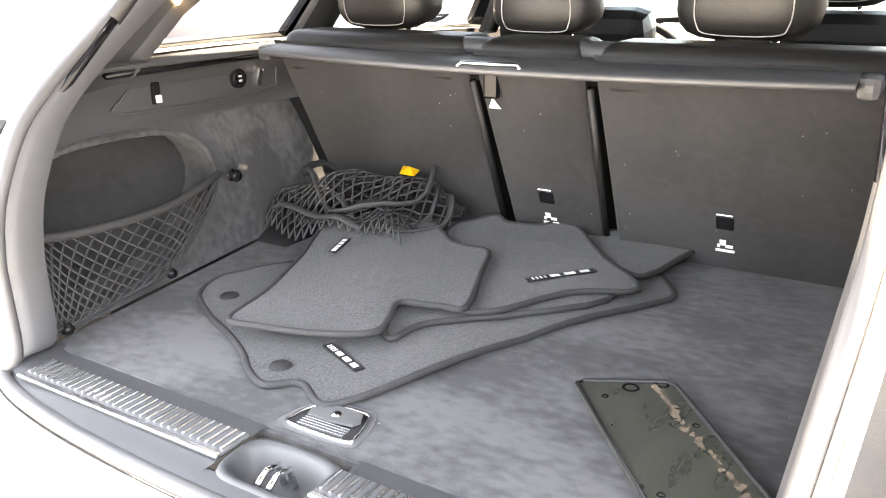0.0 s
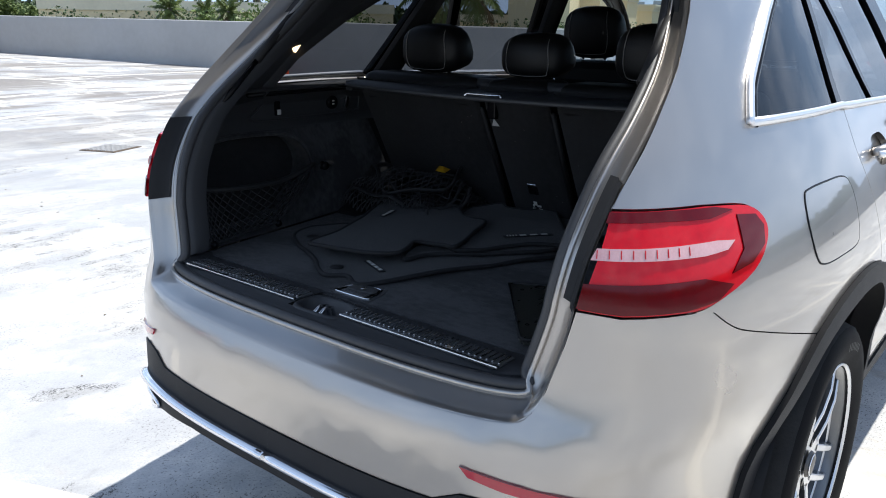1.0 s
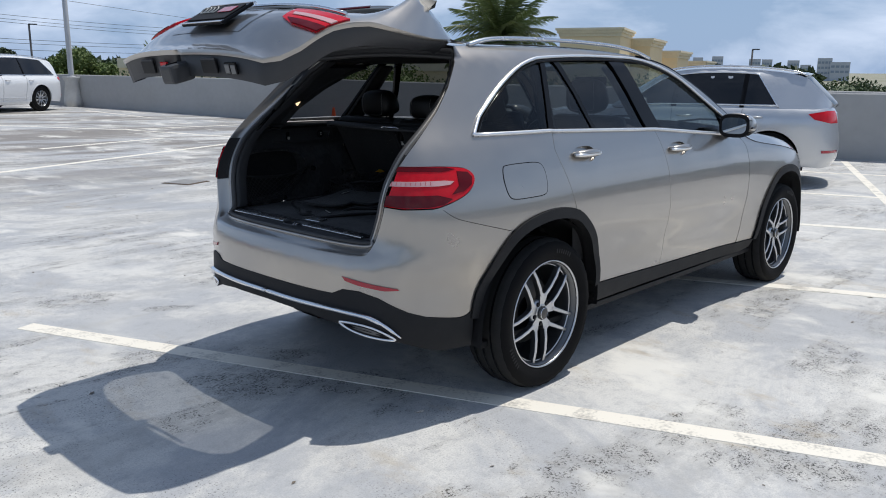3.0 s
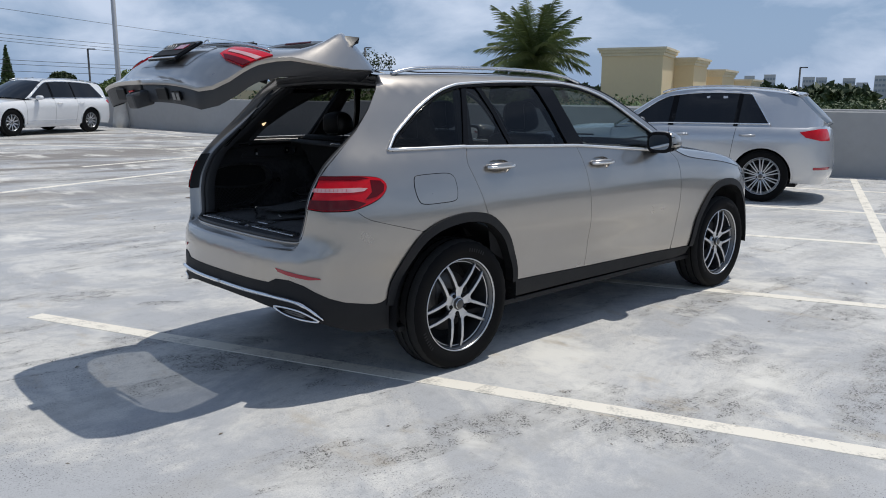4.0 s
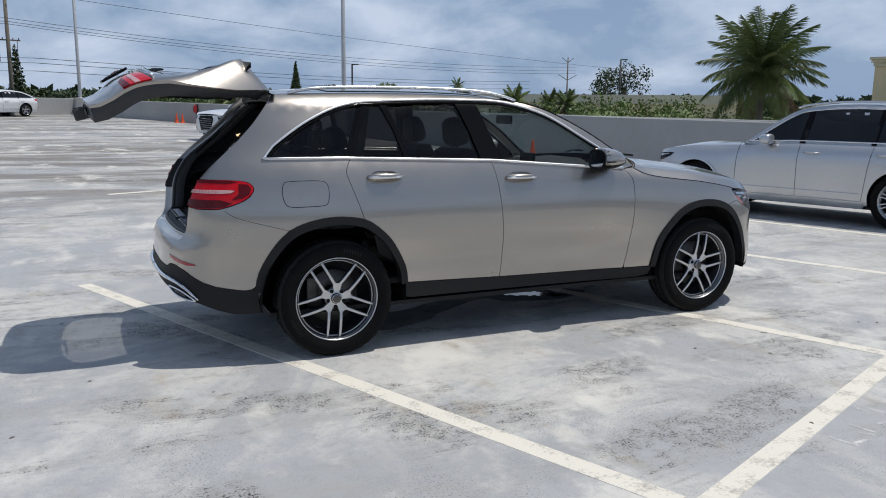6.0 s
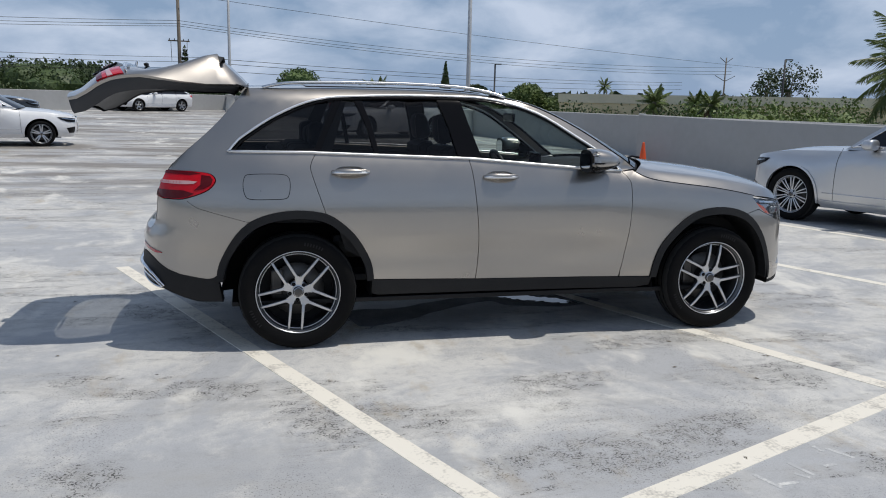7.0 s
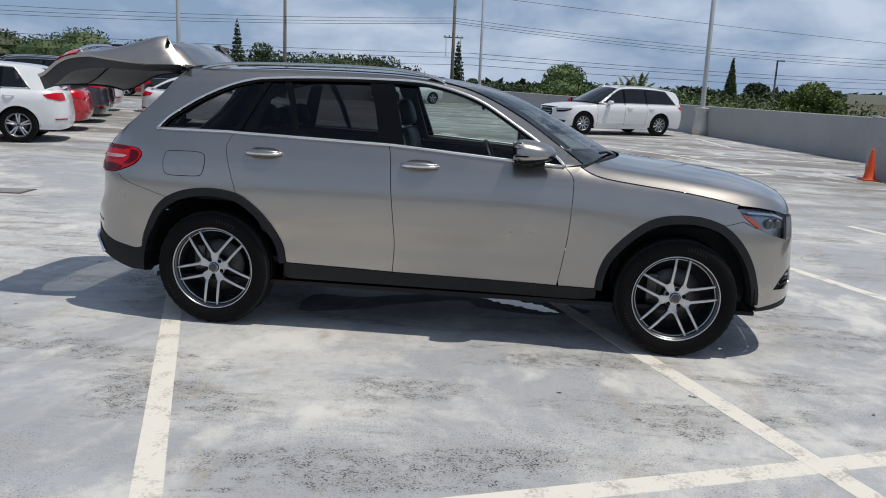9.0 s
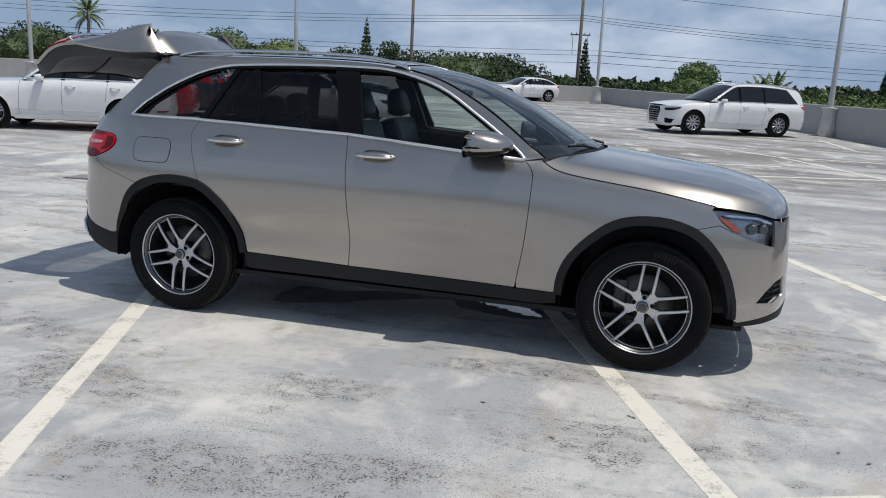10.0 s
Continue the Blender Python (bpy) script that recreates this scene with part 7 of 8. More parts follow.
def thicket(az0, az1, dist, el0, el1, mat, seed, label, n=6000, size=None):
    """A band of scrub and treetops across a range of bearings, as one object."""
    rnd = random.Random(seed)
    blobs = []
    steps = int(abs(az1 - az0) * dist * .0175 / 2.6) + 2
    for k in range(steps):
        az = az0 + (az1 - az0) * k / (steps - 1) + rnd.uniform(-.3, .3)
        d = dist * rnd.uniform(.92, 1.12)
        x, y = at_bearing(az, d)
        top = height_at(el0 + (el1 - el0) * k / (steps - 1) + rnd.uniform(-.30, .12), d)
        s = rnd.uniform(.8, 1.5) * 3.3
        zb = min(land(x, y), top - 4)
        hz = (top - zb) / 2
        blobs.append((x, y, top - hz, s, s, hz))
    tagged(leaves("scrub", blobs, int(n * 2.3), size or max(.15, dist * .0021), M[mat], None, seed, core=.78), label, "trees", kind="stuff")


thicket(14, 29, 120, .10, .30, "leafdark", 21, "low dark scrub beyond the near parapet", 14250)
thicket(29, 50, 80, .25, .35, "leaf", 22, "green shrubs at the foot of a beige building", 14250)
thicket(50, 59, 62, 1.0, 1.25, "leaflight", 23, "bright green shrubs beyond the parapet", 11970)
thicket(57, 68, 75, .55, .75, "leaf", 24, "green shrubs in front of a long building", 14250)
thicket(66, 92, 110, 1.05, 1.15, "leafdark", 25, "band of dark scrub beyond the parapet", 25650)
thicket(72, 90, 85, .65, .75, "leaflight", 26, "yellow-green scrub beyond the parapet", 14250)
thicket(89, 98.5, 105, .95, 1.0, "leafdark", 27, "low band of dark green treetops", 16000)
thicket(98, 108, 105, 1.9, 2.3, "leafdark", 38, "rounded band of dark green treetops", 18000)
thicket(100, 112, 112, 2.5, 2.4, "leafdark", 37, "dense dark treetops behind the parapet", 18000)
thicket(106, 140, 118, 2.1, 2.4, "leafdark", 28, "dense band of dark treetops", 34200)
thicket(138, 175, 120, 2.0, 1.6, "leafdark", 29, "dense band of dark treetops", 17100)
thicket(-60, 14, 160, .4, .6, "leafdark", 30, "far low treetops", 11400)
# out of view: added so the car paint mirrors a dark band
thicket(180, 345, 75, 5.2, 4.6, "leafdark", 33, "unseen treetops added behind the deck to darken reflections", 16000)
thicket(20, 110, 320, .95, 1.1, "leafdark", 31, "distant hazy treeline", 17100, 2.2)
tree(87.3, 105, 2.45, 11.5, "leaf", 3)
tree(104.2, 100, 2.40, 15, "leaf", 4)
tree(101.0, 105, 2.25, 12, "leafdark", 5)
tree(120.0, 95, 3.25, 15, "leaf", 6, n=7000)
tree(116.0, 98, 2.75, 14, "leaflight", 7)
tree(125.5, 100, 2.9, 16, "leafdark", 8, n=7000)
tree(131.5, 98, 2.85, 15, "leafdark", 9)
tree(112.0, 105, 2.2, 13, "leafdark", 10)
tree(71.0, 95, 1.75, 8, "leaflight", 11)
tree(74.5, 120, 1.6, 7, "leafdark", 12)
tree(52.9, 320, 3.45, 21, "leafdark", 13, "thin grey-green tree with an open crown", 420)
tree(54.3, 330, 3.0, 16, "leafdark", 14, "thin grey-green tree with an open crown", 300)


def conifer(az, dist, el_top, seed):
    x, y = at_bearing(az, dist)
    zb = land(x, y)
    H = height_at(el_top, dist) - zb
    t = empty("conifer", "slender dark tiered pine beyond the parapet", "tree", Matrix.Translation((x, y, zb)), group="tiered pines")
    tube("trunk", [(0, 0, 0), (0, 0, H)], [.25, .03], M["bark"], t, 8)
    rnd = random.Random(seed)
    blobs = []
    for k in range(22):
        z = H * (.30 + .69 * k / 21)
        R = (H - z) * .17 + .12
        for j in range(7):
            a = j * 2 * math.pi / 7 + rnd.uniform(-.3, .3)
            blobs.append((R * .6 * math.cos(a), R * .6 * math.sin(a), z + .1 * R, R * .5, R * .5, .22))
    leaves("crown", blobs, 5200, dist * .0017, M["leafdark"], t, seed, core=0)


conifer(76.3, 280, 3.15, 1)
conifer(110.3, 100, 4.35, 2)
conifer(94.9, 102, 3.65, 3)
tree(108.6, 100, 3.0, 5, "leafdark", 16, "dark bushy tree beside a tiered pine", 1200)


def frond_mesh(name, length, droop, n, parent, mat, m, rnd, leaf=.55, wide=.045):
    """One pinnate palm leaf: a curved rib with drooping leaflets on both sides."""
    V, F = [], []
    pts = []
    for k in range(n + 1):
        t = k / n
        pts.append(Vector((length * (t - .12 * droop * t * t), 0, length * (.42 * t - droop * .62 * t * t))))
    for k in range(n):
        a, b = pts[k], pts[k + 1]
        w = .028 * (1 - k / n) + .006
        i = len(V)
        V += [a + Vector((0, w, 0)), a + Vector((0, -w, 0)), b + Vector((0, -w * .9, 0)), b + Vector((0, w * .9, 0))]
        F.append((i, i + 1, i + 2, i + 3))
    for k in range(2, n + 1):
        t = k / n
        L = leaf * math.sin(math.pi * min(1, .12 + t * .86)) ** .6
        for s in (1, -1):
            for j in range(3):
                p = pts[k - 1].lerp(pts[k], j / 3)
                d = Vector((.55 + .3 * t, s * (.85 + rnd.uniform(-.15, .15)), -.40 - rnd.uniform(0, .60))).normalized()
                q = p + d * L
                e = Vector((wide, 0, .01))
                i = len(V)
                V += [p - e * .5, p + e * .5, p.lerp(q, .6) + e * .45 + Vector((0, 0, .02)), q, p.lerp(q, .6) - e * .45 + Vector((0, 0, .02))]
                F.append((i, i + 1, i + 2, i + 3, i + 4))
    return obj(name, [m @ v for v in V], F, mat, parent, smooth=False)


def palm(x, y, z_head, zb, fronds, length, seed, label, leaf=.55, n=14, wide=.045):
    t = empty("palm_tree", label, "palm tree", Matrix.Translation((x, y, zb)), group="palms")
    rnd = random.Random(seed)
    H = z_head - zb
    tube("trunk", [(0, 0, 0), (.1, 0, H * .5), (0, 0, H)], [.24, .18, .14], M["bark"], t, 10)
    tube("crown_shaft", [(0, 0, H - .6), (0, 0, H + .35)], [.15, .08], M["leaflight"], t, 10)
    for k in range(fronds):
        f = k / (fronds - 1)
        az = k * 137.5 + rnd.uniform(-12, 12)
        up = 86 - 112 * f ** .95
        m = Matrix.Translation((0, 0, H + .1 - .3 * f)) @ Matrix.Rotation(radians(az), 4, "Z") @ Matrix.Rotation(radians(-up + 22), 4, "Y")
        frond_mesh("frond", length * rnd.uniform(.85, 1.1), .50 + .45 * f + rnd.uniform(-.1, .1), n, t, M["deadfrond"] if f > .93 and rnd.random() < .5 else M["frond"], m, rnd, leaf, wide)
    return t


palm(26.9, 21.6, 3.42, -7, 48, 3.15, 7, "tall feathery palm rising behind the parapet", .95, 22, .036)
for az, d, el, L, sd in ((62.6, 60, 1.15, 1.5, 1), (58.8, 62, .95, 1.3, 2), (59.7, 70, .9, 1.3, 3), (82.0, 75, 1.2, 2.2, 4), (128.5, 95, 4.1, 2.8, 5), (82.9, 77, 1.05, 2.0, 6), (65.3, 150, 1.9, 2.0, 8)):
    x, y = at_bearing(az, d)
    palm(x, y, height_at(el, d) - L * .35, land(x, y), 18, L, 40 + sd, "small palm beyond the parapet", .45, 9, .09)


# ---- buildings ----
def stucco_block(name, az_l, az_r, dist, el_top, depth, label, cornice=True, back=0.0):
    """A plain rendered tower with a stepped cornice. Its front spans two bearings."""
    a, b = Vector(at_bearing(az_l, dist, (-2.6, -4.3))), Vector(at_bearing(az_r, dist + back, (-2.6, -4.3)))
    d = b - a
    n = Vector((-d.y, d.x)).normalized()
    if n.dot(a) < 0:
        n = -n
    zt = height_at(el_top, dist)
    zb = -7.5
    h = empty(name, label, "building")
    def prism(nm, grow, z0, z1, mat, parent):
        u = d.normalized()
        q = [a - u * grow - n * grow, b + u * grow - n * grow, b + u * grow + n * (depth + grow), a - u * grow + n * (depth + grow)]
        bm = bmesh.new()
        lo, hi = [bm.verts.new((p.x, p.y, z0)) for p in q], [bm.verts.new((p.x, p.y, z1)) for p in q]
        bm.faces.new(hi); bm.faces.new(lo[::-1])
        for i in range(4):
            bm.faces.new((lo[i], lo[(i + 1) % 4], hi[(i + 1) % 4], hi[i]))
        bmesh.ops.recalc_face_normals(bm, faces=bm.faces)
        return part(nm, bm, mat, parent)
    prism("wall", 0, zb, zt - .9, M["stucco"], h)
    if cornice:
        prism("cornice", .12, zt - .9, zt - .55, M["stucco_band"], h)
        prism("cornice", .30, zt - .55, zt - .25, M["stucco_band"], h)
        prism("cornice", .45, zt - .25, zt, M["stucco_band"], h)
    else:
        prism("coping", .10, zt - .9, zt, M["stucco_band"], h)
    return h


stucco_block("beige_tower", 36.1, 32.0, 92, 3.45, 8, "beige stucco tower block with a stepped cornice", back=-1.4)
stucco_block("beige_tower", 32.2, 29.9, 99, 2.75, 7, "beige stucco block with a stepped cornice, next in the row", back=-1.0)
stucco_block("beige_tower", 30.2, 28.0, 108, 1.95, 7, "smaller beige stucco block with a cornice", back=-1.0)
stucco_block("beige_tower", 28.3, 26.2, 118, 1.3, 6, "lowest beige stucco block of the row", back=-1.0)
stucco_block("beige_shop", 40.0, 35.8, 96, .55, 10, "low beige wall beside the stucco towers", False)
stucco_block("long_building", 66.0, 44.0, 84, 1.08, 12, "long flat-roofed beige building behind shrubs", False)


def tower(az, dist, el, w, seed):
    x, y = at_bearing(az, dist, (-2.93, -3.85))
    zt, zb = height_at(el, dist), land(x, y)
    t = empty("high_rise", "distant hazy blue-grey high-rise", "building", Matrix.Translation((x, y, zb)) @ Matrix.Rotation(radians(az), 4, "Z"), group="distant high-rises")
    H = zt - zb
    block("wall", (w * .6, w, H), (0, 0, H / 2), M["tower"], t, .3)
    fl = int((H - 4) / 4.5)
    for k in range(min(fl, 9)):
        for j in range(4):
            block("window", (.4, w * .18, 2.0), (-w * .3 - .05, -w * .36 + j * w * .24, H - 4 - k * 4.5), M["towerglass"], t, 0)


for az, el, w, sd in ((24.75, 1.62, 10, 1), (26.0, 1.55, 9, 2), (22.4, 1.45, 10, 3), (21.65, 1.42, 9, 4), (20.8, 1.02, 10, 5), (20.05, 1.36, 10, 6), (19.3, 1.08, 9, 7), (18.2, 1.5, 12, 8), (17.3, 1.25, 16, 9)):
    tower(az, 800, el, w, sd)


# ---- poles and wires ----
def util_pole(x, y, h, label, arms=True, turn=0.0):
    zb = land(x, y)
    p = empty("utility_pole", label, "utility pole", Matrix.Translation((x, y, zb)) @ Matrix.Rotation(radians(turn), 4, "Z"), group="utility poles")
    H = h - zb
    tube("shaft", [(0, 0, 0), (0, 0, H)], [.26, .17], M["timber"], p, 12)
    if arms:
        for dz in (arms if isinstance(arms, tuple) else (3.0,)):
            block("crossarm", (2.4, .12, .14), (0, .15, H - dz), M["timber"], p, .01)
            for sx in (-1.05, -.5, .5, 1.05):
                lathe("insulator", [(.0, 0), (.05, 0), (.04, .12), (.06, .18), (0, .2)], M["clad"], p, 10, "z", (sx, .15, H - dz + .07))
            for sx in (-.9, .9):
                tube("drop_wire", [(sx, .16, H - dz), (sx * .95, .2, H - dz - 2.3)], .03, M["cable"], p, 5)
    return p


U1, U2 = (-7.6, 93.0), (-27.5, 89.0)
util_pole(*U1, 15.5, "tall timber utility pole with crossarm and wires", (7.2,), 10)
util_pole(*U2, 14.5, "tall plain timber utility pole", False)
HP = at_bearing(57.1, 240)
hp = util_pole(*HP, height_at(3.65, 240), "utility pole with raised V-shaped arms", False)


def arm_pole(az, dist, el, label, base=(1.5, -5.4)):
    x, y = at_bearing(az, dist, base)
    zb = land(x, y)
    H = height_at(el, dist) - zb
    p = empty("street_lamp", label, "street lamp", Matrix.Translation((x, y, zb)) @ Matrix.Rotation(radians(az - 90), 4, "Z"), group="dark street lamps")
    tube("shaft", [(0, 0, 0), (0, 0, H)], [.0013 * dist, .0010 * dist], M["darkpole"], p, 8)
    block("lamp_head", (.0085 * dist, .3, .0013 * dist), (.0038 * dist, 0, H), M["darkpole"], p, .03)


for az, d, el in ((73.4, 97.5, 3.05), (53.4, 260, 3.5), (24.6, 110, 2.1)):
    arm_pole(az, d, el, "dark street lamp with a flat head")
hz = height_at(3.65, 240) - land(*HP)
for sx in (-1, 1):
    tube("v_arm", [(0, 0, hz - 1.5), (sx * 2.0, 0, hz - .1)], .09, M["darkpole"], hp, 6)
    tube("v_arm", [(0, 0, hz - 6.6), (sx * 3.2, 0, hz - 5.0)], .09, M["darkpole"], hp, 6)


def wire(a, b, sag, label="thin black overhead wire", r=.025):
    a, b = Vector(a), Vector(b)
    pts = [a.lerp(b, k / 20) - Vector((0, 0, sag * 4 * (k / 20) * (1 - k / 20))) for k in range(21)]
    tagged(tube("overhead_wire", pts, r, M["cable"], None, 5), label, "wire", group="overhead wires")


def bear(az, dist, el):
    x, y = at_bearing(az, dist)
    return (x, y, height_at(el, dist))


for e_l, e_m, e_r in ((4.9, 5.25, 3.0), (4.6, 5.05, 2.75), (4.35, 4.9, 2.55)):
    wire(bear(135, 120, e_l - .9), bear(95.3, 98, e_m), .8)
    wire(bear(95.3, 98, e_m), bear(56.9, 150, e_r), 1.4)
wire(bear(96.0, 98, 7.0), bear(54.0, 170, 2.9), .6)
wire(bear(96.0, 98, 6.9), bear(140, 120, 5.2), .6)
for e in (2.55, 2.25, 1.75):
    wire(bear(140, 80, e), bear(94, 98, e + .35), .5, r=.022)
    wire(bear(94, 98, e + .35), bear(60, 170, 1.5 + (e - 1.75) * .6), .7, r=.03)


# ---- the other parked cars ----
def simple_car(label, paint, m, wb, ro, fo, half, height, belt, hood, deck_top, top, style, radius=.345, rails=False, chrome=True, clad=False, kind="suv", dlo_end=None, grille=True):
    """A parked car. Local frame: rear axle at the origin, nose at +x. top: the roof's edge as (x, z) from the tail to the cowl."""
    car = empty("car", label, "car", m, group="other parked cars")
    xe, xn = -ro, wb + fo
    plan = [(xe, 0), (xe + .01, half * .35), (xe + .06, half * .62), (xe + .17, half * .83), (xe + .36, half * .94), (-.1, half * .995), (.3, half), (wb / 2, half * .985), (wb - .2, half), (wb + .1, half * .995), (xn - .42, half * .93), (xn - .22, half * .80), (xn - .10, half * .62), (xn - .03, half * .35), (xn, 0)]
    side = [(.15, .14), (.3, .06), (.45, .03), (.62, .008), (.76, 0), (belt - .14, .006), (belt - .07, .03), (belt, .075), (belt + .06, .14)]
    end = [(.15, .16), (.3, .05), (.42, .0), (.6, .0), (.75, .02), (deck_top - .12, .05), (deck_top - .04, .09), (deck_top + .05, .19), (deck_top + .3, .5)]
    nose = [(.15, .16), (.3, .04), (.42, 0), (.62, .0), (hood - .16, .03), (hood - .08, .07), (hood, .15), (hood + .2, .5)]
    K = Skin(Shell(plan, side, end, nose, [(xe - 1, hood), (xn + 1, hood)], (wb - .95, wb - .3)))
    K.shell.seam = lambda x: np.full_like(np.asarray(x, float), 1.0)
    cowl, tail_base = top[-1][0], top[0][0]

    def edge_z(x):
        return float(np.interp(x, (xe, xe + .12, tail_base, tail_base + .25, wb * .5, cowl - .35, cowl, wb + .1, xn - .25, xn), (deck_top - .05, deck_top, deck_top + .0, belt, belt, belt - .02, hood, hood - .035, hood - .12, hood - .20)))
    xs = list(np.linspace(xe + .13, xn - .2, 40))
    arch = lambda cx: arc(cx, radius, radius + .055, -12, 192, 22)
    bottom_f = [q for q in arch(wb)]
    bottom_r = [q for q in arch(0)]
    line_top = K.flat([("tail", edge_z(xe))]) + K.flat([(x, edge_z(x)) for x in xs]) + K.flat([("nose", edge_z(xn))])
    low = K.flat([("nose", .26), (xn - .2, .24)]) + K.flat(bottom_f) + K.flat([(wb - radius - .1, .24), (radius + .1, .24)]) + K.flat(bottom_r) + K.flat([(xe + .2, .26), ("tail", .28)])
    K.build("body", [densify(line_top + low, .09)], paint, car, -1, 0, .03, .12, both=True)
    for sd in (-1, 1):
        for cx in (0, wb):
            make_wheel(car, cx, sd * (half - .125), sd, style, radius, .225)
            liner(car, cx, sd * (half - .045), sd, radius, radius + .05, .28)
            if clad:
                ring = arch(cx)
                inner = [(cx + (x - cx) * .93, radius + (z - radius) * .93) for x, z in ring]
                K.panel("arch_trim", ring + inner[::-1], M["clad"] if clad == "dark" else paint, car, sd, off=.012, gap=0, rim=.04, step=.06)
        K.panel("sill", [(radius + .08, .33), (wb - radius - .08, .33), (wb - radius - .08, .235), (radius + .08, .235)], M["clad"] if clad == "dark" else paint, car, sd, off=.012, gap=0, rim=.04)
        tube("body_crease", K.line([(x, .43) for x in np.linspace(radius + .12, wb - radius - .12, 8)], .004, sd), .010, M["chrome"] if chrome else paint, car, 6, flat=.5)
    # glasshouse
    def half_at(x, z):
        base = float(K.shell.at(K.shell.u_of_x(x, min(edge_z(x), belt)), min(edge_z(x), belt))[1])
        base = min(base, half - .06)
        return base - .01 - max(0, z - belt + .02) * .50 - max(0, z - (height - .10)) * .8
    tl = smooth_line(top, 6)

    def cab(x, z):
        return (x, half_at(x, z), z)
    side_poly = tl + [(x, edge_z(x) - .01) for x in np.linspace(cowl, tail_base, 10)][1:-1]
    win = shrink(densify(side_poly, .15), .055)
    zmin = belt + .012
    win = [(x, max(z, zmin)) for x, z in win]
    if dlo_end is not None:
        # the glazing tapers to a point ahead of the tail
        x0, x1 = dlo_end
        win = [(max(x, x0 + max(0.0, z - zmin) * (x1 - x0) / (height - .14 - belt)), z) for x, z in win]
    for sd in (-1, 1):
        shaped("cabin_side", [densify(side_poly, .12)], lambda x, z: (x, sd * half_at(x, z), z), paint, car, .12)
        pane = shaped("side_glass", [densify(win, .12)], lambda x, z: (x, sd * (half_at(x, z) + .006), z), M["roofglass"], car, .12, label="dark side glazing")
        tube("window_trim", [(x, sd * (half_at(x, z) + .008), z) for x, z in win], .010, M["chrome"] if chrome else M["gloss"], car, 6, True)
        bx = wb * .5 - .12
        for x0, x1 in ((bx - .03, bx + .05), (bx - .93, bx - .87)):
            zt = float(np.interp((x0 + x1) / 2, [q[0] for q in tl], [q[1] for q in tl])) - .06
            if zt > belt + .1:
                shaped("window_post", [densify([(x0, zmin), (x1, zmin), (x1 - .03, zt), (x0 - .03, zt)], .1)], lambda x, z: (x, sd * (half_at(x, z) + .012), z), M["gloss"], car, .1)
        # shut lines and handles
        for x0, bend in ((bx + .02, .02), (bx - .92, .10), (cowl - .30 + .35, .03)):
            pts = [(x0 + bend * (1 - (z - .3) / (belt - .3)), z) for z in np.linspace(.34, belt - .01, 8)]
            if x0 < .6:
                pts = [q for q in pts if math.hypot(q[0], q[1] - radius) > radius + .08]
            tube("shut_line", K.line(pts, .0012, sd), .0028, M["gloss"], car, 5)
        for x0 in (bx - .16, bx - 1.08):
            c = K.line([(x0 + k * .035, belt - .11) for k in (-3, -1, 1, 3)], 0, sd)
            tube("door_handle", [(p[0], p[1] + sd * (.008 if k in (0, 3) else .034), p[2]) for k, p in enumerate(c)], .014, paint, car, 8)
        # mirror
        bm = bmesh.new()
        bmesh.ops.create_uvsphere(bm, u_segments=16, v_segments=10, radius=1)
        for v in bm.verts:
            q = [math.copysign(abs(c) ** .7, c) for c in v.co]
            v.co = (cowl - .42 + (.05 if q[0] < 0 else .12) * q[0], sd * (half + .04 + .115 * q[1]), belt + .055 + .072 * q[2])
        part("wing_mirror", bm, paint, car, smooth=True)
        tube("mirror_foot", [(cowl - .40, sd * (half - .08), belt - .01), (cowl - .42, sd * (half - .02), belt + .01)], .025, M["gloss"], car, 8)
        # lamps
        K.panel("tail_lamp", [("h", half * .52, deck_top - .06), (xe + .20, deck_top - .06), (xe + .42, deck_top - .10), (xe + .34, deck_top - .17), (xe + .15, deck_top - .22), ("h", half * .52, deck_top - .22)], M["lampred"], car, sd, off=.008, gap=0, rim=.02, step=.07, label="red tail lamp")
        K.panel("rear_reflector", [("h", half * .55, .50), (xe + .22, .50), (xe + .22, .465), ("h", half * .55, .465)], M["reflector"], car, sd, off=.006, gap=0, rim=.01, step=.07)
        hl = K.panel("head_lamp", [(xn - .50, hood - .16), (xn - .30, hood - .17), ("u", K.shell.hi - half * .55, hood - .20), ("u", K.shell.hi - half * .60, hood - .30), (xn - .26, hood - .28), (xn - .42, hood - .22)], M["gloss"], car, sd, off=.008, gap=0, rim=.02, step=.07, label="headlamp with bright running light")
        K.panel("running_light", [(xn - .44, hood - .185), (xn - .28, hood - .195), ("u", K.shell.hi - half * .60, hood - .22), ("u", K.shell.hi - half * .60, hood - .235), (xn - .28, hood - .21)], M["satin"], hl, sd, off=.011, gap=0, rim=.004, step=.07)
        K.panel("bumper_vent", [(xn - .30, .47), ("u", K.shell.hi - half * .62, .50), ("u", K.shell.hi - half * .62, .34), (xn - .24, .34)], M["gloss"], car, sd, off=.004, gap=0, rim=.0, step=.08)
        if rails:
            pts = [q for q in tl if top[1][0] + .05 < q[0] < top[-2][0] - .05 and q[1] > height - .16]
            tube("roof_rail", [(x, sd * half_at(x, z), z + .035) for x, z in pts], .014, M["satin"], car, 8)
    # hood, boot lid, screens, roof
    def strip_row(x, z, crown, bow=0.0, wid=None):
        h = wid if wid is not None else half_at(x, z)
        return [(x + bow * (1 - w * w), w * h, z + crown * (1 - w * w)) for w in np.linspace(-1, 1, 15)]
    rows = [strip_row(x, edge_z(x), .055 * min(1, (xn - x) / .5 + .15), .10 * max(0, (x - xn + .5) / .5), float(K.shell.at(K.shell.u_of_x(x, edge_z(x)), edge_z(x))[1])) for x in np.linspace(cowl - .02, xn - .16, 14)]
    sheet("hood", rows, paint, car)
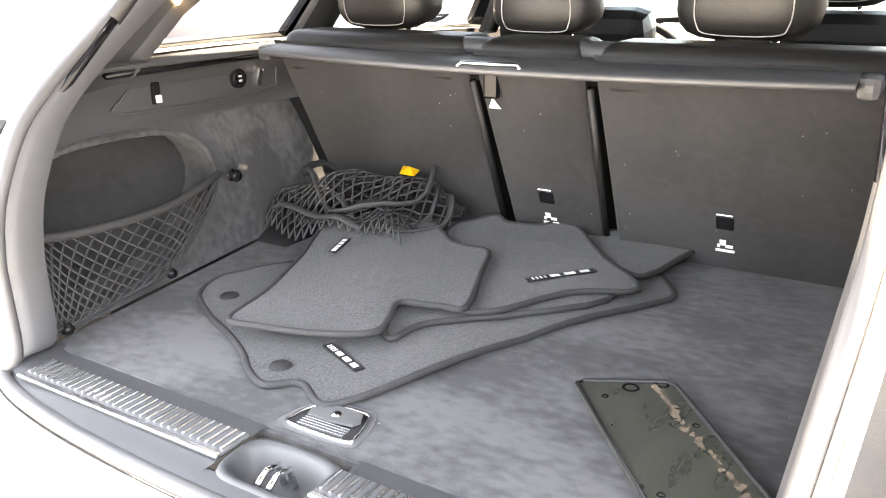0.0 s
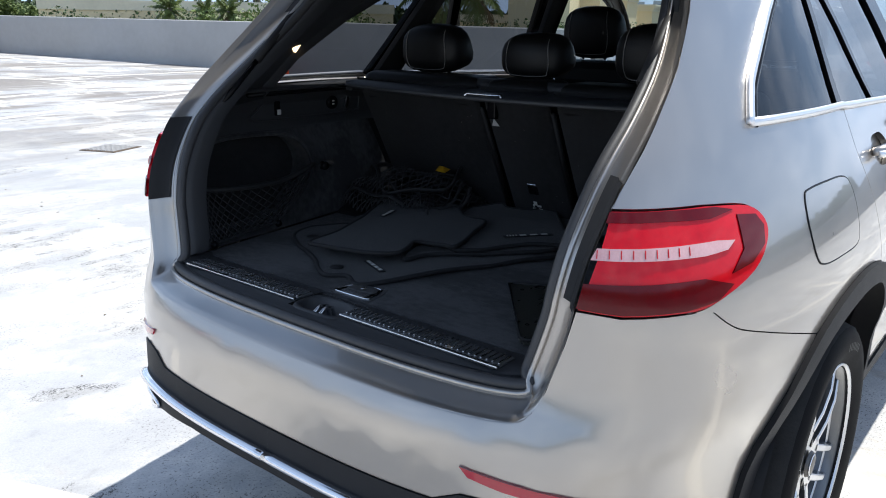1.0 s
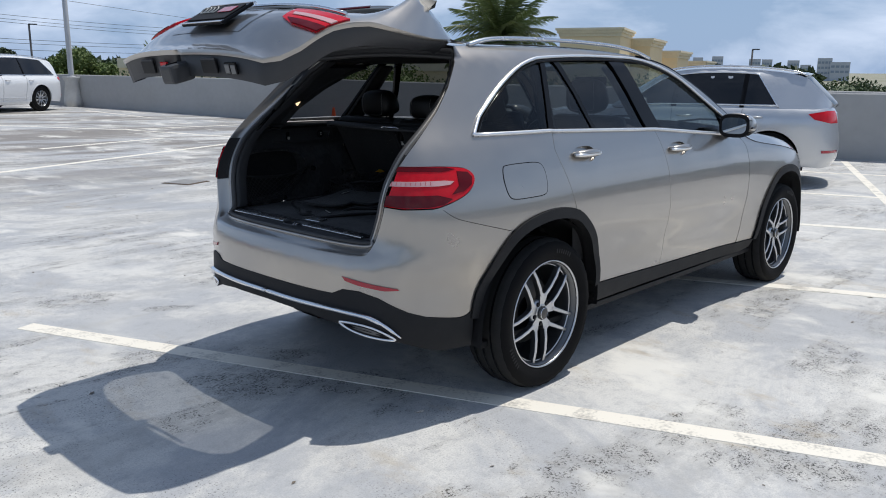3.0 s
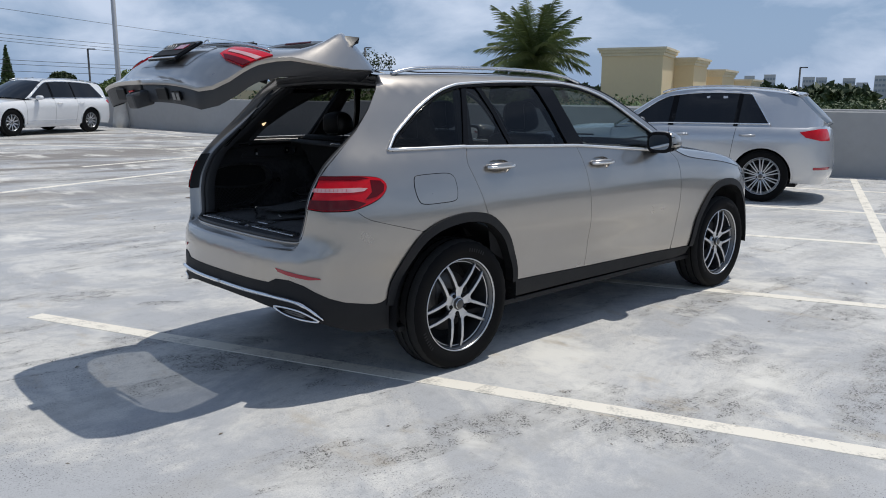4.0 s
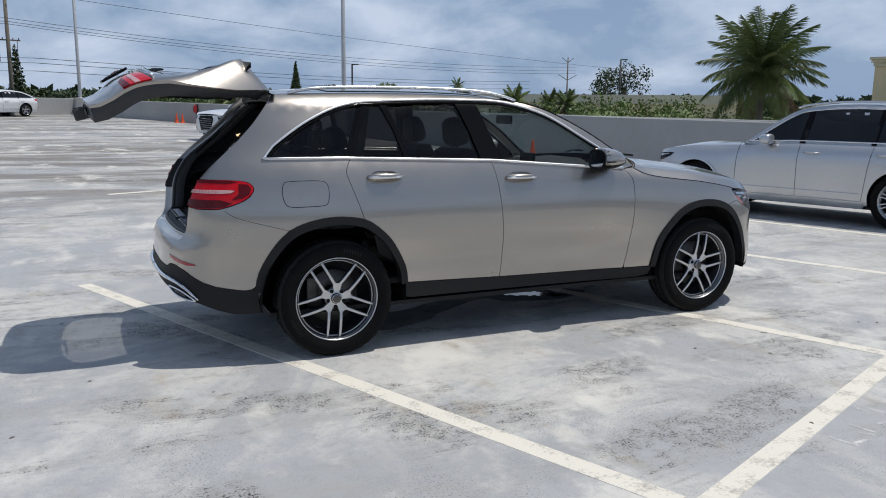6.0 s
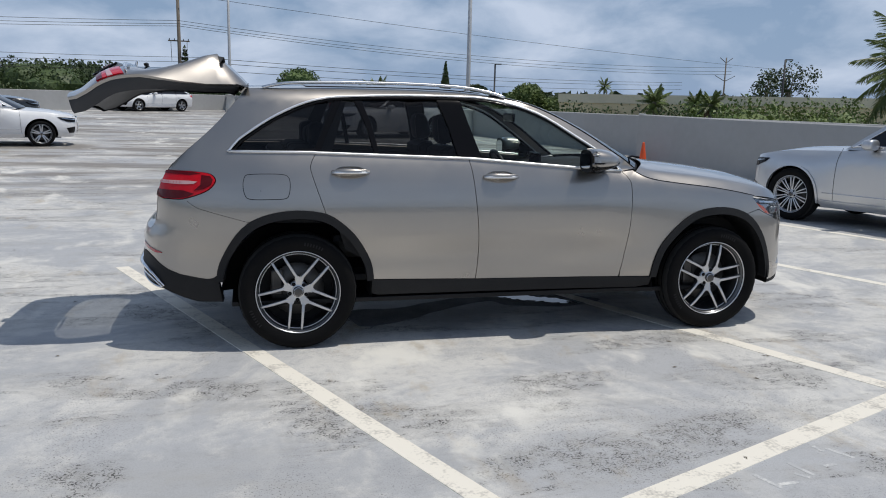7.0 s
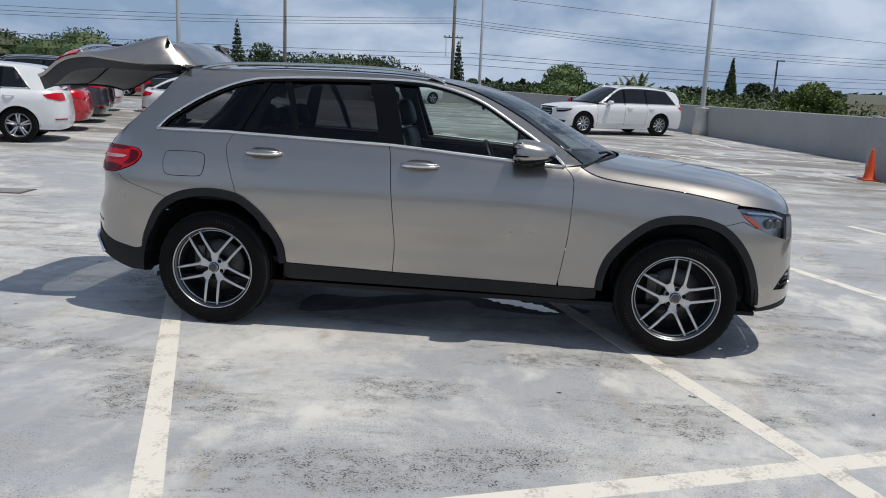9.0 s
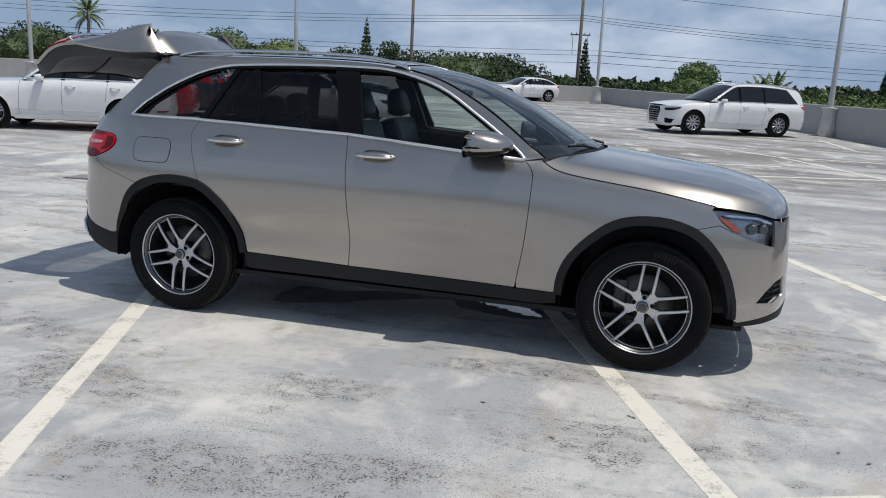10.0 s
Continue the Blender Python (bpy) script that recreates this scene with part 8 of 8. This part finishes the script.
    if kind == "sedan":
        rows = [strip_row(x, edge_z(x), .03, 0, float(K.shell.at(K.shell.u_of_x(x, edge_z(x)), edge_z(x))[1])) for x in np.linspace(xe + .12, tail_base + .08, 8)]
        sheet("boot_lid", rows, paint, car)
    ztop = max(q[1] for q in tl)
    i1 = next(i for i, q in enumerate(tl) if q[1] > ztop - .10)
    i2 = len(tl) - 1 - next(i for i, q in enumerate(tl[::-1]) if q[1] > ztop - .10)
    sheet("roof", [strip_row(x, z, .035) for x, z in tl[i1:i2 + 1]], paint, car)
    sheet("rear_window", [strip_row(x, z, .035, -.04) for x, z in tl[1:i1 + 1]], M["roofglass"], car)
    sheet("tail_frame", [strip_row(x, z, .03, -.03) for x, z in tl[0:2]], paint, car)
    sheet("windscreen", [strip_row(x, z, .035, .05 + .14 * k / max(1, len(tl) - 1 - i2)) for k, (x, z) in enumerate(tl[i2:])], M["roofglass"], car)
    if kind == "suv":
        x, z = tl[i1]
        sheet("spoiler", [strip_row(x + .06, z + .02, .035), strip_row(x - .08, z + .012, .03, -.03), strip_row(x - .14, z - .005, .03, -.04), strip_row(x - .06, z - .03, .03, -.02)], paint, car)
    if grille:
        g = K.panel("grille", [("nose", hood - .18), ("u", K.shell.hi - .34, hood - .18), ("u", K.shell.hi - .40, hood - .30), ("u", K.shell.hi - .26, .36), ("nose", .36)], M["gloss"], car, -1, off=.006, gap=0, rim=.01, step=.08, both=True)
        fr = [("nose", hood - .18), ("u", K.shell.hi - .34, hood - .18), ("u", K.shell.hi - .40, hood - .30), ("u", K.shell.hi - .26, .36), ("nose", .36)]
        tube("grille_surround", K.line(fr, .012, -1) + K.line(fr, .012, 1)[::-1], .012, M["satin"], car, 6)
        for k in range(6):
            z = .40 + k * (hood - .62) / 6
            tube("grille_bar", K.line([("u", K.shell.hi - .30, z), ("u", K.shell.hi - .1, z), ("nose", z)], .011, -1) + K.line([("u", K.shell.hi - .1, z), ("u", K.shell.hi - .30, z)], .011, 1), .007, M["satin"], car, 5)
    block("number_plate", (.01, .30, .12), (xe + .045, 0, deck_top - .30), M["label"], car, .004, "pale number plate with plain bars")
    for k in range(5):
        block("plate_bar", (.004, .03, .06), (xe + .039, .10 - .05 * k, deck_top - .30), M["clad"], car, .001)
    block("under_body", (wb + .9, half * 1.6, .05), (wb / 2, 0, .24), M["black"], car, .01)
    return car


def spot(px, py, heading, shift):
    """The pose of a car whose near rear wheel stands at (px, py); shift is the way from it to the middle, to the left."""
    hx, hy = heading
    n = math.hypot(hx, hy)
    hx, hy = hx / n, hy / n
    cx, cy = px - hy * shift, py + hx * shift
    a = math.atan2(hy, hx)
    z0, z1 = deck_z(cx, cy), deck_z(cx + hx * 2.8, cy + hy * 2.8)
    sx = deck_z(cx - hy, cy + hx) - deck_z(cx + hy, cy - hx)
    return Matrix.Translation((cx, cy, z0 + .003)) @ Matrix.Rotation(a, 4, "Z") @ Matrix.Rotation(-math.atan2(z1 - z0, 2.8), 4, "Y") @ Matrix.Rotation(math.atan2(sx, 2.0), 4, "X")


SUV_TOP = [(-.80, 1.10), (-.50, 1.50), (-.20, 1.575), (.6, 1.615), (1.2, 1.60), (1.55, 1.50), (2.12, 1.10)]
simple_car("pale silver SUV with ten-spoke alloy wheels, parked by the parapet", M["silver"], spot(8.33, 1.36, (-.317, .948), -.85) @ Matrix.Scale(1.035, 4), 2.82, .88, .90, .935, 1.60, 1.04, 1.0, 1.08, [(-.80, 1.06), (-.52, 1.34), (-.37, 1.46), (-.05, 1.53), (.6, 1.575), (1.2, 1.55), (1.55, 1.45), (2.12, 1.02)], STYLE_MULTI, .365, rails=True, clad="paint", dlo_end=(-.08, .20))
simple_car("large white SUV standing on the far part of the deck", M["white"], spot(6.60, 23.65, (-.877, -.481), -.89), 3.19, 1.22, .94, 1.0, 1.71, 1.07, 1.04, 1.13, [(-1.12, 1.13), (-.92, 1.40), (-.74, 1.55), (-.2, 1.635), (.6, 1.675), (1.36, 1.66), (1.76, 1.565), (2.58, 1.09)], STYLE_PLAIN, .40, rails=True, clad="paint", dlo_end=(-.74, -.32))
simple_car("white saloon with five-spoke wheels among the parked cars", M["white"], spot(-7.90, 15.70, (.97, .23), .78), 2.64, .92, .88, .89, 1.42, .95, .90, 1.0, [(-.62, .99), (-.10, 1.27), (.30, 1.37), (.8, 1.395), (1.2, 1.37), (1.5, 1.28), (2.12, .93)], STYLE_FIVE, .325, kind="sedan")
simple_car("white coupe parked along the far wall", M["white"], spot(-3.90, 42.75, (-.77, -.64), -.78), 2.76, .98, .92, .91, 1.37, .93, .88, 1.0, [(-.70, .98), (-.10, 1.24), (.30, 1.33), (.8, 1.355), (1.2, 1.33), (1.5, 1.24), (2.15, .91)], STYLE_FIVE, .335, kind="sedan")
simple_car("white compact SUV with grey rear window, backed by other cars", M["white"], spot(-8.40, 9.70, (-.925, -.379), -.80), 2.68, .90, .88, .92, 1.62, 1.06, 1.02, 1.08, [(-.78, 1.08), (-.58, 1.38), (-.44, 1.50), (-.1, 1.55), (.6, 1.58), (1.15, 1.56), (1.5, 1.47), (2.05, 1.06)], STYLE_FIVE, .36, clad="paint", dlo_end=(-.25, .05))
simple_car("red saloon in the row of parked cars", M["redcar"], spot(-9.44, 12.24, (-.925, -.379), -.78), 2.64, .92, .88, .89, 1.42, .95, .90, 1.0, [(-.62, .99), (-.10, 1.27), (.30, 1.37), (.8, 1.395), (1.2, 1.37), (1.5, 1.28), (2.12, .93)], STYLE_FIVE, .325, kind="sedan")
simple_car("dark grey SUV in the row of parked cars", M["darkcar"], spot(-10.55, 14.80, (-.925, -.379), -.82), 2.99, 1.05, .96, .965, 1.74, 1.12, 1.08, 1.16, [(-1.0, 1.16), (-.80, 1.45), (-.62, 1.62), (-.2, 1.68), (.6, 1.715), (1.2, 1.69), (1.55, 1.58), (2.20, 1.12)], STYLE_PLAIN, .38, rails=True)
simple_car("black SUV in the row of parked cars", M["blackcar"], spot(-11.6, 17.3, (-.925, -.379), -.80), 2.82, .95, .90, .935, 1.655, 1.06, 1.02, 1.10, SUV_TOP, STYLE_PLAIN, .36)
simple_car("white SUV further along the row of parked cars", M["white"], spot(-12.7, 19.9, (-.925, -.379), -.80), 2.82, .95, .90, .935, 1.655, 1.06, 1.02, 1.10, SUV_TOP, STYLE_PLAIN, .36)
simple_car("black SUV with white roof rails beyond the white saloon", M["blackcar"], spot(-10.3, 20.9, (.93, .37), .80), 2.99, 1.05, .96, .965, 1.74, 1.12, 1.08, 1.16, [(-1.0, 1.16), (-.80, 1.45), (-.62, 1.62), (-.2, 1.68), (.6, 1.715), (1.2, 1.69), (1.55, 1.58), (2.20, 1.12)], STYLE_PLAIN, .38, rails=True)
simple_car("white SUV facing the aisle beyond a black one", M["white"], spot(-11.2, 23.6, (.93, .37), .80), 2.82, .95, .90, .935, 1.655, 1.06, 1.02, 1.10, SUV_TOP, STYLE_PLAIN, .36)
simple_car("small red car far down the deck", M["redcar"], spot(-17.5, 31.5, (.93, .37), .78), 2.64, .92, .88, .89, 1.42, .95, .90, 1.0, [(-.62, .99), (-.10, 1.27), (.30, 1.37), (.8, 1.395), (1.2, 1.37), (1.5, 1.28), (2.12, .93)], STYLE_FIVE, .325, kind="sedan")
